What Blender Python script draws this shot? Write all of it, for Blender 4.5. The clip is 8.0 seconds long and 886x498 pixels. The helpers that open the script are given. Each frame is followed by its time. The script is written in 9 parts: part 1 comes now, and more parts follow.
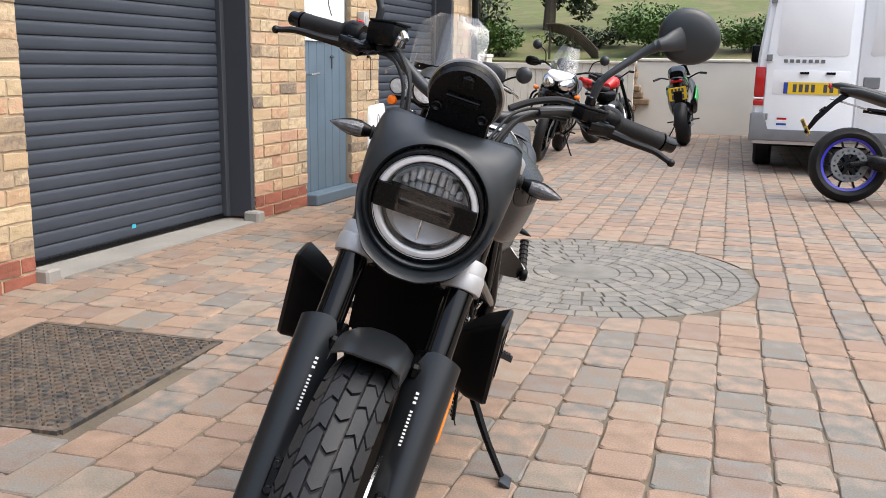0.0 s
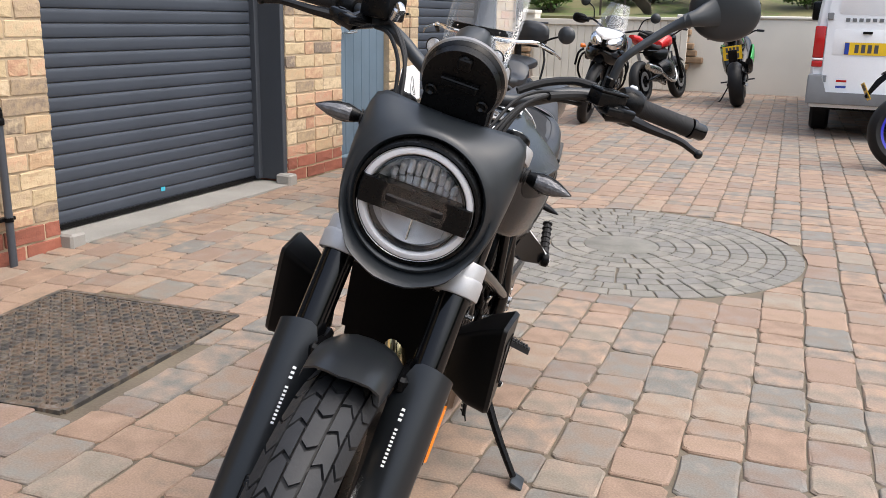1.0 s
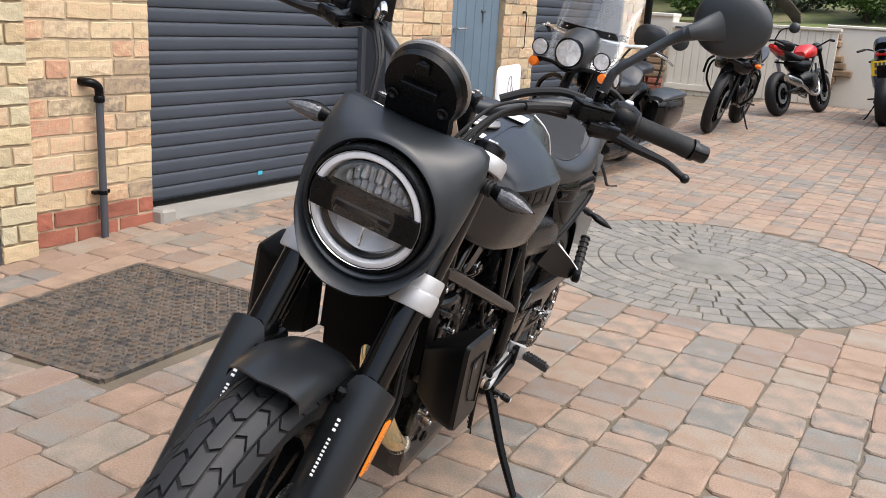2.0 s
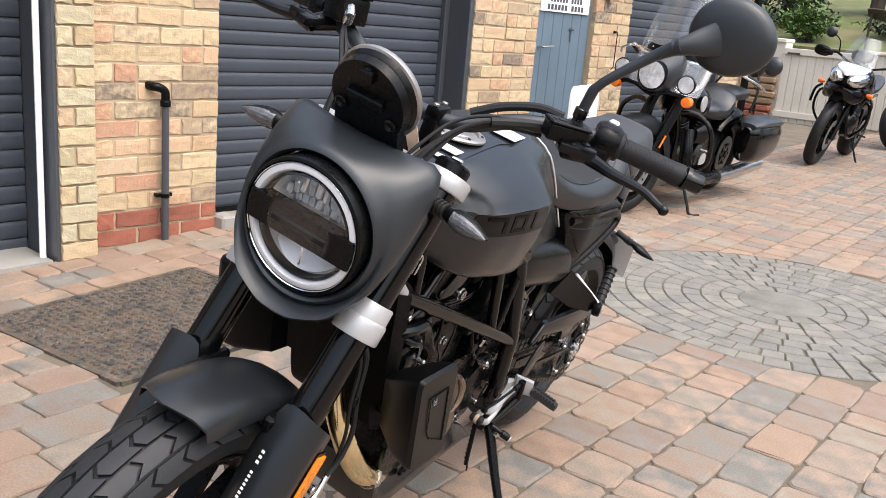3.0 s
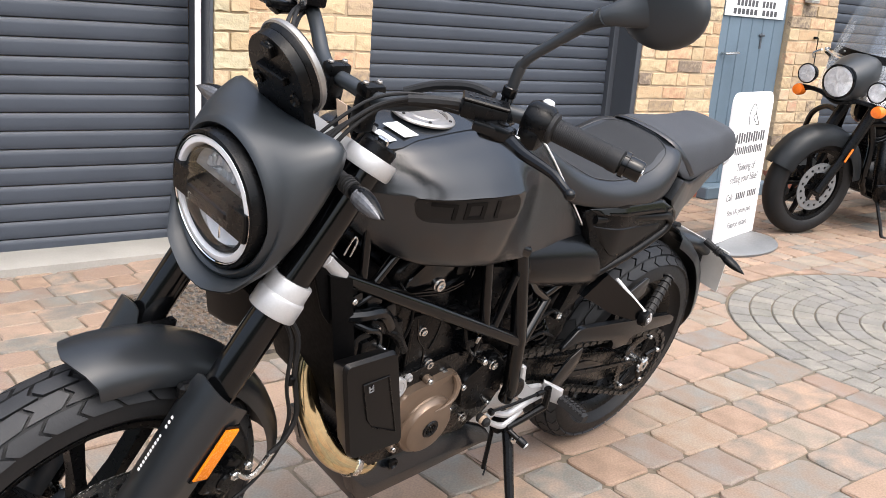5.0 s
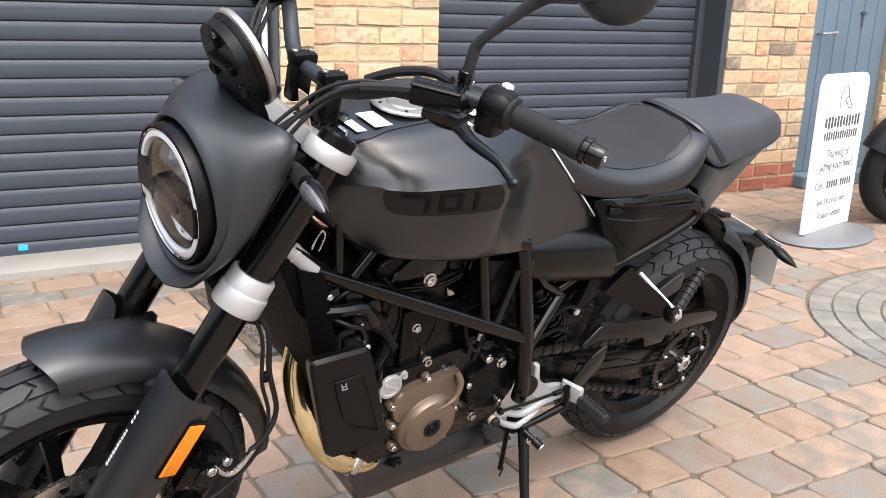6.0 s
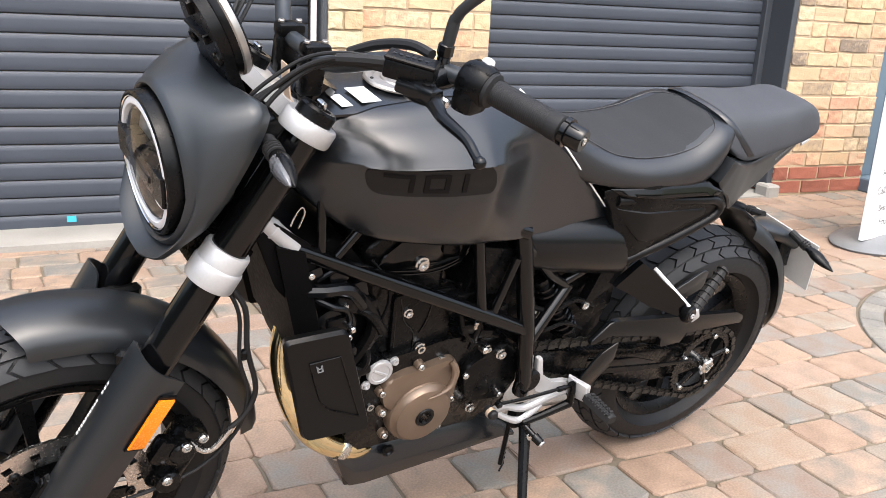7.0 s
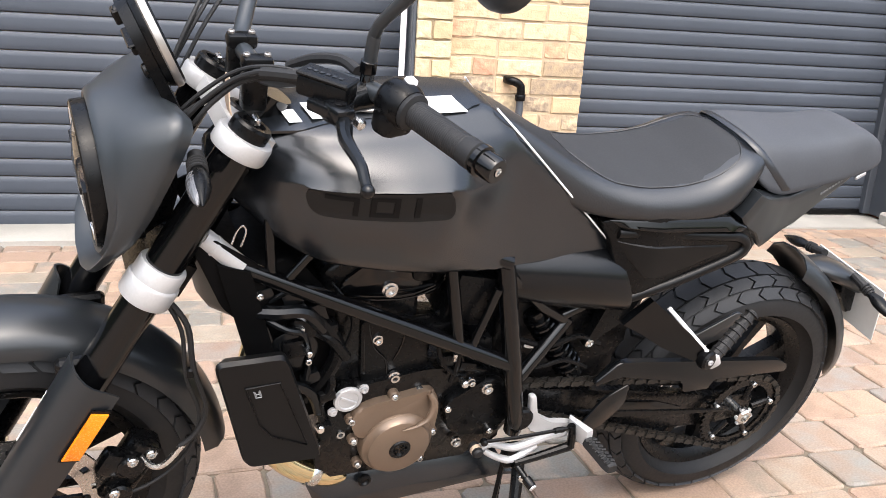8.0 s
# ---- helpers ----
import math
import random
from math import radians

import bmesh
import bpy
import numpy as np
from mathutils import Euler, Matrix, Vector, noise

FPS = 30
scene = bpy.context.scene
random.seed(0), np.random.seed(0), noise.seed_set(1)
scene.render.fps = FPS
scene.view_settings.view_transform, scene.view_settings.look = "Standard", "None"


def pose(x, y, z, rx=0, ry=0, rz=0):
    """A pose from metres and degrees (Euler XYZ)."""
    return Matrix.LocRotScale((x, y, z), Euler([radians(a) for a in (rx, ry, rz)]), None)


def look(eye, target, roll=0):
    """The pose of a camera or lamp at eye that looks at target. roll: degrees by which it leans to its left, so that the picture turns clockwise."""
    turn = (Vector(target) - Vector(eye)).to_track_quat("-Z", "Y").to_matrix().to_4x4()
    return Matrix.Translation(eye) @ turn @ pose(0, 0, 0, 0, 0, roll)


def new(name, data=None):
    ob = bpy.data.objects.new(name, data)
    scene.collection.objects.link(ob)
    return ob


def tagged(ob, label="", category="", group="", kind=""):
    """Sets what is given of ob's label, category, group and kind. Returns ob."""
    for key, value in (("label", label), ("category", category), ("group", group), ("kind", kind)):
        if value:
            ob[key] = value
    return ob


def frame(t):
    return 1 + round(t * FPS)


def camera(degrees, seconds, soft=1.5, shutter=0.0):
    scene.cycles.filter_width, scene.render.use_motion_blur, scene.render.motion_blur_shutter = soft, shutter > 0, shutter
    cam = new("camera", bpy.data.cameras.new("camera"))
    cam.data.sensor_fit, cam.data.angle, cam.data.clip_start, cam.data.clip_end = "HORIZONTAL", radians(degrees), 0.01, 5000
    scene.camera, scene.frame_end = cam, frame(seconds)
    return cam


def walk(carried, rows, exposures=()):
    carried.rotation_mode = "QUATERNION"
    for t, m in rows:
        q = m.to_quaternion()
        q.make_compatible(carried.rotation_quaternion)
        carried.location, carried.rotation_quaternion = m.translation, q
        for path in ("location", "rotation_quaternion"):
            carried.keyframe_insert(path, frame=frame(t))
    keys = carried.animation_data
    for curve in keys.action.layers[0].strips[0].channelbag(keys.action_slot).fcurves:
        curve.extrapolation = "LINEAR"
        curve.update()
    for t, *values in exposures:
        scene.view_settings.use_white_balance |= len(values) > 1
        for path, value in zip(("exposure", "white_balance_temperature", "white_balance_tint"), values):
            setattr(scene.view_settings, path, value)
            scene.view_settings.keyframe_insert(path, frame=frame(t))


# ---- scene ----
cam = camera(53.5, 8.0, 0.8)
PATH = [
    (0, (0.591, 0.019, 1.127), (-0.113, 1.845, 0.715), 0.9),
    (0.5, (0.568, 0.152, 1.145), (-0.205, 1.94, 0.691), 1.0),
    (1, (0.61, 0.219, 1.168), (-0.184, 1.982, 0.656), 1.2),
    (1.5, (0.746, 0.311, 1.185), (-0.168, 2.008, 0.652), 2.2),
    (1.7, (0.786, 0.342, 1.191), (-0.194, 2.002, 0.657), 2.7),
    (2.8, (0.925, 0.631, 1.174), (-0.271, 2.15, 0.66), 5.1),
    (3, (0.946, 0.657, 1.183), (-0.299, 2.137, 0.674), 5.0),
    (3.5, (1.0, 0.71, 1.175), (-0.332, 2.121, 0.693), 3.8),
    (4, (1.07, 0.855, 1.178), (-0.365, 2.157, 0.68), 4.0),
    (4.5, (1.161, 0.963, 1.17), (-0.379, 2.134, 0.664), 4.0),
    (5, (1.226, 1.028, 1.159), (-0.362, 2.13, 0.644), 4.1),
    (6.3, (1.295, 1.288, 1.15), (-0.439, 2.124, 0.609), 2.2),
    (6.5, (1.296, 1.302, 1.137), (-0.447, 2.12, 0.598), 2.9),
    (7, (1.299, 1.383, 1.133), (-0.469, 2.127, 0.567), 3.1),
    (7.5, (1.299, 1.536, 1.132), (-0.529, 2.107, 0.556), 2.9),
    (8, (1.291, 1.676, 1.153), (-0.573, 2.126, 0.587), 3.7),
]
walk(cam, [(t, look(eye, target, roll)) for t, eye, target, roll in PATH],
     ((0, 0.52), (1.5, 0.48), (3.0, 0.7), (4.5, 0.86), (6.5, 0.98), (8.0, 1.27)))

# ---- daylight: an overcast sky and one wide, weak sun ----
world = bpy.data.worlds.new("sky")
scene.world = world
world.use_nodes = True
wn, wl = world.node_tree.nodes, world.node_tree.links
sky = wn.new("ShaderNodeTexSky")
sky.sky_type = "NISHITA"
sky.sun_disc = False
sky.sun_elevation, sky.sun_rotation = radians(60), radians(90)
sky.dust_density, sky.air_density = 4.0, 1.0
pale = wn.new("ShaderNodeHueSaturation")
pale.inputs["Saturation"].default_value = 0.7
wl.new(sky.outputs[0], pale.inputs["Color"])
# cloud cover: brightest overhead, dimmer towards the horizon
where, part_up, cloud, veil = wn.new("ShaderNodeTexCoord"), wn.new("ShaderNodeSeparateXYZ"), wn.new("ShaderNodeMapRange"), wn.new("ShaderNodeVectorMath")
wl.new(where.outputs["Generated"], part_up.inputs[0])
wl.new(part_up.outputs["Z"], cloud.inputs["Value"])
cloud.inputs["From Min"].default_value, cloud.inputs["From Max"].default_value = 0.0, 1.0
cloud.inputs["To Min"].default_value, cloud.inputs["To Max"].default_value = 0.9, 2.1
veil.operation = "SCALE"
wl.new(pale.outputs[0], veil.inputs[0])
wl.new(cloud.outputs[0], veil.inputs["Scale"])
wl.new(veil.outputs[0], wn["Background"].inputs["Color"])
wn["Background"].inputs["Strength"].default_value = 0.15
sun_data = bpy.data.lights.new("sun", "SUN")
sun_data.energy, sun_data.angle, sun_data.color = 1.2, radians(100), (1.0, 0.985, 0.965)
sun = new("sun", sun_data)
sun.matrix_world = look((7, 2, 12), (0, 2, 0))


# ---- materials ----
def mat(name, color, rough=0.5, metal=0.0, scale=8.0, vary=0.12, bump=0.1, fine=90.0, spread=0.0, hue=0.0, coat=0.0, spec=0.5, grain=0.5):
    """A surface with stains at one scale and grain at another; spread varies it from piece to piece."""
    m = bpy.data.materials.new(name)
    m.use_nodes = True
    n, k = m.node_tree.nodes, m.node_tree.links
    b = n["Principled BSDF"]
    b.inputs["Metallic"].default_value = metal
    b.inputs["Coat Weight"].default_value = coat
    b.inputs["Specular IOR Level"].default_value = spec
    tc = n.new("ShaderNodeTexCoord")
    big, small = n.new("ShaderNodeTexNoise"), n.new("ShaderNodeTexNoise")
    big.inputs["Scale"].default_value, small.inputs["Scale"].default_value = scale, fine
    big.inputs["Detail"].default_value, small.inputs["Detail"].default_value = 4, 3
    for x in (big, small):
        k.new(tc.outputs["Object"], x.inputs["Vector"])
    mix = n.new("ShaderNodeMath")
    mix.operation = "MULTIPLY_ADD"
    mix.inputs[1].default_value, mix.inputs[2].default_value = grain, 0.0
    k.new(small.outputs["Fac"], mix.inputs[0])
    add = n.new("ShaderNodeMath")
    k.new(mix.outputs[0], add.inputs[0])
    k.new(big.outputs["Fac"], add.inputs[1])
    mr = n.new("ShaderNodeMapRange")
    mr.inputs["From Min"].default_value, mr.inputs["From Max"].default_value = 0.2 + 0.5 * grain, 0.8 + 0.5 * grain
    mr.inputs["To Min"].default_value, mr.inputs["To Max"].default_value = 1 - vary, 1 + vary
    k.new(add.outputs[0], mr.inputs["Value"])
    hsv = n.new("ShaderNodeHueSaturation")
    hsv.inputs["Color"].default_value = (*color, 1)
    k.new(mr.outputs[0], hsv.inputs["Value"])
    if spread or hue:
        oi = n.new("ShaderNodeObjectInfo")
        geo = n.new("ShaderNodeNewGeometry")
        both = n.new("ShaderNodeMath")
        k.new(oi.outputs["Random"], both.inputs[0])
        k.new(geo.outputs["Random Per Island"], both.inputs[1])
        fr = n.new("ShaderNodeMath")
        fr.operation = "FRACT"
        k.new(both.outputs[0], fr.inputs[0])
        pr = n.new("ShaderNodeMapRange")
        pr.inputs["To Min"].default_value, pr.inputs["To Max"].default_value = 1 - spread, 1 + spread
        k.new(fr.outputs[0], pr.inputs["Value"])
        mul = n.new("ShaderNodeMath")
        mul.operation = "MULTIPLY"
        k.new(mr.outputs[0], mul.inputs[0])
        k.new(pr.outputs[0], mul.inputs[1])
        k.new(mul.outputs[0], hsv.inputs["Value"])
    k.new(hsv.outputs[0], b.inputs["Base Color"])
    rr = n.new("ShaderNodeMapRange")
    rr.inputs["From Min"].default_value, rr.inputs["From Max"].default_value = 0.3, 0.7
    rr.inputs["To Min"].default_value, rr.inputs["To Max"].default_value = max(rough - 0.06 * (bump > 0.01), 0.02), min(rough + 0.06 * (bump > 0.01), 1)
    k.new(small.outputs["Fac"], rr.inputs["Value"])
    k.new(rr.outputs[0], b.inputs["Roughness"])
    if bump:
        bp = n.new("ShaderNodeBump")
        bp.inputs["Strength"].default_value, bp.inputs["Distance"].default_value = bump, 0.01
        k.new(add.outputs[0], bp.inputs["Height"])
        k.new(bp.outputs[0], b.inputs["Normal"])
    return m


def palette(m, stops, stain=0.15):
    """Gives a material made by mat() its colour piece by piece from a list of colours."""
    n, k = m.node_tree.nodes, m.node_tree.links
    ramp = n.new("ShaderNodeValToRGB")
    ramp.color_ramp.interpolation = "LINEAR"
    els = ramp.color_ramp.elements
    while len(els) < len(stops):
        els.new(0.5)
    for i, c in enumerate(stops):
        els[i].position = i / (len(stops) - 1)
        els[i].color = (*c, 1)
    fr = [x for x in n if x.type == "MATH" and x.operation == "FRACT"][0]
    hsv = [x for x in n if x.type == "HUE_SAT"][0]
    # blotches shift the piece's tone a little along the list
    big = [x for x in n if x.type == "TEX_NOISE"][0]
    sh = n.new("ShaderNodeMapRange")
    sh.inputs["From Min"].default_value, sh.inputs["From Max"].default_value = 0.3, 0.7
    sh.inputs["To Min"].default_value, sh.inputs["To Max"].default_value = -stain, stain
    k.new(big.outputs["Fac"], sh.inputs["Value"])
    ad = n.new("ShaderNodeMath")
    k.new(fr.outputs[0], ad.inputs[0])
    k.new(sh.outputs[0], ad.inputs[1])
    k.new(ad.outputs[0], ramp.inputs["Fac"])
    k.new(ramp.outputs[0], hsv.inputs["Color"])
    return m


def glass(name, color=(1, 1, 1), rough=0.02, ior=1.45):
    """A thin clear sheet: see-through, with a gloss that grows towards grazing."""
    m = bpy.data.materials.new(name)
    m.use_nodes = True
    n, k = m.node_tree.nodes, m.node_tree.links
    n.remove(n["Principled BSDF"])
    clear, gloss, mix, fr = n.new("ShaderNodeBsdfTransparent"), n.new("ShaderNodeBsdfGlossy"), n.new("ShaderNodeMixShader"), n.new("ShaderNodeLayerWeight")
    clear.inputs["Color"].default_value = (*color, 1)
    gloss.inputs["Roughness"].default_value = rough
    fr.inputs["Blend"].default_value = 0.5
    power, share = n.new("ShaderNodeMath"), n.new("ShaderNodeMapRange")
    power.operation = "POWER"
    power.inputs[1].default_value = 5.0
    share.inputs["To Min"].default_value = 2 * ((ior - 1) / (ior + 1)) ** 2
    share.inputs["To Max"].default_value = 0.95
    k.new(fr.outputs["Facing"], power.inputs[0])
    k.new(power.outputs[0], share.inputs["Value"])
    k.new(share.outputs[0], mix.inputs[0])
    k.new(clear.outputs[0], mix.inputs[1])
    k.new(gloss.outputs[0], mix.inputs[2])
    k.new(mix.outputs[0], n["Material Output"].inputs["Surface"])
    return m


def sky_hazed(m, share):
    """A thin pale diffuse film over a clear sheet, painting in its whitish sky reflection."""
    n, k = m.node_tree.nodes, m.node_tree.links
    last = n["Material Output"].inputs["Surface"].links[0].from_socket
    film, mix, spots, amount = n.new("ShaderNodeBsdfDiffuse"), n.new("ShaderNodeMixShader"), n.new("ShaderNodeTexNoise"), n.new("ShaderNodeMapRange")
    film.inputs["Color"].default_value = (0.8, 0.82, 0.84, 1)
    spots.inputs["Scale"].default_value = 9
    amount.inputs["To Min"].default_value, amount.inputs["To Max"].default_value = share * 0.6, share * 1.4
    k.new(spots.outputs["Fac"], amount.inputs["Value"])
    k.new(amount.outputs[0], mix.inputs[0])
    k.new(last, mix.inputs[1])
    k.new(film.outputs[0], mix.inputs[2])
    k.new(mix.outputs[0], n["Material Output"].inputs["Surface"])
    return m


M = {}
M["matt_black"] = mat("matt_black_paint", (0.0165, 0.0198, 0.0230), 0.39, scale=5, vary=0.08, bump=0.0, fine=60, spec=0.5)
M["satin"] = mat("satin_black_guard_paint", (0.0098, 0.0114, 0.0132), 0.31, scale=5, vary=0.08, bump=0.0, fine=60, spec=0.5)
M["tank"] = mat("satin_black_tank_paint", (0.0044, 0.0056, 0.0073), 0.27, scale=4, vary=0.06, bump=0.0, fine=40, spec=0.68)
M["gloss"] = mat("gloss_black_tube_paint", (0.0018, 0.0019, 0.0022), 0.12, scale=6, vary=0.1, bump=0.004, fine=60, spec=0.36)
M["plastic"] = mat("black_plastic", (0.0028, 0.0029, 0.0032), 0.30, scale=9, vary=0.15, bump=0.011, fine=120, spec=0.16)
M["dark"] = mat("dark_cast_metal", (0.0024, 0.0025, 0.0028), 0.26, 0.0, scale=14, vary=0.25, bump=0.012, fine=100, spec=0.24)
M["rubber"] = mat("tyre_rubber", (0.010, 0.010, 0.0105), 0.55, scale=10, vary=0.2, bump=0.06, fine=120, spec=0.25)
M["tread"] = mat("tread_rubber", (0.0165, 0.017, 0.0185), 0.55, scale=16, vary=0.3, bump=0.08, fine=160, spec=0.35)
M["grip"] = mat("grip_rubber", (0.011, 0.011, 0.0115), 0.6, scale=20, vary=0.2, bump=0.06, fine=300, spec=0.3)
M["seat_panel"] = mat("seat_suede_panel", (0.0125, 0.0135, 0.0155), 0.8, scale=12, vary=0.14, bump=0.03, fine=300, spec=0.4)
M["ring"] = mat("frosted_light_ring", (0.60, 0.60, 0.61), 0.3, scale=10, vary=0.04, bump=0.0)
M["seat"] = mat("seat_suede", (0.030, 0.033, 0.039), 0.75, scale=12, vary=0.12, bump=0.03, fine=300, spec=0.5)
M["vinyl"] = mat("seat_vinyl", (0.0085, 0.0095, 0.0115), 0.36, scale=14, vary=0.12, bump=0.06, fine=300, spec=0.6)
M["moulding"] = mat("smooth_black_moulding", (0.0028, 0.0032, 0.0038), 0.24, scale=6, vary=0.1, bump=0.004, fine=80, spec=0.3)
M["soot"] = mat("dull_black_moulding", (0.0015, 0.0015, 0.0017), 0.6, scale=9, vary=0.15, bump=0.02, fine=120, spec=0.08)
M["silver"] = mat("cast_aluminium", (0.43, 0.43, 0.435), 0.4, 0.35, scale=14, vary=0.1, bump=0.03, fine=300)
M["steel"] = mat("bright_steel", (0.6, 0.6, 0.59), 0.24, 1.0, scale=20, vary=0.15, bump=0.02, fine=200)
M["bronze"] = mat("bronze_case_paint", (0.16, 0.115, 0.083), 0.34, 0.5, scale=10, vary=0.1, bump=0.03, fine=400)
M["pipe"] = mat("heat_tinted_exhaust_steel", (0.78, 0.66, 0.40), 0.13, 1.0, scale=7, vary=0.25, bump=0.0)
M["orange"] = mat("orange_reflector", (0.72, 0.20, 0.008), 0.25, scale=30, vary=0.1, bump=0.25, fine=350)
M["lamp_orange"] = mat("amber_lens", (0.85, 0.18, 0.015), 0.2, scale=30, vary=0.1, bump=0.2, fine=200)
M["chrome"] = mat("chrome", (0.8, 0.8, 0.8), 0.08, 1.0, scale=10, vary=0.06, bump=0.0)
M["white"] = mat("white_plastic", (0.82, 0.82, 0.82), 0.35, scale=10, vary=0.04, bump=0.0)
M["label"] = mat("sticker_paper", (0.78, 0.78, 0.78), 0.4, scale=30, vary=0.05, bump=0.0)
M["ink"] = mat("printed_ink", (0.06, 0.06, 0.065), 0.5, scale=30, vary=0.05, bump=0.0)
M["red"] = mat("red_paint", (0.5, 0.02, 0.02), 0.25, scale=8, vary=0.1, bump=0.0)
M["lens"] = glass("lamp_lens", (0.95, 0.95, 0.95), 0.02, 1.45)
# the windscreen's sky sheen is partly painted, as a pale film over the acrylic
M["screen"] = sky_hazed(glass("windscreen_acrylic", (0.86, 0.88, 0.89), 0.03, 1.6), 0.07)
M["smoke"] = mat("badge_film", (0.003, 0.003, 0.0035), 0.3, scale=10, vary=0.05, bump=0.0, spec=0.2)
M["shutter"] = mat("anthracite_shutter", (0.048, 0.056, 0.070), 0.45, scale=3, vary=0.1, bump=0.02, fine=120, spec=0.25)
M["frame"] = mat("anthracite_frame", (0.05, 0.056, 0.066), 0.4, scale=3, vary=0.08, bump=0.02, fine=120)
M["concrete"] = mat("concrete", (0.262, 0.250, 0.226), 0.85, scale=3, vary=0.2, bump=0.25, fine=120)
M["mortar"] = mat("mortar", (0.400, 0.310, 0.205), 0.95, scale=6, vary=0.2, bump=0.4, fine=120)
M["brick"] = palette(mat("buff_brick", (0.42, 0.31, 0.19), 0.92, scale=30, vary=0.16, bump=0.5, fine=150, spread=0.06),
                     [(0.470, 0.360, 0.215), (0.520, 0.400, 0.245), (0.455, 0.300, 0.175), (0.540, 0.430, 0.285), (0.440, 0.235, 0.150), (0.500, 0.370, 0.220), (0.175, 0.135, 0.105), (0.530, 0.415, 0.260), (0.470, 0.285, 0.180), (0.515, 0.395, 0.240), (0.330, 0.245, 0.165), (0.540, 0.420, 0.265)], 0.035)
M["quoin"] = palette(mat("pale_yellow_brick", (0.43, 0.36, 0.22), 0.92, scale=30, vary=0.16, bump=0.5, fine=150, spread=0.06),
                     [(0.455, 0.380, 0.225), (0.480, 0.420, 0.285), (0.415, 0.345, 0.215), (0.455, 0.335, 0.195), (0.480, 0.395, 0.240), (0.445, 0.300, 0.190), (0.465, 0.400, 0.260)], 0.05)
M["redbrick"] = mat("red_plinth_brick", (0.26, 0.088, 0.055), 0.85, scale=14, vary=0.25, bump=0.3, fine=140, spread=0.15)
M["paver"] = palette(mat("tumbled_paving_block", (0.254, 0.185, 0.129), 0.86, scale=10, vary=0.28, bump=0.13, fine=170, spread=0.1, grain=0.9),
                     [(0.254, 0.172, 0.122), (0.272, 0.190, 0.136), (0.165, 0.158, 0.139), (0.285, 0.198, 0.139), (0.219, 0.152, 0.114), (0.154, 0.148, 0.133), (0.267, 0.183, 0.127), (0.201, 0.172, 0.136), (0.236, 0.166, 0.122)], 0.06)
M["setts"] = palette(mat("grey_setts", (0.191, 0.184, 0.160), 0.88, scale=10, vary=0.28, bump=0.2, fine=170, spread=0.1, grain=1.5),
                     [(0.171, 0.164, 0.142), (0.198, 0.184, 0.158), (0.151, 0.144, 0.132), (0.184, 0.171, 0.144)], 0.06)
M["joint"] = mat("jointing_sand", (0.128, 0.104, 0.074), 0.95, scale=4, vary=0.35, bump=0.4, fine=90)
M["iron"] = palette(mat("rusty_iron_cover", (0.13, 0.105, 0.08), 0.62, 0.2, scale=22, vary=0.45, bump=0.3, fine=90, spread=0.02), [(0.066, 0.062, 0.058), (0.125, 0.107, 0.085), (0.10, 0.066, 0.043), (0.14, 0.125, 0.112), (0.075, 0.055, 0.040)], 0.55)
M["door_blue"] = mat("blue_grey_door_paint", (0.108, 0.153, 0.194), 0.5, scale=4, vary=0.12, bump=0.1, fine=60)
M["render"] = mat("cream_render", (0.655, 0.615, 0.535), 0.9, scale=1.5, vary=0.08, bump=0.15, fine=80)
M["fence"] = mat("cream_painted_boards", (0.64, 0.595, 0.51), 0.7, scale=3, vary=0.08, bump=0.1, fine=60)
M["stone"] = mat("brown_stone", (0.297, 0.198, 0.117), 0.9, scale=8, vary=0.3, bump=0.4, fine=70, spread=0.2)
M["grass"] = palette(mat("rough_lawn_grass", (0.090, 0.115, 0.030), 0.9, scale=1.1, vary=0.3, bump=0.6, fine=20, spread=0.01), [(0.098, 0.132, 0.028), (0.118, 0.142, 0.036), (0.105, 0.095, 0.040), (0.085, 0.115, 0.026), (0.12, 0.11, 0.045)], 0.9)
M["leaf"] = mat("leaf_green", (0.066, 0.125, 0.024), 0.6, scale=6, vary=0.3, bump=0.0, spread=0.45)
M["dark_leaf"] = mat("dark_leaf", (0.023, 0.038, 0.013), 0.65, scale=6, vary=0.3, bump=0.0, spread=0.45)
M["bark"] = mat("bark", (0.063, 0.050, 0.036), 0.9, scale=8, vary=0.3, bump=0.5, fine=60)
M["van"] = mat("silver_van_paint", (0.86, 0.88, 0.9), 0.3, 0.0, scale=2, vary=0.04, bump=0.0, coat=0.3)
M["bumper"] = mat("grey_bumper_plastic", (0.180, 0.189, 0.198), 0.5, scale=8, vary=0.1, bump=0.05)
M["plate_y"] = mat("yellow_number_plate", (0.765, 0.495, 0.018), 0.35, scale=20, vary=0.05, bump=0.0)
M["plate_w"] = mat("white_number_plate", (0.540, 0.540, 0.522), 0.35, scale=20, vary=0.05, bump=0.0)
M["eu_blue"] = mat("blue_plate_band", (0.018, 0.054, 0.315), 0.35, scale=20, vary=0.05, bump=0.0)
M["tail_red"] = mat("red_lamp_lens", (0.405, 0.013, 0.013), 0.15, scale=20, vary=0.1, bump=0.05)
M["green"] = mat("green_fairing_paint", (0.027, 0.360, 0.072), 0.25, scale=8, vary=0.05, bump=0.0)
M["blue"] = mat("blue_wheel_paint", (0.027, 0.027, 0.405), 0.3, scale=8, vary=0.05, bump=0.0)
M["cyan"] = mat("cyan_sticker", (0.045, 0.378, 0.495), 0.4, scale=20, vary=0.05, bump=0.0)
M["tan"] = mat("tan_fabric_tag", (0.360, 0.270, 0.198), 0.9, scale=30, vary=0.15, bump=0.2, fine=300)
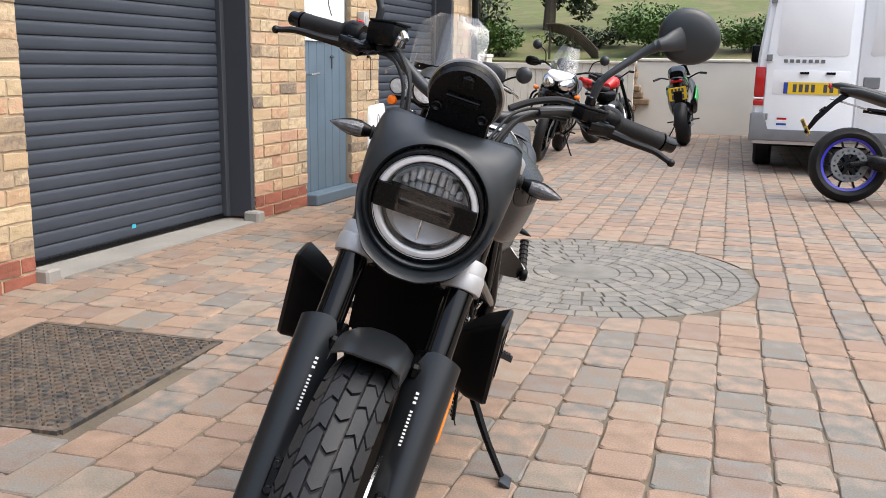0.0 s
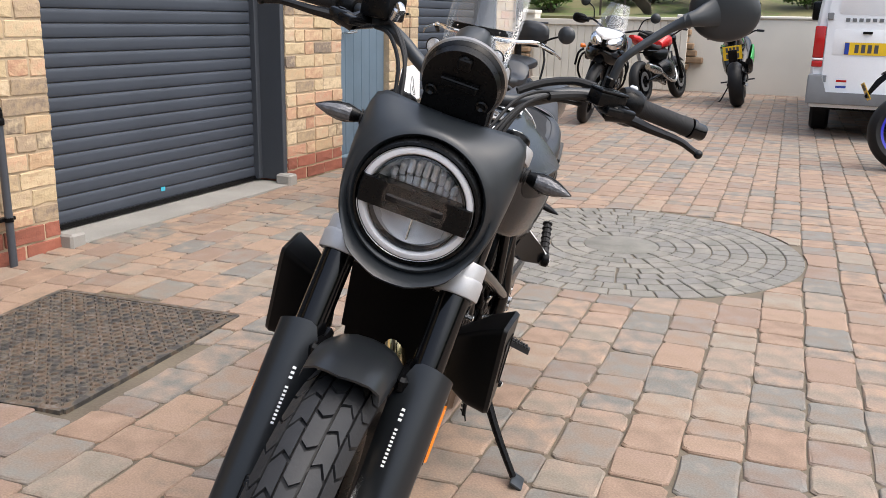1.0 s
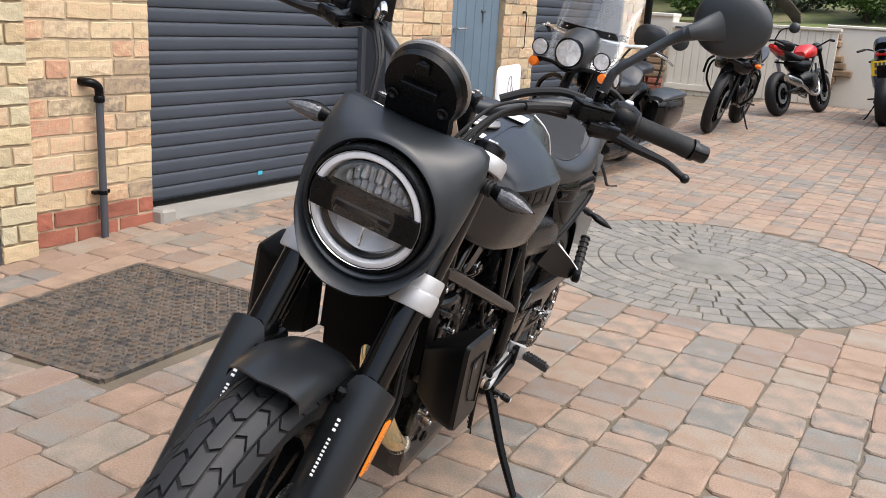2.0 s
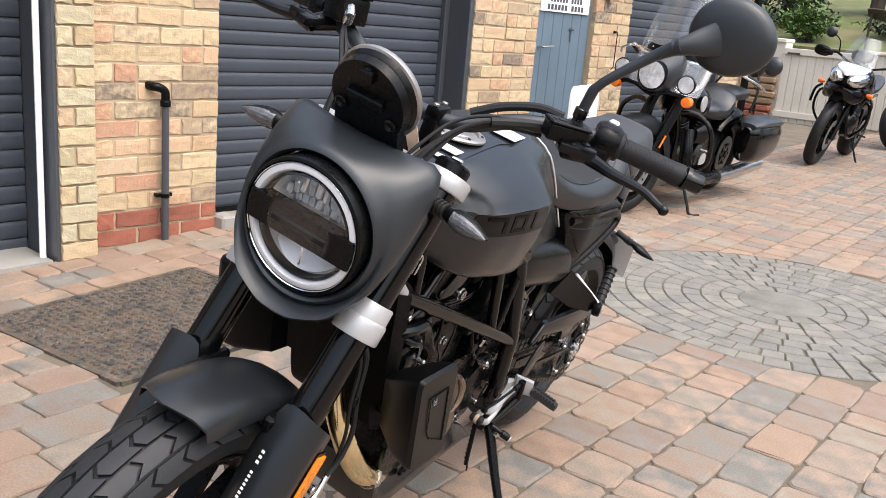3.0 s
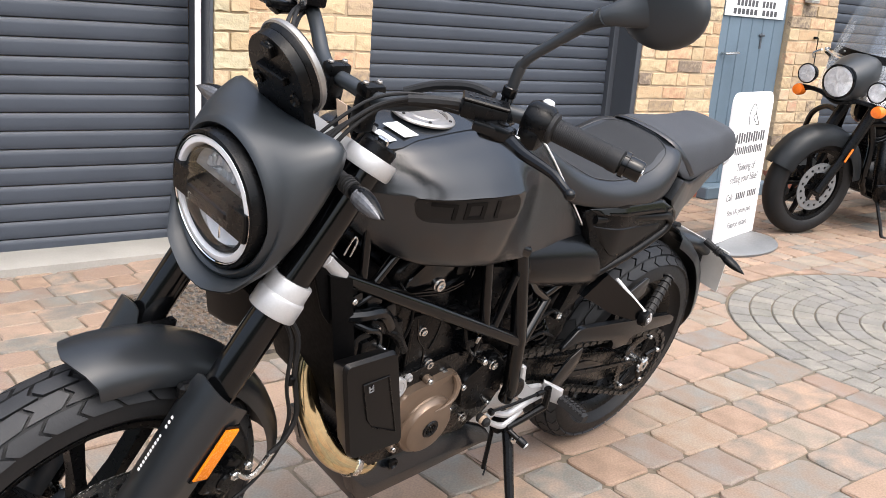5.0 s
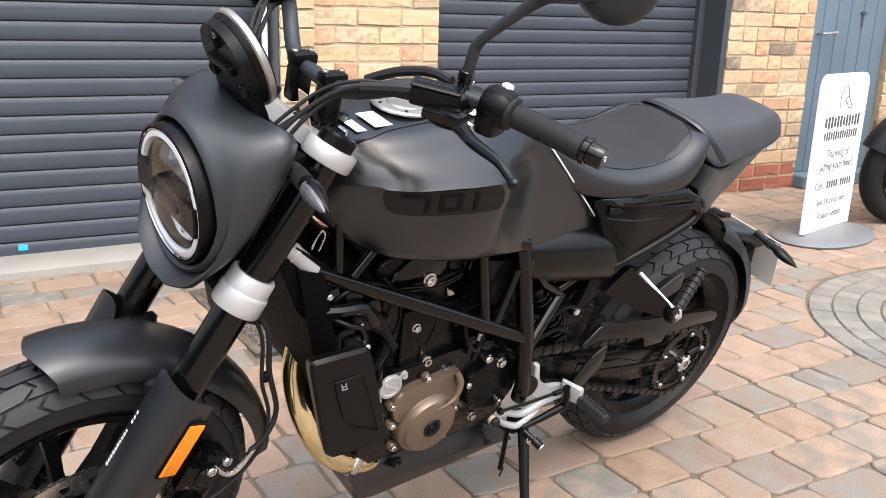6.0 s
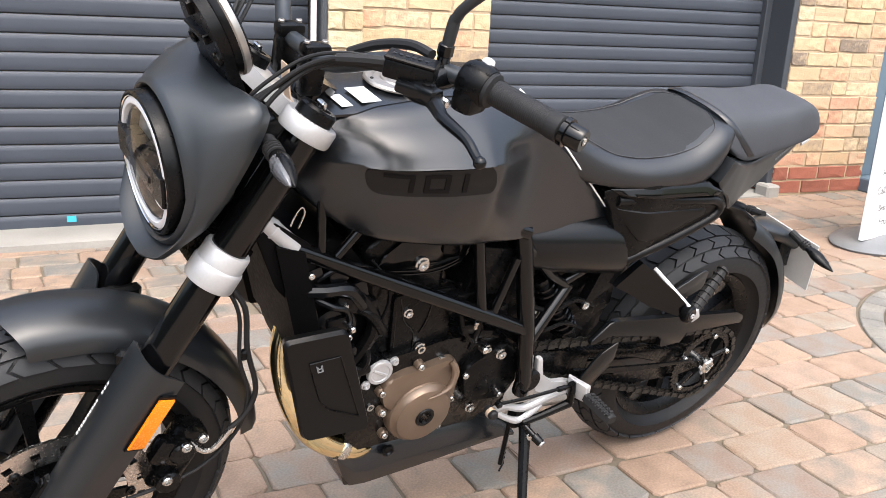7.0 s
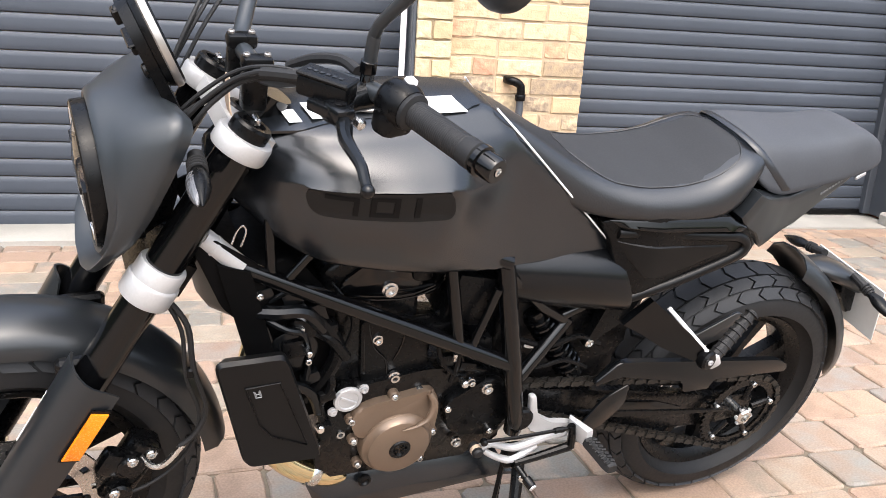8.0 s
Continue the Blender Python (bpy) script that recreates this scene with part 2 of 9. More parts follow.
M["lens_mirror"] = mat("headlamp_reflector", (0.675, 0.684, 0.702), 0.12, 1.0, scale=30, vary=0.1, bump=0.02)
M["lens_smoke"] = mat("indicator_lens", (0.108, 0.108, 0.113), 0.15, 0.4, scale=60, vary=0.3, bump=0.3, fine=250)
M["lamp_bowl"] = mat("bright_lamp_bowl", (0.75, 0.76, 0.78), 0.22, 0.35, scale=30, vary=0.25, bump=0.0)
M["cowl"] = mat("satin_black_cowl", (0.003, 0.0031, 0.0034), 0.36, scale=6, vary=0.1, bump=0.0, spec=0.2)
M["grey_box"] = mat("pale_grey_box", (0.4, 0.4, 0.38), 0.5, scale=10, vary=0.08, bump=0.02)
M["chain"] = mat("oiled_chain_steel", (0.030, 0.029, 0.027), 0.34, 0.7, scale=40, vary=0.4, bump=0.1, fine=200)
M["piping"] = mat("dark_piping", (0.016, 0.0165, 0.018), 0.5, scale=20, vary=0.1, bump=0.0)
M["rim_grey"] = mat("brushed_grey_rim", (0.33, 0.31, 0.29), 0.32, 0.7, scale=20, vary=0.15, bump=0.0)
M["badge"] = mat("tank_badge_film", (0.0020, 0.0021, 0.0024), 0.36, scale=6, vary=0.05, bump=0.0, spec=0.3)
M["figure"] = mat("dull_figure_film", (0.0012, 0.0012, 0.0014), 0.42, scale=6, vary=0.05, bump=0.0, spec=0.15)
# mostly diffuse, near white: the mirrored sky is put into the base colour
M["pale_mirror"] = mat("pale_lamp_mirror", (0.85, 0.85, 0.86), 0.30, 0.15, scale=25, vary=0.08, bump=0.0)
M["grey"] = mat("grey_plastic", (0.144, 0.149, 0.153), 0.4, scale=12, vary=0.1, bump=0.03)


# ---- mesh helpers ----
V = Vector


def finish(name, bm, material, parent=None, label="", sharp=35):
    me = bpy.data.meshes.new(name)
    bmesh.ops.recalc_face_normals(bm, faces=bm.faces[:])
    lim = radians(sharp)
    for f in bm.faces:
        f.smooth = True
    for e in bm.edges:
        if len(e.link_faces) == 2 and e.calc_face_angle(0) > lim:
            e.smooth = False
    bm.to_mesh(me)
    bm.free()
    me.materials.append(material)
    ob = new(name, me)
    if parent:
        ob.parent = parent
    if label:
        ob["label"] = label
    return ob


def part(name, bm, material, parent, label="", sharp=35):
    return finish(name, bm, material, parent, label, sharp)


def thing(name, label, category, m=None, group="", kind=""):
    ob = new(name)
    ob.empty_display_size = 0.1
    if m is not None:
        ob.matrix_world = m
    return tagged(ob, label, category, group, kind)


def box(bm, c, s, bevel=0.0, rot=None, seg=1):
    m = Matrix.Translation(c) @ (rot or Matrix()) @ Matrix.Diagonal((*s, 1))
    g = bmesh.ops.create_cube(bm, size=1, matrix=m)
    if bevel:
        es = {e for v in g["verts"] for e in v.link_edges}
        bmesh.ops.bevel(bm, geom=list(es), offset=bevel, segments=seg, profile=0.5, affect="EDGES", clamp_overlap=True)
    return bm


def ring_loft(bm, rings, cap0=True, cap1=True, closed=True):
    rows = [[bm.verts.new(p) for p in r] for r in rings]
    n = len(rows[0])
    for a, b in zip(rows, rows[1:]):
        for i in range(n if closed else n - 1):
            j = (i + 1) % n
            bm.faces.new((a[i], a[j], b[j], b[i]))
    if cap0 and closed:
        bm.faces.new(rows[0][::-1])
    if cap1 and closed:
        bm.faces.new(rows[-1])
    return rows


def spline(pts, per=6):
    """Points of a smooth curve through pts."""
    p = [V(x) for x in pts]
    if len(p) < 3:
        return p
    out = []
    for i in range(len(p) - 1):
        a, b, c, d = p[max(i - 1, 0)], p[i], p[i + 1], p[min(i + 2, len(p) - 1)]
        for s in range(per):
            t = s / per
            out.append(0.5 * ((2 * b) + (c - a) * t + (2 * a - 5 * b + 4 * c - d) * t * t + (3 * b - a - 3 * c + d) * t ** 3))
    return out + [p[-1]]


def tube(bm, pts, r, seg=10, smooth=0, cap=True):
    """A round bar along pts; r is a number or one for each given point."""
    rr = r if isinstance(r, (list, tuple)) else [r] * len(pts)
    p = [V(x) for x in pts]
    if smooth:
        q = spline(p, smooth)
        n = len(q)
        rr = [rr[0] + 0 if len(p) < 3 else np.interp(i / (n - 1) * (len(p) - 1), range(len(p)), rr) for i in range(n)]
        p = q
    side = None
    rings = []
    for i, x in enumerate(p):
        d = (p[min(i + 1, len(p) - 1)] - p[max(i - 1, 0)]).normalized()
        if side is None:
            side = d.orthogonal().normalized()
        side = (side - d * side.dot(d)).normalized()
        up = d.cross(side)
        rings.append([x + (side * math.cos(a) + up * math.sin(a)) * float(rr[i]) for a in [2 * math.pi * j / seg for j in range(seg)]])
    ring_loft(bm, rings, cap, cap)
    return bm


def lathe(bm, prof, origin=(0, 0, 0), axis=(0, 1, 0), seg=32, cap=True):
    """Turns a profile of (radius, along) round an axis."""
    o, d = V(origin), V(axis).normalized()
    s = d.orthogonal().normalized()
    u = d.cross(s)
    n = seg
    rings = [[o + d * h + (s * math.cos(2 * math.pi * j / n) + u * math.sin(2 * math.pi * j / n)) * max(r, 1e-4) for j in range(n)] for r, h in prof]
    ring_loft(bm, rings, cap, cap)
    return bm


def prism(bm, outline, y0, y1, bevel=0.0, seg=2):
    """A plate: an outline of (x, z), thick from y0 to y1."""
    a = [bm.verts.new((x, y0, z)) for x, z in outline]
    b = [bm.verts.new((x, y1, z)) for x, z in outline]
    n = len(a)
    fs = [bm.faces.new(a), bm.faces.new(b[::-1])]
    for i in range(n):
        j = (i + 1) % n
        fs.append(bm.faces.new((a[j], a[i], b[i], b[j])))
    if bevel:
        es = {e for f in fs[:2] for e in f.edges}
        bmesh.ops.bevel(bm, geom=list(es), offset=bevel, segments=seg, profile=0.5, affect="EDGES", clamp_overlap=True)
    return bm


def rounded(pts, r=0.02, n=4):
    """The outline pts with rounded corners."""
    out = []
    k = len(pts)
    for i in range(k):
        p, a, b = V(pts[i]), V(pts[i - 1]), V(pts[(i + 1) % k])
        da, db = (a - p), (b - p)
        la, lb = min(r, da.length * 0.45), min(r, db.length * 0.45)
        s, e = p + da.normalized() * la, p + db.normalized() * lb
        for j in range(n + 1):
            t = j / n
            q = s * (1 - t) ** 2 + p * 2 * t * (1 - t) + e * t * t
            out.append((q.x, q.y))
    return out


def B():
    return bmesh.new()


def bolt(bm, c, r=0.006, h=0.005, axis=(0, 1, 0)):
    lathe(bm, [(r, 0), (r, h * 0.7), (r * 0.8, h), (r * 0.45, h), (r * 0.4, h * 0.4)], c, axis, 12)
    return bm


def lettering(name, text, size, m, material, parent, deep=0.0006, squeeze=1.0):
    """Letters as a mesh from the built-in font, lying in m's xy plane."""
    cu = bpy.data.curves.new(name, "FONT")
    cu.body, cu.size, cu.extrude, cu.align_x, cu.align_y = text, size, deep, "CENTER", "CENTER"
    cu.resolution_u = 3
    tmp = bpy.data.objects.new(name, cu)
    scene.collection.objects.link(tmp)
    bpy.context.view_layer.update()
    me = bpy.data.meshes.new_from_object(tmp)
    bpy.data.objects.remove(tmp)
    me.transform(m @ Matrix.Diagonal((squeeze, 1, 1, 1)))
    me.materials.append(material)
    ob = new(name, me)
    ob.parent = parent
    return ob


def clump(bm, c, r, count, size, rnd, flat=1.0):
    """Many small leaves through an uneven crown."""
    for _ in range(count):
        d = V((rnd.gauss(0, 1), rnd.gauss(0, 1), rnd.gauss(0, 1))).normalized() * (rnd.random() ** 0.45)
        p = V(c) + V((d.x * r[0], d.y * r[1], d.z * r[2]))
        p += noise.noise_vector(p * 1.7) * 0.25 * min(r)
        s = size * rnd.uniform(0.6, 1.3)
        q = Euler((rnd.uniform(-1, 1), rnd.uniform(-1, 1), rnd.uniform(0, 6.28))).to_matrix()
        a = [p + q @ V(x) * s for x in ((-0.5, 0, 0), (0, -0.28, 0.05), (0.55, 0, -0.06), (0, 0.28, 0.05))]
        bm.faces.new([bm.verts.new(x) for x in a])


# ---- the yard: ground, paving, building ----
def gz(x, y):
    """The drive falls a little towards the first garage."""
    a = min(max((3.6 - y) / 2.2, 0), 1)
    b = min(max((-1.2 - x) / 1.6, 0), 1)
    return -0.09 * a * a * (3 - 2 * a) * b * b * (3 - 2 * b)


FACE = -2.92      # outer face of the piers
DOOR = -3.16      # face of the roller shutters
CIRC, CR = V((-0.40, 4.80)), 0.93
COV = [(-1.42, 1.965), (-1.49, 2.90), (-2.39, 2.86), (-2.33, 1.92)]

bm = B()
xs = [-400, -60, -12, -5] + [-4 + 0.25 * i for i in range(37)] + [8, 20, 80, 400]
ys = [-400, -60, -12, -4] + [-2 + 0.25 * i for i in range(73)] + [16.6]
rows = [[bm.verts.new((x, y, gz(x, y) - 0.008)) for y in ys] for x in xs]
for a, b in zip(rows, rows[1:]):
    for i in range(len(ys) - 1):
        bm.faces.new((a[i], b[i], b[i + 1], a[i + 1]))
ground = tagged(finish("ground", bm, M["joint"]), "dark sandy bed under the paved drive", "ground", kind="structure")

pavement = tagged(new("pavement"), "drive of tumbled pink and grey paving blocks", "pavement", kind="structure")


def block_mesh(w, l, h=0.03, c=0.0055, rnd=None):
    """A tumbled block: top face with worn, chipped and chamfered edges."""
    j = lambda q: rnd.uniform(-q, q)
    o = [V((sx * w / 2 + j(.005), sy * l / 2 + j(.005))) for sx, sy in ((-1, -1), (1, -1), (1, 1), (-1, 1))]
    ring = []
    for i in range(4):
        p, a, b = o[i], o[i - 1], o[(i + 1) % 4]
        k = rnd.uniform(0.006, 0.02)
        ring += [p + (a - p).normalized() * k, p + (b - p).normalized() * k]
        e = (b - p).normalized()
        ring.append(p.lerp(b, rnd.uniform(.3, .7)) + V((e.y, -e.x)) * j(.0035))
    n = 12
    vs, fs = [], []
    for z, inset in ((-h, 0.0), (-c, 0.0), (-.0018, c * .55), (0.0, c * 1.5)):
        for p in ring:
            q = p - p.normalized() * (inset * (1 + (rnd.uniform(-.5, .8) if inset else 0)))
            vs.append((q.x, q.y, z + (rnd.gauss(0, .0006) if z > -c else 0)))
    for r in range(3):
        for i in range(n):
            fs.append((r * n + i, r * n + (i + 1) % n, (r + 1) * n + (i + 1) % n, (r + 1) * n + i))
    fs.append(tuple(range(3 * n, 4 * n)))
    return vs, fs


def to_mesh(name, vs, fs, material, smooth=True):
    me = bpy.data.meshes.new(name)
    me.from_pydata([tuple(v) for v in vs], [], fs)
    me.materials.append(material)
    return me


def in_cover(x, y, g=0.0):
    for i in range(4):
        a, b = V(COV[i]), V(COV[(i + 1) % 4])
        e = b - a
        if e.x * (y - a.y) - e.y * (x - a.x) < -g * e.length:
            return False
    return True


def off_cover(x, y):
    """The nearest point just outside the iron cover."""
    best = None
    for i in range(4):
        p, q = V(COV[i]), V(COV[(i + 1) % 4])
        e = (q - p).normalized()
        n = V((e.y, -e.x))
        d = (V((x, y)) - p).dot(n)
        if best is None or d > best[0]:
            best = (d, n)
    return x + best[1].x * (0.014 - best[0]), y + best[1].y * (0.014 - best[0])


rnd = random.Random(5)
PITCH = 0.168
lean = Matrix.Rotation(0.058, 4, "Z")
variants = {}
for l in (0.118, 0.168, 0.245):
    for k in range(7):
        vs, fs = block_mesh(PITCH - 0.006, l - 0.006, rnd=rnd)
        variants[l, k] = (vs, fs, to_mesh("paving_block", vs, fs, M["paver"]))
near, far_v, far_f = [], [], []
for ci in range(-27, 42):
    u = ci * PITCH
    v = -3.0 + rnd.uniform(0, 0.2)
    while v < 16.2:
        l = rnd.choice((0.118, 0.168, 0.168, 0.245, 0.245))
        p = lean @ V((u, v + l / 2, 0)) + V((0.20, 0, 0))
        v += l
        x, y = p.x, p.y
        if x < FACE - 0.02 or in_cover(x, y, 0.0) or x > 5.4:
            continue
        d = (V((x, y)) - CIRC).length
        if d < CR - 0.03:
            continue
        k = rnd.randrange(7)
        vs, fs, me = variants[l, k]
        tilt = Euler((rnd.gauss(0, .0045), rnd.gauss(0, .0045), 0.058 + rnd.gauss(0, .006) + (math.pi if rnd.random() < .5 else 0)))
        slope = V((gz(x - .02, y) - gz(x + .02, y), gz(x, y - .02) - gz(x, y + .02), .04)).normalized()
        m = Matrix.Translation((x, y, gz(x, y) + rnd.gauss(0, .0008))) @ V((0, 0, 1)).rotation_difference(slope).to_matrix().to_4x4() @ tilt.to_matrix().to_4x4()
        beside = in_cover(x, y, 0.17)
        if d > CR + 0.16 and not beside and (V((x, y)) - V((0.05, 2.75))).length < 1.62 and len(near) < 300:
            near.append((me, m))
        else:
            b0 = len(far_v)
            for q in vs:
                w = m @ V(q)
                r = V((w.x, w.y)) - CIRC
                if r.length < CR + 0.006:      # cut to the round
                    r = r.normalized() * (CR + 0.006)
                    w.x, w.y = CIRC.x + r.x, CIRC.y + r.y
                if beside and in_cover(w.x, w.y, 0.012):
                    w.x, w.y = off_cover(w.x, w.y)
                far_v.append(w)
            far_f += [tuple(b0 + i for i in f) for f in fs]
ob = new("paving_field", to_mesh("paving_field", far_v, far_f, M["paver"]))
ob.parent = pavement
tagged(ob, kind="stuff")

# the round of grey setts
cv, cf = [], []
rings = [(0.20, 0.285, 14), (0.287, 0.378, 20), (0.38, 0.468, 25), (0.47, 0.558, 31), (0.56, 0.648, 37), (0.65, 0.738, 43), (0.74, 0.832, 49), (0.834, 0.925, 54)]
setts = []
for r0, r1, n in rings:
    off = rnd.uniform(0, 1)
    for i in range(n):
        a0, a1 = 2 * math.pi * (i + off + rnd.uniform(-.05, .05)) / n + .0035 / r0, 2 * math.pi * (i + 1 + off + rnd.uniform(-.02, .02)) / n - .0035 / r0
        vs = []
        for z, s in ((-0.03, 0.0), (-0.004, 0.0), (0.0, 0.004)):
            for r, a in ((r0 + .0018 + s, a0 + s / r0), (r1 - .0018 - s, a0 + s / r1), (r1 - .0018 - s, (a0 + a1) / 2), (r1 - .0018 - s, a1 - s / r1), (r0 + .0018 + s, a1 - s / r0), (r0 + .0018 + s, (a0 + a1) / 2)):
                vs.append((CIRC.x + r * math.cos(a), CIRC.y + r * math.sin(a), z + rnd.gauss(0, .0004)))
        fs = [(q * 6 + j, q * 6 + (j + 1) % 6, (q + 1) * 6 + (j + 1) % 6, (q + 1) * 6 + j) for q in range(2) for j in range(6)] + [tuple(range(12, 18))]
        setts.append((vs, fs))
for vs, fs in setts:
    o = new("sett", to_mesh("sett", vs, fs, M["setts"]))
    o.parent = pavement
bm = B()
lathe(bm, [(0.197, -0.03), (0.197, -0.003), (0.19, 0.0005), (0.0, 0.001)], (CIRC.x, CIRC.y, 0), (0, 0, 1), 40)
part("centre_stone", bm, M["setts"], pavement, "round grey centre stone")

# iron cover let into the paving
cover = thing("manhole_cover", "rusty chequered iron cover let into the drive", "manhole cover")
c0 = sum((V((*c, 0)) for c in COV), V()) / 4
a = [V((*c, gz(*c) + 0.003)) for c in COV]


def on_cover(u, w):
    return (a[0] * (1 - u) + a[3] * u) * (1 - w) + (a[1] * (1 - u) + a[2] * u) * w


bm = B()
g = [[bm.verts.new(on_cover(i / 12, j / 12)) for j in range(13)] for i in range(13)]
for i in range(12):
    for j in range(12):
        bm.faces.new((g[i][j], g[i + 1][j], g[i + 1][j + 1], g[i][j + 1]))
part("plate", bm, M["iron"], cover)
vs, fs = [], []
n = 30
for i in range(1, n):
    for j in range(1, n):
        p = on_cover(i / n, j / n)
        d = V((1, 1, 0)) if (i + j) % 2 else V((-1, 1, 0))
        d.normalize()
        s = V((-d.y, d.x, 0))
        b0 = len(vs)
        for z1, k in ((0, 1.0), (0.0065, 0.7)):
            for q in (d * .014 + s * .002, d * .006 + s * .005, d * -.006 + s * .005, d * -.014, d * -.006 - s * .005, d * .006 - s * .005):
                vs.append(p + q * k + V((0, 0, z1)))
        fs += [(b0 + q, b0 + (q + 1) % 6, b0 + 6 + (q + 1) % 6, b0 + 6 + q) for q in range(6)] + [tuple(range(b0 + 6, b0 + 12))]
o = new("chequer_pattern", to_mesh("chequer_pattern", vs, fs, M["iron"]))
o.parent = cover
tagged(o, kind="stuff")
bm = B()
for i in range(4):
    p, q = a[i], a[(i + 1) % 4]
    d = (q - p).normalized()
    s = V((-d.y, d.x, 0)) * 0.012
    ring_loft(bm, [[p + s * k + V((0, 0, z)) for k, z in ((1, -.02), (1, .003), (-1, .003), (-1, -.02))], [q + s * k + V((0, 0, z)) for k, z in ((1, -.02), (1, .003), (-1, .003), (-1, -.02))]])
part("frame", bm, M["iron"], cover)

# ---- the building ----
HIGH = 3.1
COURSE = 0.0885
brick_meshes = {}


def brick_mesh(w, material, k):
    key = (w, material.name, k)
    if key not in brick_meshes:
        r = random.Random(hash(w) % 1000 + k)
        bm = B()
        box(bm, (0, 0, 0), (w, 0.04, COURSE - r.uniform(0.009, 0.015)), 0.0035)
        bmesh.ops.subdivide_edges(bm, edges=[e for e in bm.edges if e.calc_length() > .05], cuts=2, use_grid_fill=True)
        for v in bm.verts:
            v.co += V((r.gauss(0, .0014), r.gauss(0, .0011), r.gauss(0, .0022)))
        me = bpy.data.meshes.new("brick")
        bmesh.ops.recalc_face_normals(bm, faces=bm.faces[:])
        bm.to_mesh(me)
        bm.free()
        me.materials.append(material)
        brick_meshes[key] = me
    return brick_meshes[key]


wall_bricks = []


def lay(parent, origin, along, length, normal, z0, z1, kind="brick", plinth=2, quoin=False):
    """Bricks on a wall face: along it, from z0 to z1, standing a little proud of the mortar."""
    along, normal = V(along), V(normal)
    turn = Matrix((along, -normal, V((0, 0, 1)))).transposed().to_4x4()
    r = random.Random(int(origin[1] * 100) + len(wall_bricks))
    c = 0
    z = z0
    while z < z1:
        material = M["redbrick"] if c < plinth else M[kind]
        s = 0.0
        first = True
        while s < length - 0.03:
            left = length - s
            if quoin:
                w = length if c % 2 == 0 else length * (0.42 if first else 0.58)
            elif c < plinth:
                w = 0.245 if not first or c % 2 == 0 else 0.12
            else:
                w = r.choice((0.245, 0.245, 0.125, 0.245, 0.185)) if not (first and c % 2) else 0.125
            if w > left - 0.06:
                w = left
            w = round(w, 2) if w != left else round(left, 3)
            me = brick_mesh(round(w - 0.012, 3), material, r.randrange(4))
            p = V(origin) + along * (s + w / 2) + normal * (-0.0222 + r.gauss(0, .0022)) + V((0, 0, z + COURSE / 2 - V(origin).z))
            m = Matrix.Translation(p) @ turn @ Matrix.Rotation(r.gauss(0, .004), 4, "Y")
            wall_bricks.append((me, m, parent))
            s += w
            first = False
        z += COURSE
        c += 1


def pier(name, y0, y1, z0, top=1.75, depth=0.34):
    w = tagged(new(name), "buff brick pier with a red brick plinth", "wall", kind="structure")
    bm = B()
    box(bm, ((FACE - 0.008 + FACE - depth) / 2, (y0 + y1) / 2, (HIGH + z0 - .1) / 2), (depth - 0.008, y1 - y0 - 0.012, HIGH - z0 + .1))
    part("mortar", bm, M["mortar"], w)
    lay(w, (FACE, y0, z0), (0, 1, 0), y1 - y0, (1, 0, 0), z0, top)
    return w


pa = pier("wall_pier_1", 2.66, 3.36, -0.035)
qa = tagged(new("wall_quoin"), "pale yellow brick corner standing proud of the pier", "wall", kind="structure")
bm = B()
box(bm, ((-2.858 + FACE - .34) / 2, (2.481 + 2.66) / 2, HIGH / 2 - .1), (0.386, 0.173, HIGH + .1))
part("mortar", bm, M["mortar"], qa)
lay(qa, (-2.85, 2.478, -0.05), (0, 1, 0), 0.182, (1, 0, 0), -0.05, 1.75, "quoin", 0, True)
pb = pier("wall_pier_2", 5.37, 6.12, 0.0)
lay(pb, (FACE - .34, 5.37, 0), (1, 0, 0), 0.33, (0, -1, 0), 0.0, 1.75)
pc = pier("wall_pier_3", 6.88, 7.44, 0.0)
pd = pier("wall_pier_4", 9.35, 9.95, 0.0)
lintel = tagged(new("wall_lintel"), "buff brick wall over the garage doors", "wall", kind="structure")
bm = B()
box(bm, (FACE - .35, 3.5, 2.75), (0.62, 13.0, 0.8))
part("mortar", bm, M["mortar"], lintel)
back = B()
box(back, (-5.9, 3.5, 1.6), (5.0, 12.9, 3.1))
tagged(finish("wall_back", back, M["mortar"]), "plain inner block of the building", "wall", kind="structure")
roof = B()
prism(roof, [(-9.0, 3.1), (-5.9, 4.9), (-2.6, 3.1), (-2.6, 3.16), (-5.9, 5.0), (-9.0, 3.16)], -3.2, 10.2)
tagged(finish("roof", roof, mat("roof_slate", (0.06, 0.06, 0.065), 0.6, scale=3, vary=0.3)), "dark slate pitched roof", "roof", kind="structure")



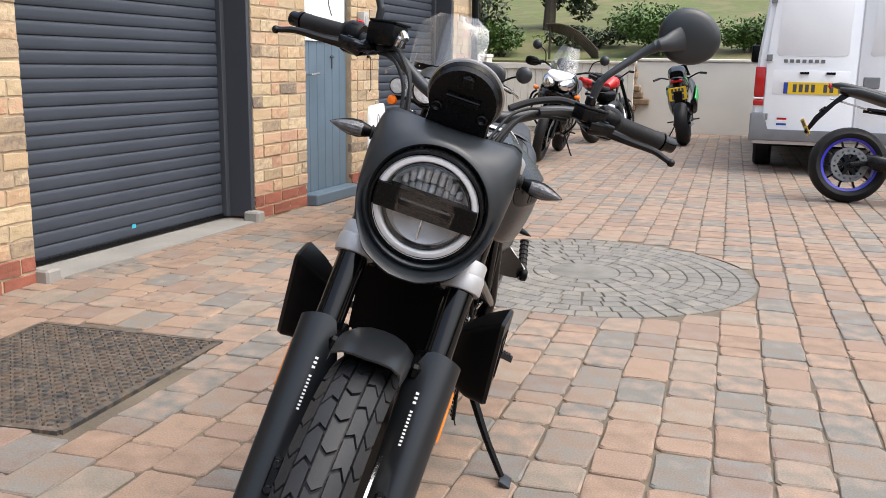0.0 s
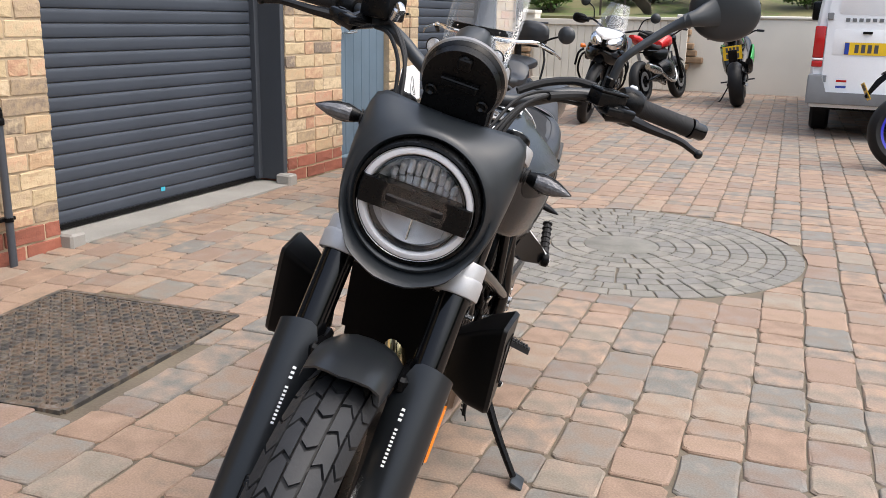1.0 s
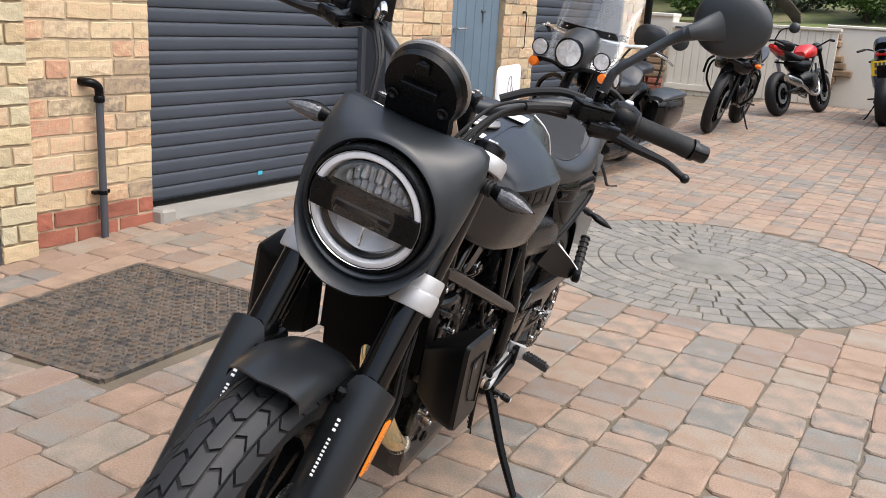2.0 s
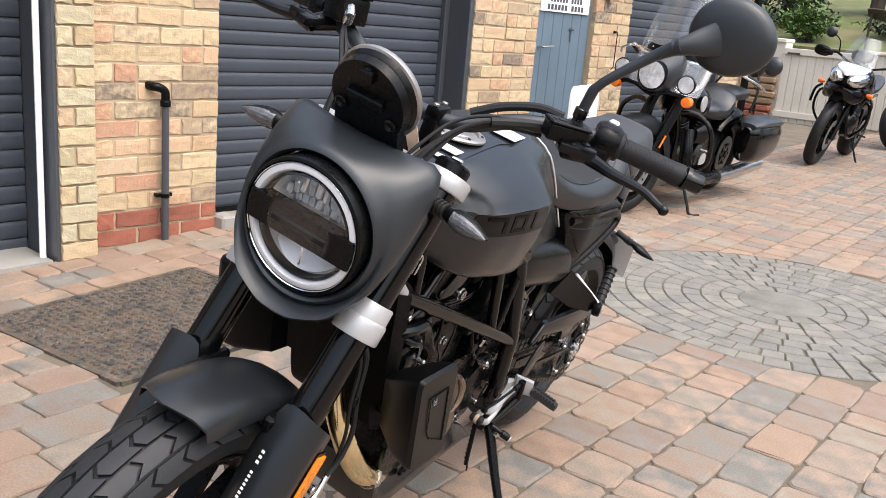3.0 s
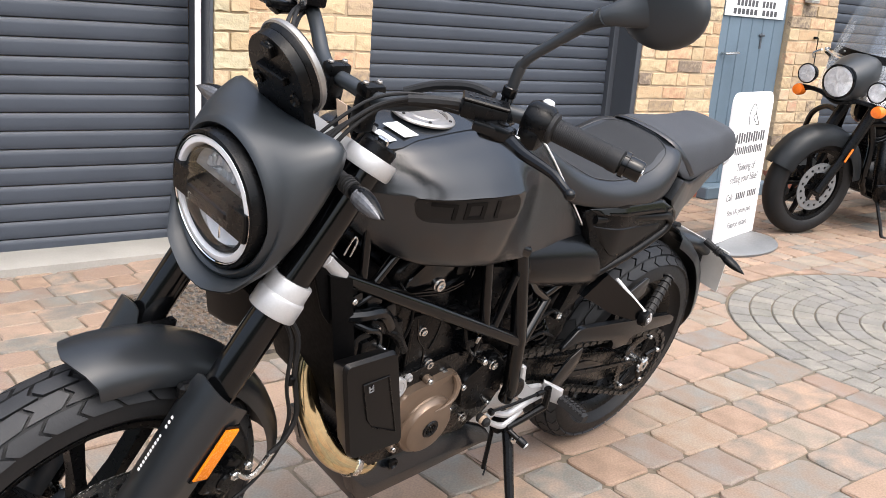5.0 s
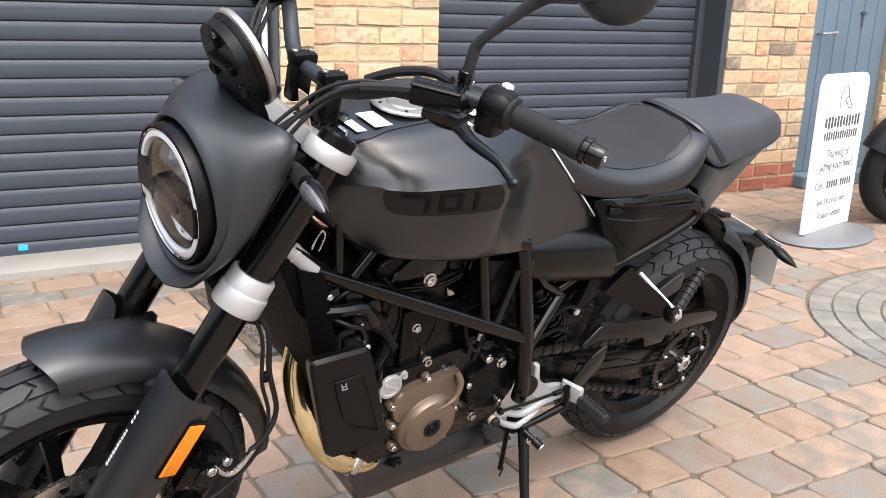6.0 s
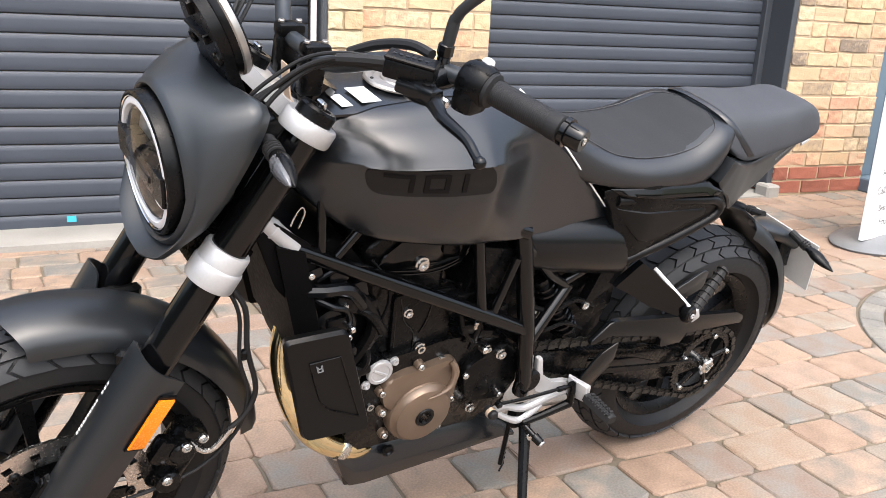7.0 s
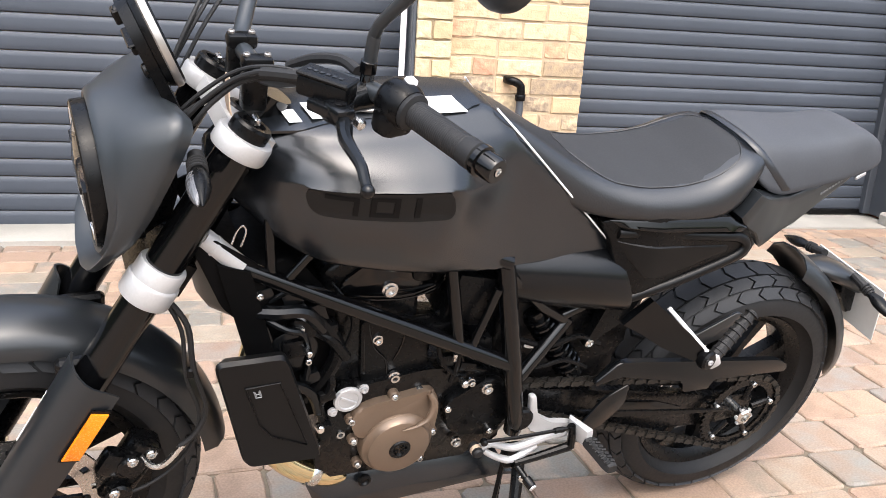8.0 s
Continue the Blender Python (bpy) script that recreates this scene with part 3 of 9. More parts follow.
def shutter(y0, y1, z0, slat_pitch, name, label, boxed=True):
    s = thing(name, label, "garage door", kind="structure")
    n = int(2.35 / slat_pitch)
    for i in range(n):
        z = z0 + 0.012 + i * slat_pitch
        prof = [(-0.012, 0.0), (0.0, 0.002), (0.0025, 0.006), (0.004, 0.03), (0.0045, 0.045), (0.004, 0.06), (0.0025, 0.078), (-0.002, 0.083), (-0.004, 0.0875), (-0.012, slat_pitch)]
        prof = [(a, min(b * slat_pitch / .0905, slat_pitch)) for a, b in prof]
        bm = B()
        ring_loft(bm, [[(DOOR + a, y, z + b) for a, b in prof] for y in (y0, y1)], False, False, False)
        part("slat", bm, M["shutter"], s, sharp=50)
    bm = B()
    box(bm, (DOOR - .004, (y0 + y1) / 2, z0 + .006), (0.035, y1 - y0, 0.03), 0.004)
    part("bottom_seal", bm, M["plastic"], s)
    # the right-hand guide, boxed in
    if not boxed:
        return s
    bm = B()
    box(bm, ((DOOR + FACE - .02) / 2 + .01, y1 - 0.012, 1.2 + z0), (FACE - DOOR - .03, 0.045, 2.4), 0.004)
    part("guide", bm, M["frame"], s)
    bm = B()
    box(bm, (DOOR + .02, y1 - 0.055, 1.2 + z0), (0.05, 0.045, 2.4), 0.004)
    part("guide_rail", bm, M["frame"], s)
    bm = B()
    box(bm, (DOOR + .02, y0 + 0.03, 1.2 + z0), (0.05, 0.06, 2.4), 0.004)
    part("guide_rail", bm, M["frame"], s)
    return s


d1 = shutter(0.0, 2.46, -0.092, 0.0845, "door_1", "closed anthracite roller shutter with a cyan sticker", False)
bm = B()
box(bm, (-3.011, 2.4725, 1.15), (0.298, 0.017, 2.5), 0.002)
part("jamb", bm, M["frame"], d1)
bm = B()
box(bm, (-2.945, 2.436, 1.16), (0.014, 0.028, 2.5), 0.003)
part("edge_seal", bm, M["white"], d1, "white plastic edge strip")
d2 = shutter(3.36, 5.37, 0.025, 0.0755, "door_2", "closed anthracite roller shutter with a small cyan sticker")
d3 = shutter(7.44, 9.35, 0.02, 0.0755, "door_3", "closed anthracite roller shutter beyond the blue door")
for y, z, d, s in ((1.31, -0.02, d1, 0.042), (4.36, 0.105, d2, 0.036)):
    bm = B()
    box(bm, (DOOR + .0055, y, z), (0.0016, s, s * .7))
    part("sticker", bm, M["cyan"], d, "small cyan sticker")
for y0, y1, z in ((0.0, 2.45, -0.074), (3.37, 5.36, 0.0), (7.45, 9.34, 0.0)):
    bm = B()
    box(bm, ((FACE + .05 + DOOR - .1) / 2, (y0 + y1) / 2, z - .04), (FACE + .05 - DOOR + .1, y1 - y0, 0.085), 0.006)
    for v in bm.verts:
        if v.co.z > z - .02:      # the top keeps clear of the drive's fall
            v.co.z = max(v.co.z, gz(FACE, v.co.y) + .008)
    tagged(finish("trim_sill", bm, M["concrete"]), "pale concrete sill under the garage door", "sill", kind="structure")
for y, z in ((3.40, .02), (5.33, .03)):
    bm = B()
    box(bm, (FACE + .01, y, z), (0.12, 0.10, 0.09), 0.012)
    tagged(finish("kerb_stone", bm, M["concrete"]), "small grey stone block at the foot of the pier", "stone block", group="pier stones")

# blue boarded door
blue = thing("door_blue", "closed blue-grey boarded timber door with a steel lever", "door", kind="structure")
XD = -2.985
for i in range(6):
    w = 0.76 / 6
    bm = B()
    box(bm, (XD, 6.12 + w * (i + .5), 1.08), (0.03, w - 0.004, 1.98), 0.005)
    part("board", bm, M["door_blue"], blue)
bm = B()
box(bm, (XD - .02, 6.5, 1.08), (0.02, 0.76, 2.0))
part("backing", bm, M["door_blue"], blue)
bm = B()
box(bm, (XD + .05, 6.5, 0.045), (0.2, 0.78, 0.09), 0.008)
part("threshold", bm, M["door_blue"], blue)
bm = B()
tube(bm, [(XD + .015, 6.21, 1.03), (XD + .06, 6.21, 1.03), (XD + .065, 6.24, 1.032), (XD + .065, 6.34, 1.04)], 0.009, 8)
part("lever", bm, M["steel"], blue, "steel lever handle")
bm = B()
box(bm, (XD + .019, 6.62, 1.13), (0.008, 0.02, 0.11), 0.003)
box(bm, (XD + .022, 6.62, 1.17), (0.012, 0.06, 0.015), 0.003)
part("bolt", bm, M["frame"], blue)
sign = thing("door_sign", "white sign with dark lettering on the blue door", "sign")
bm = B()
box(bm, (XD + .025, 6.5, 1.52), (0.008, 0.66, 0.46), 0.002)
part("panel", bm, M["white"], sign)
for z, w, h in ((1.385, .44, .045), (1.325, .5, .04)):
    k = 11
    for i in range(k):
        if i == 6:
            continue
        bm = B()
        box(bm, (XD + .0298, 6.5 - w / 2 + w * (i + .5) / k, z), (0.0012, w / k * .7, h))
        part("bar", bm, M["ink"], sign)
bm = B()
tube(bm, [(XD + .03, 6.45, 1.62), (XD + .03, 6.5, 1.7), (XD + .03, 6.58, 1.68), (XD + .03, 6.55, 1.6), (XD + .03, 6.6, 1.5)], 0.005, 6, 5)
part("emblem", bm, M["ink"], sign)

# small iron hook, waste pipe, downpipe
bm = B()
tube(bm, [(FACE + .012, 7.2, 1.18), (FACE + .03, 7.2, 1.18), (FACE + .03, 7.2, .90), (FACE + .03, 7.17, .88)], 0.004, 8)
box(bm, (FACE + .006, 7.2, 1.18), (0.02, 0.03, 0.02), 0.003)
tagged(finish("gate_hook", bm, M["plastic"]), "thin black iron hook on the brick pier", "hook")
wp = thing("waste_pipe", "black plastic waste pipe with an elbow on the brick pier", "pipe")
bm = B()
PX = FACE + .045
tube(bm, [(FACE - .01, 2.96, .745), (PX - .015, 2.965, .745), (PX, 2.985, .742), (PX, 3.01, .73), (PX, 3.022, .71), (PX, 3.022, .66)], 0.021, 12, 3)
part("elbow", bm, M["plastic"], wp)
bm = B()
tube(bm, [(PX, 3.022, .68), (PX, 3.022, -.05)], 0.0185, 12)
part("pipe", bm, M["frame"], wp)
bm = B()
lathe(bm, [(0.024, 0), (0.026, .004), (0.026, .026), (0.024, .03)], (PX, 3.022, .65), (0, 0, 1), 16)
part("collar", bm, M["plastic"], wp)
bm = B()
lathe(bm, [(0.022, 0), (0.022, .02)], (PX, 3.022, .2), (0, 0, 1), 16)
box(bm, (PX - .02, 3.022, .21), (0.03, 0.09, 0.018), 0.003)
part("clip", bm, M["plastic"], wp)
bm = B()
tube(bm, [(FACE + .06, 9.88, -.02), (FACE + .06, 9.88, 2.9)], 0.04, 12)
tagged(finish("downpipe", bm, M["plastic"]), "black downpipe at the corner of the building", "pipe")

ARCH0, ARCH1 = V((-4.0, 17.4, 1.93)), V((-2.95, 17.4, 1.42))
BOXY, BOXZ = 7.04, 1.49
bx = thing("wall_box", "small pale grey box fixed high on the brick pier", "junction box")
bm = B()
box(bm, (FACE + .035, BOXY, BOXZ), (.07, .10, .13), .012, None, 2)
part("case", bm, M["grey_box"], bx)
bm = B()
box(bm, (FACE + .072, BOXY, BOXZ - .01), (.006, .07, .08), .004)
part("lid", bm, M["grey_box"], bx)

# ---- beyond: garden wall, gate, lawn, planting ----
gw = tagged(new("wall_garden"), "cream rendered garden wall with a stone coping", "wall", kind="structure")
bm = B()
box(bm, (2.2, 16.25, 0.58), (8.8, 0.3, 1.3), 0.01)
part("render_coat", bm, M["render"], gw)
bm = B()
box(bm, (2.2, 16.25, 1.255), (8.84, 0.36, 0.05), 0.012)
part("coping", bm, M["render"], gw)
r = random.Random(8)
for i in range(9):
    bm = B()
    z = 0.18 + i * 0.115
    w = r.uniform(.25, .5)
    box(bm, (-2.2 + w / 2 - r.uniform(0, .1), 16.06, z), (w, 0.16, 0.1), 0.015)
    part("stone", bm, M["stone"], gw)
lawn_y = [16.4, 18, 20, 21, 25, 30, 38, 60, 400]
lawn_z = [1.18, 1.32, 1.75, 1.95, 2.6, 3.6, 5.4, 8.0, 9.0]
bm = B()
lx = [-400, -60, -25, -14] + [-12 + i * 1.0 for i in range(27)] + [20, 60, 400]
rows = [[bm.verts.new((x, y, z + .12 * noise.noise(V((x * .4, y * .4, 0))))) for y, z in zip(lawn_y, lawn_z)] for x in lx]
for a, b in zip(rows, rows[1:]):
    for i in range(len(lawn_y) - 1):
        bm.faces.new((a[i], b[i], b[i + 1], a[i + 1]))
for a, b in zip(rows, rows[1:]):
    c, d = bm.verts.new((a[0].co.x, a[0].co.y, -.02)), bm.verts.new((b[0].co.x, b[0].co.y, -.02))
    bm.faces.new((a[0], b[0], d, c))
tagged(finish("lawn", bm, M["grass"]), "sloping lawn behind the garden wall", "lawn", kind="structure")

gate = thing("garden_gate", "closed cream painted timber gate with black hinges", "gate")
for i in range(9):
    bm = B()
    box(bm, (-4.45 + i * .13, 15.3, 0.58), (0.124, 0.03, 1.18), 0.006)
    part("board", bm, M["fence"], gate)
for z in (1.12, 0.12):
    bm = B()
    box(bm, (-3.93, 15.27, z), (1.2, 0.03, 0.1), 0.006)
    part("rail", bm, M["fence"], gate)
bm = B()
box(bm, (-4.35, 15.25, 1.09), (0.2, 0.02, 0.03), 0.003)
part("hinge", bm, M["frame"], gate)
fence = thing("garden_fence", "cream painted board fence beside the gate", "fence")
for i in range(12):
    bm = B()
    box(bm, (-3.28 + i * .115, 15.75, 0.6), (0.11, 0.03, 1.16), 0.006)
    part("board", bm, M["fence"], fence)
bm = B()
box(bm, (-2.65, 15.75, 1.2), (1.45, 0.1, 0.05), 0.008)
part("rail", bm, M["fence"], fence)
bm = B()
box(bm, (-6.09, 15.5, 0.62), (3.12, 0.3, 1.28), 0.01)
box(bm, (-6.09, 15.5, 1.28), (3.14, 0.38, 0.06), 0.01)
tagged(finish("wall_side", bm, M["render"]), "cream rendered wall beside the gate", "wall", kind="structure")


rub = thing("rubble_stones", "brown stones laid against the cream wall beside the gate", "stones")
r = random.Random(18)
for z in range(7):
    for k in range(2):
        bm = B()
        w = r.uniform(.2, .3)
        box(bm, (-4.98 + k * .27 + r.uniform(-.03, .03), 15.27, .06 + z * .115), (w, .14, .1), .02, Matrix.Rotation(r.uniform(-.06, .06), 4, "Y"))
        part("stone", bm, M["stone"] if z > 1 else M["redbrick"], rub)

arch = thing("woven_arch", "dark woven willow arch standing on the bank", "garden arch")
for k in range(9):
    bm = B()
    pts = []
    for i in range(13):
        q = i / 12
        pts.append((ARCH0.x + (ARCH1.x - ARCH0.x) * q, ARCH0.y + .06 * k * .5, ARCH0.z + (ARCH1.z - ARCH0.z) * q ** 2.2 + .03 * math.sin(q * 3.1) - .028 * k * (.55 + .9 * q)))
    tube(bm, pts, .016, 6, 2)
    part("withy", bm, M["bark"], arch)
for q in (.05, .5, .95):
    bm = B()
    x, z = ARCH0.x + (ARCH1.x - ARCH0.x) * q, ARCH0.z + (ARCH1.z - ARCH0.z) * q ** 2.2
    tube(bm, [(x, ARCH0.y + .1, z + .02), (x, ARCH0.y + .12, 1.0)], .025, 6)
    part("post", bm, M["bark"], arch)


def shrub(name, label, c, r, leaves, size, material, seed):
    rr = random.Random(seed)
    t = thing(name, label, "shrub", Matrix.Translation(c))
    bm = B()
    for i in range(5):
        a = rr.uniform(0, 6.28)
        tube(bm, [(0, 0, -.1), (math.cos(a) * r[0] * .3, math.sin(a) * r[1] * .3, r[2] * .7), (math.cos(a) * r[0] * .6, math.sin(a) * r[1] * .6, r[2] * 1.3)], [0.03, 0.02, 0.008], 6, 3)
    part("stems", bm, M["bark"], t)
    bm = B()
    for i in range(7):
        a, q = rr.uniform(0, 6.28), rr.uniform(.15, .6)
        k = rr.uniform(.45, .7)
        clump(bm, (math.cos(a) * r[0] * q, math.sin(a) * r[1] * q, r[2] * rr.uniform(.6, 1.25)), (r[0] * k, r[1] * k, r[2] * k), leaves // 7, size, rr)
    part("crown", bm, material, t)
    return t


shrub("shrub", "bright green rounded garden shrub on the slope", (-1.9, 18.2, 1.3), (1.0, .8, .62), 5200, .085, M["leaf"], 3)
shrub("shrub", "green shrub with thin stems on the slope", (-.2, 18.4, 1.35), (.8, .6, .45), 2800, .08, M["leaf"], 4)
shrub("shrub", "dark green low shrub behind the wall", (1.3, 17.6, 1.25), (1.1, .6, .35), 1600, .1, M["dark_leaf"], 5)
shrub("shrub", "light green shrub below the trees", (-5.1, 18.0, 1.3), (.6, .6, .45), 1500, .1, M["leaf"], 6)
shrub("shrub", "low brownish ground cover on the bank", (-3.4, 19.0, 1.5), (1.2, .6, .3), 1400, .1, M["dark_leaf"], 7)
shrub("shrub", "low green ground cover on the bank", (3.0, 18.0, 1.3), (1.5, .7, .35), 1600, .1, M["leaf"], 8)


def tree(label, c, h, r, seed, material):
    rr = random.Random(seed)
    t = thing("tree", label, "tree", Matrix.Translation(c))
    bm = B()
    tube(bm, [(0, 0, -.2), (.05, 0, h * .35), (-.05, .05, h * .7), (0, 0, h)], [.16, .12, .07, .02], 9, 4)
    for i in range(8):
        a, z = rr.uniform(0, 6.28), h * rr.uniform(.15, .8)
        d = V((math.cos(a), math.sin(a), .25))
        tube(bm, [V((0, 0, z)), V((0, 0, z)) + d * r * .5, V((0, 0, z)) + d * r * .95 + V((0, 0, .2))], [.05, .03, .01], 6, 3)
    part("trunk", bm, M["bark"], t)
    bm = B()
    for i in range(16):
        a, q, z = rr.uniform(0, 6.28), rr.uniform(.2, .9), rr.uniform(.1, 1.0)
        s = r * (1 - .5 * z) * rr.uniform(.35, .55)
        clump(bm, (math.cos(a) * r * q * (1 - .4 * z), math.sin(a) * r * q * (1 - .4 * z), h * z), (s, s, s * .8), 420, .13, rr)
    part("crown", bm, material, t)


tree("dense dark green garden tree on the bank", (-6.4, 20.0, 1.5), 4.5, 1.6, 11, M["dark_leaf"])
tree("dark green tree beside the lawn", (-4.9, 21.0, 1.9), 4.0, 1.0, 12, M["dark_leaf"])
tree("tall dark garden tree near the house", (-8.2, 18.5, 1.3), 5.0, 1.8, 13, M["dark_leaf"])
tree("leafy tree on the far bank", (-10.5, 22, 2.0), 5.5, 2.2, 14, M["dark_leaf"])


# ---- unseen hedges, added behind and beside the camera to darken low reflections ----
def hedge(label, c, s, seed):
    t = thing("hedge", label, "hedge", Matrix.Translation(c))
    rr = random.Random(seed)
    bm = B()
    box(bm, (0, 0, s[2] / 2), (s[0] * .86, s[1] * .86, s[2] * .94))
    part("core", bm, M["dark_leaf"], t)
    bm = B()
    for i in range(2600):
        f = rr.random()
        p = V((rr.uniform(-.5, .5) * s[0], rr.uniform(-.5, .5) * s[1], rr.uniform(0, 1.03) * s[2]))
        ax = rr.randrange(3)
        if ax == 0:
            p.x = math.copysign(s[0] * .47, p.x) + rr.gauss(0, .05)
        elif ax == 1:
            p.y = math.copysign(s[1] * .47, p.y) + rr.gauss(0, .05)
        else:
            p.z = s[2] + rr.gauss(0, .06)
        q = Euler((rr.uniform(-2, 2), rr.uniform(-2, 2), rr.uniform(0, 6.28))).to_matrix()
        a = [p + q @ V(x) * .22 for x in ((-0.5, 0, 0), (0, -0.3, 0.05), (0.55, 0, -0.06), (0, 0.3, 0.05))]
        bm.faces.new([bm.verts.new(x) for x in a])
    part("leaves", bm, M["leaf"], t)


# this one is kept low so that more sky reaches the shutters
hedge("unseen hedge added beside the drive to darken low reflections", (9.5, 4.0, 0), (1.4, 22, 1.1), 31)
hedge("unseen hedge added behind the camera to darken low reflections", (2.0, -8.5, 0), (16, 1.4, 2.4), 32)


# ---- the black motorcycle on its side stand ----
HEAD, LEAN_DEG, STEER = 11.3, 15.7, 3.7
fa = radians(HEAD)
fwd, left0 = V((math.sin(fa), -math.cos(fa), 0)), V((math.cos(fa), math.sin(fa), 0))
lr = radians(LEAN_DEG)
left = left0 * math.cos(lr) - V((0, 0, math.sin(lr)))
upw = V((0, 0, math.cos(lr))) + left0 * math.sin(lr)
bike_m = Matrix((fwd, left, upw)).transposed().to_4x4()
bike_m.translation = (-0.518, 2.742, 0.006)
bike = thing("motorcycle", "matt black roadster motorcycle leaning on its side stand", "motorcycle", bike_m)
AXIS_P, AXIS_D = V((1.11, 0, 1.0)), V((-0.435, 0, 0.90)).normalized()
S = Matrix.Translation(AXIS_P) @ Matrix.Rotation(radians(STEER), 4, AXIS_D) @ Matrix.Translation(-AXIS_P)


def sub(name):
    """A part of the motorcycle that gathers smaller pieces."""
    ob = new(name)
    ob.parent = bike
    return ob


def fixed(name, bm, material, label="", parent=None, sharp=35):
    return part(name, bm, material, parent or bike, label, sharp)


def turned(name, bm, material, label="", parent=None, sharp=35):
    """A part that turns with the handlebar."""
    bmesh.ops.transform(bm, matrix=S, verts=bm.verts[:])
    return part(name, bm, material, parent or bike, label, sharp)


def tyre_surface(R, rc, th, ph, out=0.0):
    r = (R - rc) + (rc + out) * math.cos(ph)
    return V((r * math.cos(th), (rc + out) * math.sin(ph), r * math.sin(th)))


def make_tyre(c, R, rc, pm, rim_r, half, rows, cols, chev, gap, put, parent):
    c = V(c)
    bm = B()
    prof = [(rim_r - .004, half * .62), (rim_r + .012, half * .8), ((R - rc) + rc * math.cos(pm) - .028, half * 1.02)]
    prof += [((R - rc) + rc * math.cos(a), rc * math.sin(a)) for a in np.linspace(pm, -pm, 13)]
    prof += [(p[0], -p[1]) for p in prof[2::-1]]
    lathe(bm, prof, c, (0, 1, 0), 72, False)
    tyre = put("tyre", bm, M["rubber"], "black block-tread tyre", parent, 50)
    bm = B()
    step = 2 * math.pi / rows
    for i in range(rows):
        for j, (s0, s1) in enumerate(cols):
            grid = []
            n = 3
            for u in range(n):
                s = s0 + (s1 - s0) * u / (n - 1)
                sh = (.26 if j % 2 else -.26) * (u == 1) * (len(cols) == 5) + chev * min(abs(s), .5) * (1.0 if len(cols) == 4 else .35) + (.5 if (s0 + s1 > .01 if len(cols) == 4 else j % 2) else 0.0)
                for w in (gap, 1 - gap):
                    grid.append((step * (i + w + sh), s * pm))
            topv = [bm.verts.new(c + tyre_surface(R, rc, a, b, .0065)) for a, b in grid]
            lowv = [bm.verts.new(c + tyre_surface(R, rc, a, b, -.002)) for a, b in grid]
            for u in range(n - 1):
                bm.faces.new((topv[2 * u], topv[2 * u + 1], topv[2 * u + 3], topv[2 * u + 2]))
                for k, q in ((0, 2), (1, 3)):
                    bm.faces.new((topv[2 * u + k], topv[2 * u + q], lowv[2 * u + q], lowv[2 * u + k]))
            for k in (0, 2 * n - 2):
                bm.faces.new((topv[k], topv[k + 1], lowv[k + 1], lowv[k]))
    put("tread", bm, M["tread"], "", tyre)
    return tyre


def make_rim(c, rr, half, spokes, put, parent, material, hub=0.04):
    c = V(c)
    bm = B()
    lathe(bm, [(rr - .026, half * .5), (rr - .012, half * .75), (rr, half * .82), (rr + .002, half * .7), (rr - .008, half * .55), (rr - .02, 0), (rr - .008, -half * .55), (rr + .002, -half * .7), (rr, -half * .82), (rr - .012, -half * .75), (rr - .026, -half * .5), (rr - .03, 0), (rr - .026, half * .5)], c, (0, 1, 0), 64, False)
    rim = put("rim", bm, material, "black cast rim", parent)
    for i in range(spokes):
        a = 2 * math.pi * (i + .25) / spokes
        d, t = V((math.cos(a), 0, math.sin(a))), V((-math.sin(a), 0, math.cos(a)))
        bm = B()
        ring_loft(bm, [[c + d * r + t * (k * w) + V((0, q * h, 0)) for k, q in ((-1, -1), (-1, 1), (1, 1), (1, -1))] for r, w, h in ((hub * .9, .012, .022), (rr * .5, .009, .016), (rr - .02, .013, .014))])
        put("spoke", bm, material, "", rim)
    bm = B()
    lathe(bm, [(.014, half * 1.0), (hub, half * .95), (hub * 1.05, half * .5), (hub * .85, 0), (hub * 1.05, -half * .5), (hub, -half * .95), (.014, -half)], c, (0, 1, 0), 28)
    put("hub", bm, material, "", rim)
    return rim


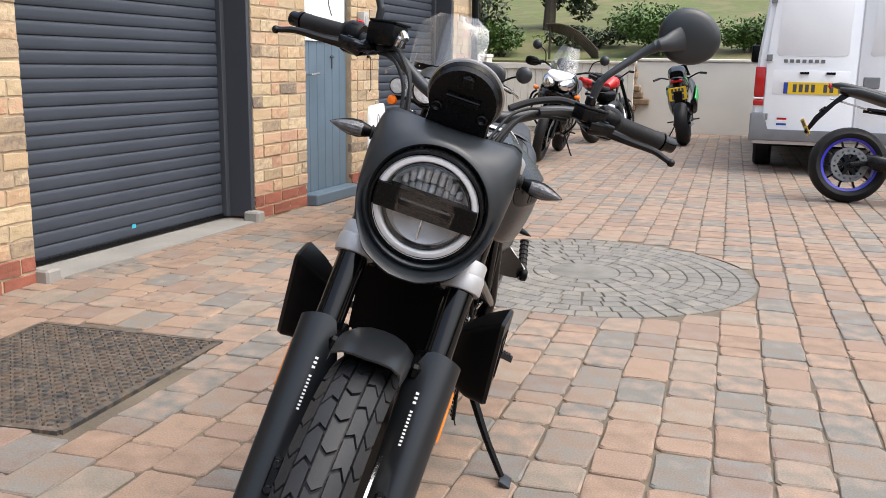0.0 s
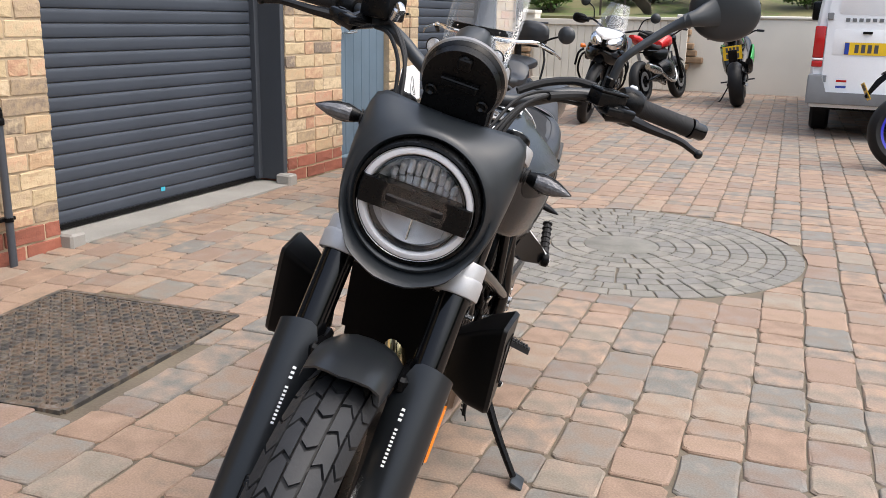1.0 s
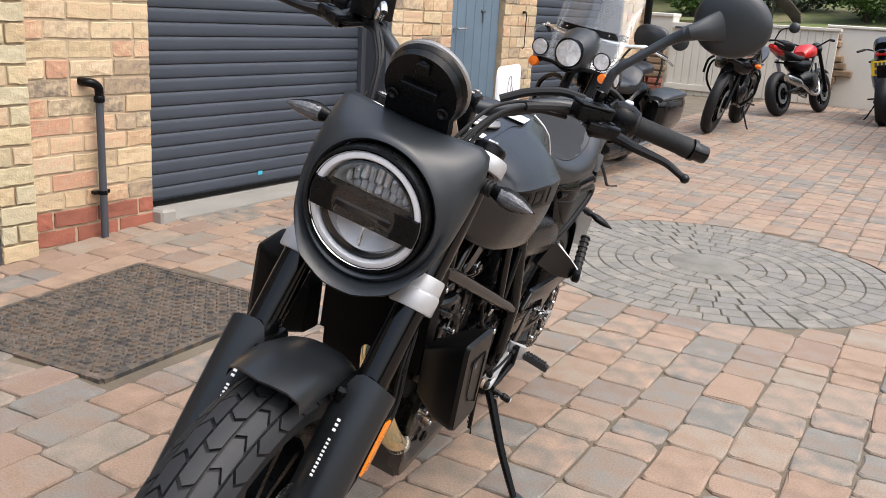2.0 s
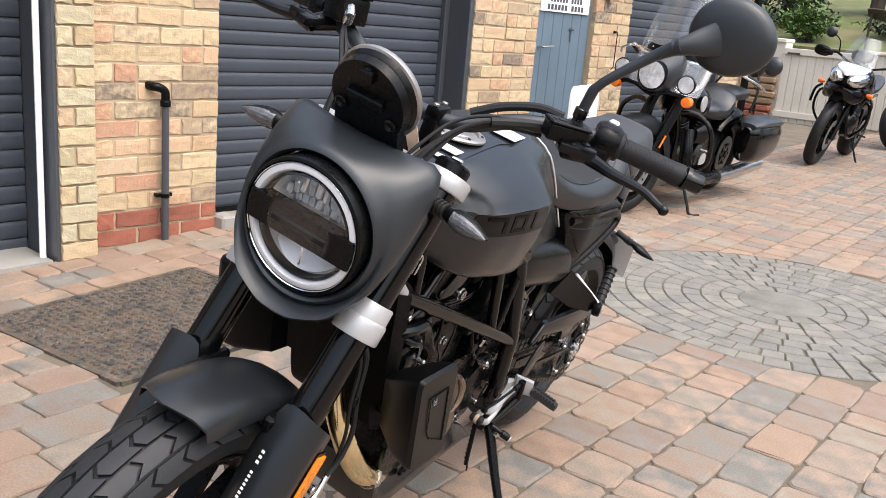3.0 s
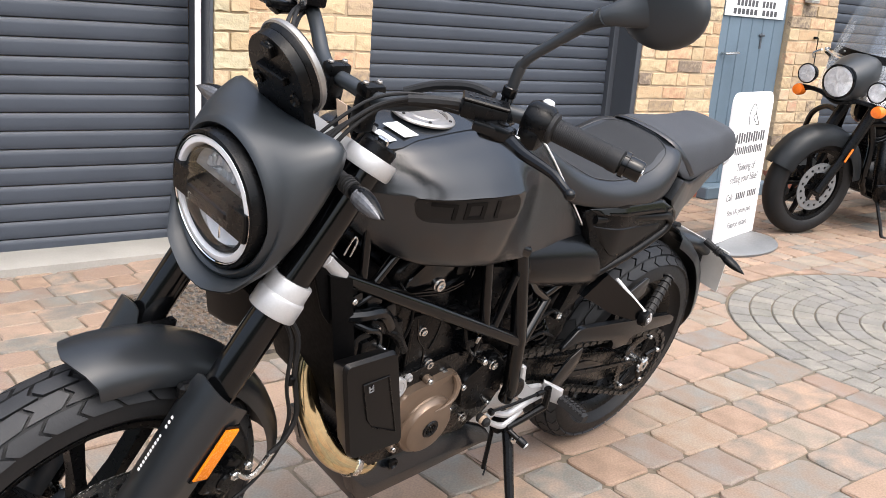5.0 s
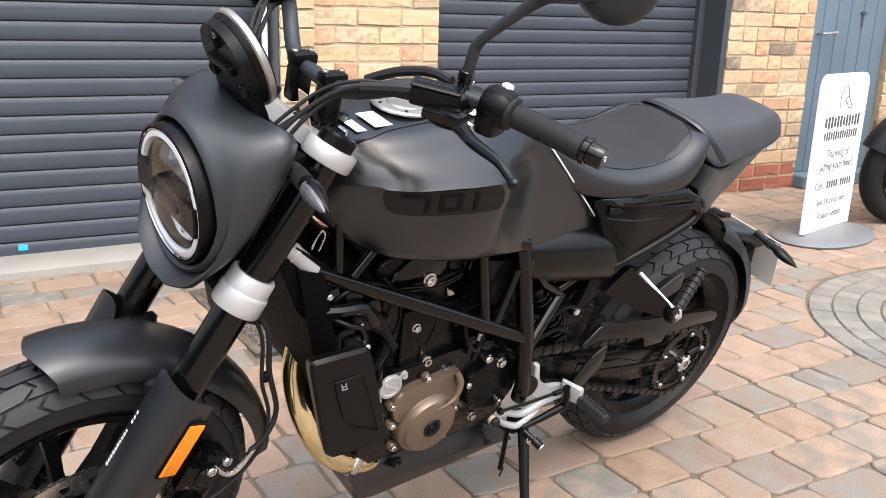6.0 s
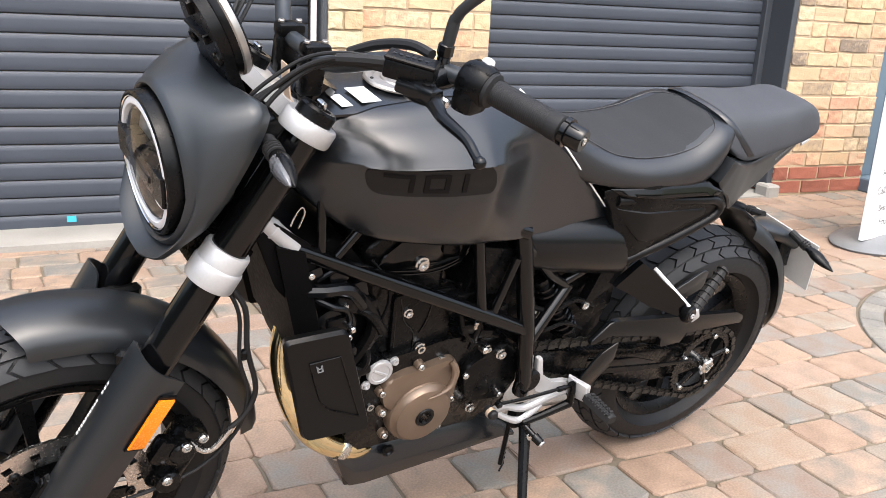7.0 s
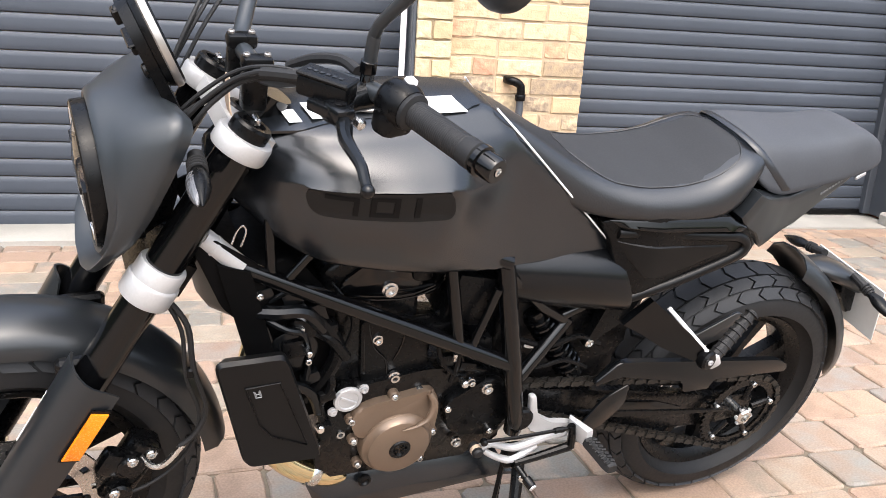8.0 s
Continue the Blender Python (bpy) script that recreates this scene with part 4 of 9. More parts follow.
def make_disc(c, r0, r1, y, put, parent, holes=30, material=None):
    """A brake disc: a drilled ring on a small carrier."""
    c = V(c) + V((0, y, 0))
    bm = B()
    n = holes * 2
    rad = [r0, r0 + (r1 - r0) * .36, r0 + (r1 - r0) * .64, r1]
    for h in (-.0025, .0025):
        vs = [[bm.verts.new(c + V((r * math.cos(2 * math.pi * (j + (.5 if k in (1, 2) else 0)) / n), h, r * math.sin(2 * math.pi * (j + (.5 if k in (1, 2) else 0)) / n)))) for j in range(n)] for k, r in enumerate(rad)]
        for k in range(3):
            for j in range(n):
                if k == 1 and j % 3 == 0:
                    continue
                q = (j + 1) % n
                bm.faces.new((vs[k][j], vs[k][q], vs[k + 1][q], vs[k + 1][j]))
    lathe(bm, [(r1, -.0025), (r1, .0025), (r1 - .001, .0025), (r1 - .001, -.0025)], c, (0, 1, 0), n, False)
    d = put("brake_disc", bm, material or M["steel"], "drilled steel brake disc", parent)
    bm = B()
    lathe(bm, [(.045, -.004), (.045, .004), (.03, .006), (.03, -.004), (.045, -.004)], c, (0, 1, 0), 24, False)
    carrier = put("carrier", bm, M["dark"], "", d)
    for i in range(6):
        a = 2 * math.pi * i / 6
        dd, t = V((math.cos(a), 0, math.sin(a))), V((-math.sin(a), 0, math.cos(a)))
        bm = B()
        ring_loft(bm, [[c + dd * r + t * (k * w) + V((0, q * .003, 0)) for k, q in ((-1, -1), (-1, 1), (1, 1), (1, -1))] for r, w in ((.03, .02), (r0 + .008, .009))])
        put("carrier_arm", bm, M["dark"], "", d)
        bm = B()
        bolt(bm, c + dd * (r0 + .004) + V((0, .003, 0)), .008, .004)
        put("bolt", bm, M["dark"], "", d)
    return d


# front wheel
FA = V((1.50, 0, 0.322))
fw = sub("front_wheel")
make_tyre(FA, .318, .062, 1.12, .232, .056, 34, [(-.96, -.62), (-.56, -.22), (-.165, .165), (.22, .56), (.62, .96)], -1.5, .065, turned, fw)
make_rim(FA, .232, .05, 10, turned, fw, M["plastic"])
make_disc(FA, .115, .16, .072, turned, fw)
bm = B()
tube(bm, [FA + V((0, -.15, 0)), FA + V((0, .15, 0))], .012, 12)
lathe(bm, [(.02, 0), (.02, .012), (.012, .016)], FA + V((0, .14, 0)), (0, 1, 0), 12)
turned("axle", bm, M["steel"], "", fw)

# fork
FD = V((0.468, 0, -0.884)).normalized()      # down along the legs
FT = V((1.166, 0, 1.0))                      # on the legs' line at the top clamp


def leg(s, y):
    return FT + FD * s + V((0, y, 0))


for sy in (1, -1):
    y = .107 * sy
    fork = sub("fork_leg")
    bm = B()
    tube(bm, [leg(-.015, y), leg(.5, y)], .0285, 20)
    turned("upper_tube", bm, M["gloss"], "", fork)
    bm = B()
    tube(bm, [leg(.44, y), leg(.52, y), leg(.735, y)], [.03, .031, .031], 18)
    box(bm, leg(.765, y), (.05, .04, .06), .008)
    turned("lower_leg", bm, M["dark"], "", fork)
    # sleeve guard: a bent plate round the front and the outside of the leg
    bm = B()
    ax = FD
    nx = V((.884, 0, .468)).normalized()     # forward, square to the leg
    rings = []
    top = {}
    N = 14
    for t in (0.0, .25, .5, .75, 1.0):
        ring = []
        for q in range(N):
            a = -1.15 + (2.05 + 1.15) * q / (N - 1)     # from inside front round to the outside back
            rr = .047 + .004 * math.sin(a * 2)
            off = nx * (math.cos(a) * rr) + V((0, sy * math.sin(a) * (rr + .004), 0))
            if a > 1.25:
                off = nx * (math.cos(1.25) * rr - (a - 1.25) * .06) + V((0, sy * (math.sin(1.25) * (rr + .004) - (a - 1.25) * .004), 0))
            s0 = .402 + .012 * max(0, a - .2) + .09 * max(0, -.35 - a)
            s1 = .80 - .0 * a
            ring.append(leg(s0 + (s1 - s0) * t, y) + off * (1 - .1 * t))
        rings.append(ring)
    outer = [[bm.verts.new(p) for p in r] for r in rings]
    inner = [[bm.verts.new(p - (p - leg((p - FT).dot(FD), y)).normalized() * .004) for p in r] for r in rings]
    for g in (outer, inner):
        for a, b in zip(g, g[1:]):
            for i in range(N - 1):
                bm.faces.new((a[i], a[i + 1], b[i + 1], b[i]))
    for r in (0, -1):
        for i in range(N - 1):
            bm.faces.new((outer[r][i], outer[r][i + 1], inner[r][i + 1], inner[r][i]))
    for i in (0, -1):
        for r in range(4):
            bm.faces.new((outer[r][i], outer[r + 1][i], inner[r + 1][i], inner[r][i]))
    turned("guard", bm, M["satin"], "satin black sleeve guard", fork, 45)
    # white writing on the guard, as bars along its front
    mm = Matrix((FD * -1, V((0, 1, 0)), nx)).transposed().to_4x4()
    aw = -.22
    nw = nx * math.cos(aw) + V((0, sy * math.sin(aw), 0))
    mw = Matrix((FD * -1, nw.cross(FD * -1), nw)).transposed().to_4x4()
    for b0, wd, ln in [(i * .0068, .0052, .0036) for i in range(10)] + [(.078 + i * .0085, .0062, .0044) for i in range(3)]:
        bm = B()
        rg = (.047 + .004 * math.sin(aw * 2)) * (1 - .1 * .47)
        c = leg(.578 - b0, y) + nx * (math.cos(aw) * rg) + V((0, sy * math.sin(aw) * (rg + .004), 0)) + nw * .0008
        box(bm, c, (ln, wd, .0014), 0, mw)
        turned("lettering_bar", bm, M["label"], "", fork)
    bm = B()
    box(bm, leg(.70, y - sy * .012) + nx * .041, (.07, .022, .01), .006, mm.to_3x3().to_4x4())
    turned("mount_strip", bm, M["plastic"], "", fork)
    for s in (.68, .725):
        bm = B()
        bolt(bm, leg(s, y - sy * .012) + nx * .046, .0075, .004, nx)
        turned("bolt", bm, M["dark"], "", fork)
    # amber side reflector
    rb = [leg(s, y + sy * .0455) + nx * f for s, f in ((.458, -.006), (.452, -.030), (.545, -.030), (.552, -.006))]
    bm = B()
    o = V((0, sy * .007, 0))
    ring_loft(bm, [[p - (p - sum(rb, V()) / 4) * -.12 for p in rb], [p + o * .5 + (p - sum(rb, V()) / 4) * .12 for p in rb]])
    turned("reflector_frame", bm, M["plastic"], "", fork)
    bm = B()
    ring_loft(bm, [[p + o * .3 for p in rb], [p + o for p in rb], [p + o * 1.15 + (sum(rb, V()) / 4 - p) * .06 for p in rb]])
    turned("reflector", bm, M["orange"], "orange side reflector", fork)
    # lower clamp collar
    bm = B()
    lathe(bm, [(.029, 0), (.0345, .0), (.036, .003), (.0365, .026), (.0385, .028), (.0395, .031), (.0395, .058), (.038, .061), (.029, .061)], leg(.212, y), FD, 36)
    turned("clamp_collar", bm, M["silver"], "pale silver lower clamp", fork)
    # top: collar, cap, adjuster
    bm = B()
    lathe(bm, [(.029, 0), (.039, 0), (.041, .004), (.041, .024), (.039, .028), (.029, .028)], leg(-.014, y), FD, 36)
    turned("top_collar", bm, M["silver"], "pale silver top clamp", fork)
    bm = B()
    lathe(bm, [(.029, .012), (.029, -.014), (.026, -.018), (.018, -.018), (.017, -.012), (.008, -.012), (.007, -.018), (.0, -.018)], leg(-.016, y), FD, 24)
    turned("fork_cap", bm, M["plastic"], "", fork)
    bm = B()
    box(bm, leg(-.038, y), (.008, .02, .012), .002)
    turned("adjuster", bm, M["steel"], "", fork)

bm = B()
top_n = V((.884, 0, .468))
ring_loft(bm, [[FT + FD * s + V((0, yy, 0)) + top_n * f for s, f in ((-.014, .02), (.012, .02), (.012, -.055), (-.014, -.055))] for yy in (-.085, -.05, 0, .05, .085)])
turned("top_clamp", bm, M["silver"], "pale silver top clamp plate")
bm = B()
ring_loft(bm, [[FT + FD * s + V((0, yy, 0)) + top_n * f for s, f in ((.215, .02), (.27, .02), (.27, -.06), (.215, -.06))] for yy in (-.085, 0, .085)])
turned("lower_clamp", bm, M["dark"])
bm = B()
tube(bm, [AXIS_P + AXIS_D * .03, AXIS_P - AXIS_D * .27], .034, 20)
fixed("steering_head", bm, M["gloss"])

# front mudguard
bm = B()
sec = [(-.069, -.034), (-.065, -.014), (-.046, .001), (-.024, .008), (0, .010), (.024, .008), (.046, .001), (.065, -.014), (.069, -.034)]
outer, inner = [], []
for i in range(25):
    t = i / 24
    ang = radians(80 + (172 - 80) * t)
    R0 = .353 + .006 * t
    pin = 1 - .10 * max(0, (t - .85) / .15) ** 2 - .06 * max(0, (.12 - t) / .12) ** 2
    for lst, o in ((outer, 0), (inner, -.004)):
        row = []
        for yy, h in sec:
            q = ang + max(0, (.3 - t) / .3) * radians(4) * (abs(yy) / .066) ** 1.5
            row.append(FA + V((math.cos(q) * (R0 + h + o), yy * pin, math.sin(q) * (R0 + h + o))))
        lst.append(row)
go, gi = [[[bm.verts.new(p) for p in r] for r in lst] for lst in (outer, inner)]
for g in (go, gi):
    for a, b in zip(g, g[1:]):
        for i in range(8):
            bm.faces.new((a[i], a[i + 1], b[i + 1], b[i]))
for r in (0, -1):
    for i in range(8):
        bm.faces.new((go[r][i], go[r][i + 1], gi[r][i + 1], gi[r][i]))
for i in (0, 8):
    for r in range(24):
        bm.faces.new((go[r][i], go[r + 1][i], gi[r + 1][i], gi[r][i]))
mud = turned("front_mudguard", bm, M["satin"], "satin black front mudguard", None, 50)
for sy in (1, -1):
    bm = B()
    box(bm, FA + V((-.13, sy * .078, .30)), (.09, .02, .03), .006)
    turned("bracket", bm, M["plastic"], "", mud)

# front caliper and hose
bm = B()
cal = FA + V((-.185, .085, .075))
box(bm, cal, (.055, .05, .13), .012, Matrix.Rotation(-.5, 4, "Y"), 2)
box(bm, cal + V((.02, .02, .03)), (.06, .03, .05), .01, Matrix.Rotation(-.5, 4, "Y"), 2)
lathe(bm, [(.022, 0), (.022, .022), (.018, .026)], cal + V((0, .015, .03)), (0, 1, 0), 16)
lathe(bm, [(.022, 0), (.022, .022), (.018, .026)], cal + V((.02, .015, -.03)), (0, 1, 0), 16)
caliper = turned("brake_caliper", bm, M["dark"], "black front brake caliper")
for d in ((.0, .045, .055), (.028, .045, -.01), (-.03, .04, .06)):
    bm = B()
    bolt(bm, cal + V(d), .009, .008)
    turned("bolt", bm, M["steel"], "", caliper)
bm = B()
tube(bm, [(1.30, .112, .44), (1.282, .125, .425), (1.262, .128, .43), (1.235, .125, .462)], .0055, 8, 4)
turned("banjo_pipe", bm, M["steel"], "", caliper)
for k, pts in enumerate(([(1.26, .10, .745), (1.232, .115, .70), (1.222, .12, .62), (1.20, .125, .535), (1.215, .127, .485), (1.24, .125, .46)],
                         [(1.265, .095, .745), (1.24, .112, .69), (1.232, .118, .60), (1.21, .12, .52), (1.225, .12, .44), (1.29, .118, .375), (1.40, .11, .345)])):
    bm = B()
    tube(bm, pts, .0048 if k == 0 else .0035, 7, 5)
    turned("brake_hose", bm, M["grip"], "thin black hose along the fork")
bm = B()
box(bm, (1.226, .119, .61), (.012, .012, .02), .003)
turned("hose_clip", bm, M["plastic"])

# headlamp and its cowl
HL = V((1.352, 0, 0.905))
HN = V((1, 0, -0.11)).normalized()
HU = HN.cross(V((0, 1, 0)))


def hp(r, a, d=0.0, sq=1.0):
    """A point of the lamp's face: radius, angle from the left, depth along its axis."""
    return HL + V((0, 1, 0)) * (r * math.cos(a)) + HU * (r * math.sin(a)) + HN * d


bm = B()
NA = 64
back_pts = [(.134, 1.044, 1.250), (.142, 1.012, 1.261), (.143, .96, 1.282), (.137, .90, 1.304), (.124, .85, 1.326), (.086, .792, 1.356), (.03, .766, 1.364)]
full = [(.0, 1.044, 1.266), (.07, 1.046, 1.261)] + [(.118, 1.049, 1.252)] + back_pts + [(0, .764, 1.363)]
full = full + [(-a, b, c) for a, b, c in full[-2:0:-1]]
ang = sorted([(math.atan2(b - HL.z, a) % (2 * math.pi), a, b, c) for a, b, c in full])
angs = np.array([a[0] for a in ang])
ext = np.concatenate([angs - 2 * math.pi, angs, angs + 2 * math.pi])
cols3 = [np.concatenate([[a[k] for a in ang]] * 3) for k in (1, 2, 3)]
rings = []
lip = [(.106, -.055), (.107, -.022), (.109, -.016), (.113, -.013), (.118, -.016), (.122, -.023)]
for r, d in lip:
    rings.append([hp(r, 2 * math.pi * i / NA, d + .022 * max(0, -math.sin(2 * math.pi * i / NA))) for i in range(NA)])
outline = []
for i in range(NA):
    a = 2 * math.pi * i / NA
    y, z, x = [float(np.interp(a, ext, c)) for c in cols3]
    outline.append(V((x, y, z)))
sm = [(outline[i - 1] + outline[i] * 6 + outline[(i + 1) % NA]) / 8 for i in range(NA)]
for t, bulge in ((.22, .006), (.45, .010), (.7, .010), (.9, .005), (1.0, 0.0)):
    ring = []
    for i in range(NA):
        a = 2 * math.pi * i / NA
        p0 = hp(.122, a, -.023 + .022 * max(0, -math.sin(a)))
        p = p0.lerp(sm[i], t)
        up = max(0, math.sin(a))
        ring.append(p + HN * (bulge * (1.4 - .35 * up)) + V((0, math.cos(a), 0)) * bulge * .25)
    rings.append(ring)
rings.append([p + V((-.006, 0, 0)) + (V((p.x, 0, .9)) - p) * .02 for p in rings[-1]])
rings.append([p + V((-.012, 0, 0)) + (V((p.x, 0, .9)) - p) * .05 for p in rings[-1]])
ring_loft(bm, rings, False, False)
cowl = turned("headlamp_cowl", bm, M["matt_black"], "matt black headlamp cowl", None, 60)
lampo = sub("headlamp")


def hring(bm, prof, n=64):
    ring_loft(bm, [[hp(r, 2 * math.pi * i / n, d) for i in range(n)] for r, d in prof], False, False)


bm = B()
hring(bm, [(.1035, -.06), (.105, -.01), (.105, .002), (.104, .006), (.1, .008), (.0985, .0)])
turned("bezel", bm, M["plastic"], "", lampo)
bm = B()
hring(bm, [(.0985, -.004), (.0985, .006), (.0975, .0075), (.0965, .006)])
turned("bezel_ring", bm, M["chrome"], "thin chrome ring", lampo)
bm = B()
hring(bm, [(.0965, -.002), (.0955, .005), (.0925, .007), (.0865, .007), (.084, .004), (.081, -.012)])
turned("daylight_ring", bm, M["ring"], "white daytime light ring", lampo)
# reflector bowl with facets
bm = B()
nb = 40
rows = []
rr = random.Random(2)
for k, (r, d) in enumerate(((.080, -.012), (.07, -.03), (.058, -.045), (.04, -.056), (.02, -.062), (.002, -.064))):
    rows.append([hp(r, 2 * math.pi * i / nb, d + (rr.gauss(0, .0016) if 0 < k < 5 else 0)) for i in range(nb)])
ring_loft(bm, rows, False, True)
turned("reflector_bowl", bm, M["lamp_bowl"], "chrome reflector", lampo, 5)
bm = B()
for i in range(9):      # upright facets in the upper half
    x = -.052 + i * .013
    zt = math.sqrt(max(.0, .066 ** 2 - x * x))
    for z0, z1, d in ((.016, zt * .55, -.026), (zt * .58, zt, -.018)):
        if z1 - z0 < .006:
            continue
        c = HL + V((0, x, 0)) + HU * ((z0 + z1) / 2) + HN * (d - .012)
        rot = Matrix((V((0, 1, 0)), HU, HN)).transposed().to_4x4()
        box(bm, c, (.0105, (z1 - z0), .02), .003, rot @ Matrix.Rotation(rr.uniform(-.3, .3), 4, "X") @ Matrix.Rotation(rr.uniform(-.25, .25), 4, "Y"))
turned("upper_facets", bm, M["lamp_bowl"], "", lampo, 10)
rot = Matrix((V((0, 1, 0)), HU, HN)).transposed().to_4x4()
bm = B()
ol = [(.0952 * math.cos(q), .0952 * math.sin(q)) for q in np.linspace(-.235, .255, 7)] + [(-.0952 * math.cos(q), .0952 * math.sin(q)) for q in np.linspace(.255, -.235, 7)]
ring_loft(bm, [[HL + V((0, u * k, 0)) + HU * (w * k) + HN * d for u, w in ol] for d, k in ((-.012, 1), (.010, 1), (.0125, .97))])
turned("cross_bar", bm, M["plastic"], "smoked black cross bar", lampo)
bm = B()
box(bm, HL + HN * .0125 + HU * .0, (.10, .014, .006), .003, rot)
turned("bar_window", bm, M["smoke"], "", lampo)
# lower reflector: its bright sky reflection is painted by a pale material
bm = B()
ol = [(.074 * math.cos(q), .074 * math.sin(q)) for q in np.linspace(-.30, -math.pi + .30, 22)]
ring_loft(bm, [[HL + V((0, u * k, 0)) + HU * (-.036 + (w + .036) * k) + HN * (d - .55 * (w + .06) * k) for u, w in ol] for k, d in ((1, -.018), (.8, -.026), (.55, -.031), (.25, -.034), (.02, -.035))], False, True)
turned("lower_mirror", bm, M["pale_mirror"], "lower reflector with the sky's brightness painted in as pale colour", lampo)
bm = B()
box(bm, HL + HN * -.014 + HU * -.047, (.004, .05, .004), .001, rot)
turned("lower_web", bm, M["chrome"], "", lampo)
bm = B()
box(bm, HL + HN * -.014 + HU * -.024, (.06, .004, .004), .001, rot)
turned("lower_web", bm, M["chrome"], "", lampo)
bm = B()
hring(bm, [(.081, -.012), (.0805, .002), (.079, .003), (.0775, .002), (.077, -.014)])
turned("inner_ring", bm, M["smoke"], "", lampo)
bm = B()
ring_loft(bm, [[hp(r, 2 * math.pi * i / 48, d) for i in range(48)] for r, d in ((.0823, .004), (.07, .009), (.055, .0125), (.03, .0155), (.004, .0165))], False, True)
lens = turned("lens", bm, M["lens"], "clear lens", lampo)
lens.visible_shadow = False
bm = B()
ring_loft(bm, [[hp(r, 2 * math.pi * i / 40, d) for i in range(40)] for r, d in ((.099, -.02), (.099, -.06), (.08, -.10), (.05, -.115))], False, True)
turned("lamp_body", bm, M["plastic"], "", lampo)

# front indicators
for sy in (1, -1):
    ind = sub("indicator")
    tip = V((1.244, .229 * sy, .982))
    root = V((1.232, .142 * sy, .985))
    d = (tip - root).normalized()
    bm = B()
    tube(bm, [root - d * .03, root + d * .012], .0115, 12)
    for i in range(4):
        lathe(bm, [(.0115, 0), (.014, .001), (.014, .0035), (.0115, .0045)], root + d * (-.012 + .0065 * i), d, 14)
    turned("stalk", bm, M["grip"], "", ind)
    bm = B()
    L = 0.082
    for nm, lo, hi, mt in (("body", 0, 1, M["plastic"]),):
        rings = []
        for t in (0, .12, .3, .5, .7, .88, 1.0):
            h = .017 * (1 - (2 * max(0, t - .35) / 1.3) ** 2.2) * (min(1, .55 + t * 1.6))
            w = .015 * (1 - (2 * max(0, t - .35) / 1.3) ** 2.2) * (min(1, .6 + t * 1.5))
            c = root + d * (.01 + L * t)
            rings.append([c + V((1, 0, 0)) * (math.cos(a) * max(w, .001)) + V((0, 0, 1)) * (math.sin(a) * max(h, .001)) for a in [2 * math.pi * j / 14 for j in range(14)]])
        ring_loft(bm, rings)
    turned("body", bm, M["plastic"], "", ind)
    bm = B()
    rings = []
    for t in (.2, .35, .5, .7, .86, .97):
        h = .014 * (1 - (2 * max(0, t - .35) / 1.3) ** 2.2) * (min(1, .55 + t * 1.6))
        c = root + d * (.01 + L * t) + V((.006, 0, 0))
        rings.append([c + V((math.cos(a) * .012 * (h / .014), 0, math.sin(a) * max(h, .001))) for a in [2 * math.pi * j / 14 for j in range(14)]])
    ring_loft(bm, rings)
    turned("indicator_lens", bm, M["lens_smoke"], "clear indicator lens", ind, 15)

# round instrument on its bracket
DC, DN = V((1.262, 0, 1.108)), V((-.905, 0, .425))
DU = V((.425, 0, .905))


def dp(r, a, d):
    return DC + V((0, 1, 0)) * (r * math.cos(a)) + DU * (r * math.sin(a)) + DN * d


dash = sub("instrument")
bm = B()
ring_loft(bm, [[dp(r, 2 * math.pi * i / 48, d) for i in range(48)] for r, d in ((.060, -.014), (.066, -.011), (.0695, -.004), (.070, 0.0))], True, False)
turned("housing", bm, M["plastic"], "", dash)
bm = B()
ring_loft(bm, [[dp(r, 2 * math.pi * i / 48, d) for i in range(48)] for r, d in ((.070, -.002), (.073, .0), (.073, .006), (.0715, .009))], False, False)
turned("rim", bm, M["rim_grey"], "brushed grey rim", dash)
bm = B()
ring_loft(bm, [[dp(r, 2 * math.pi * i / 48, d) for i in range(48)] for r, d in ((.0715, .009), (.069, .012), (.064, .012), (.062, .009))], False, False)
turned("inner_rim", bm, M["plastic"], "", dash)
bm = B()
ring_loft(bm, [[dp(r, 2 * math.pi * i / 48, .009) for i in range(48)] for r in (.063, .03, .002)], False, True)
turned("display", bm, M["smoke"], "", dash)
bm = B()
out = []
for t in range(29):
    a = radians(-28 + 236 * t / 28)
    out.append((.066 * math.cos(a), .066 * math.sin(a)))
out += [(-.060, -.06), (-.054, -.125), (.054, -.125), (.060, -.06)]
for s, e in ((-.012, -.027),):
    v0 = [bm.verts.new(DC + V((0, u, 0)) + DU * w + DN * s) for u, w in out]
    v1 = [bm.verts.new(DC + V((0, u * .96, 0)) + DU * (w * .97) + DN * e) for u, w in out]
    bm.faces.new(v0)
    bm.faces.new(v1[::-1])
    for i in range(len(out)):
        j = (i + 1) % len(out)
        bm.faces.new((v0[i], v0[j], v1[j], v1[i]))
turned("bracket", bm, M["plastic"], "black bracket with a notched back", dash)
rot = Matrix((V((0, 1, 0)), DU, DN)).transposed().to_4x4()
for cx, cy, w, h, dd in ((0, .012, .066, .004, .008), (0, .003, .06, .012, .005), (0, -.078, .07, .022, .006), (0, .045, .022, .02, .007)):
    bm = B()
    box(bm, DC + V((0, cx, 0)) + DU * cy - DN * .029, (w, h, dd * 2), .002, rot)
    turned("rib", bm, M["plastic"], "", dash)
for cx, cy in ((0, .048), (-.044, -.02), (.044, -.02)):
    bm = B()
    lathe(bm, [(.0105, 0), (.0105, .006), (.008, .008), (.004, .004), (.0, .004)], DC + V((0, cx, 0)) + DU * cy - DN * .025, -DN, 16)
    turned("grommet", bm, M["dark"], "", dash)

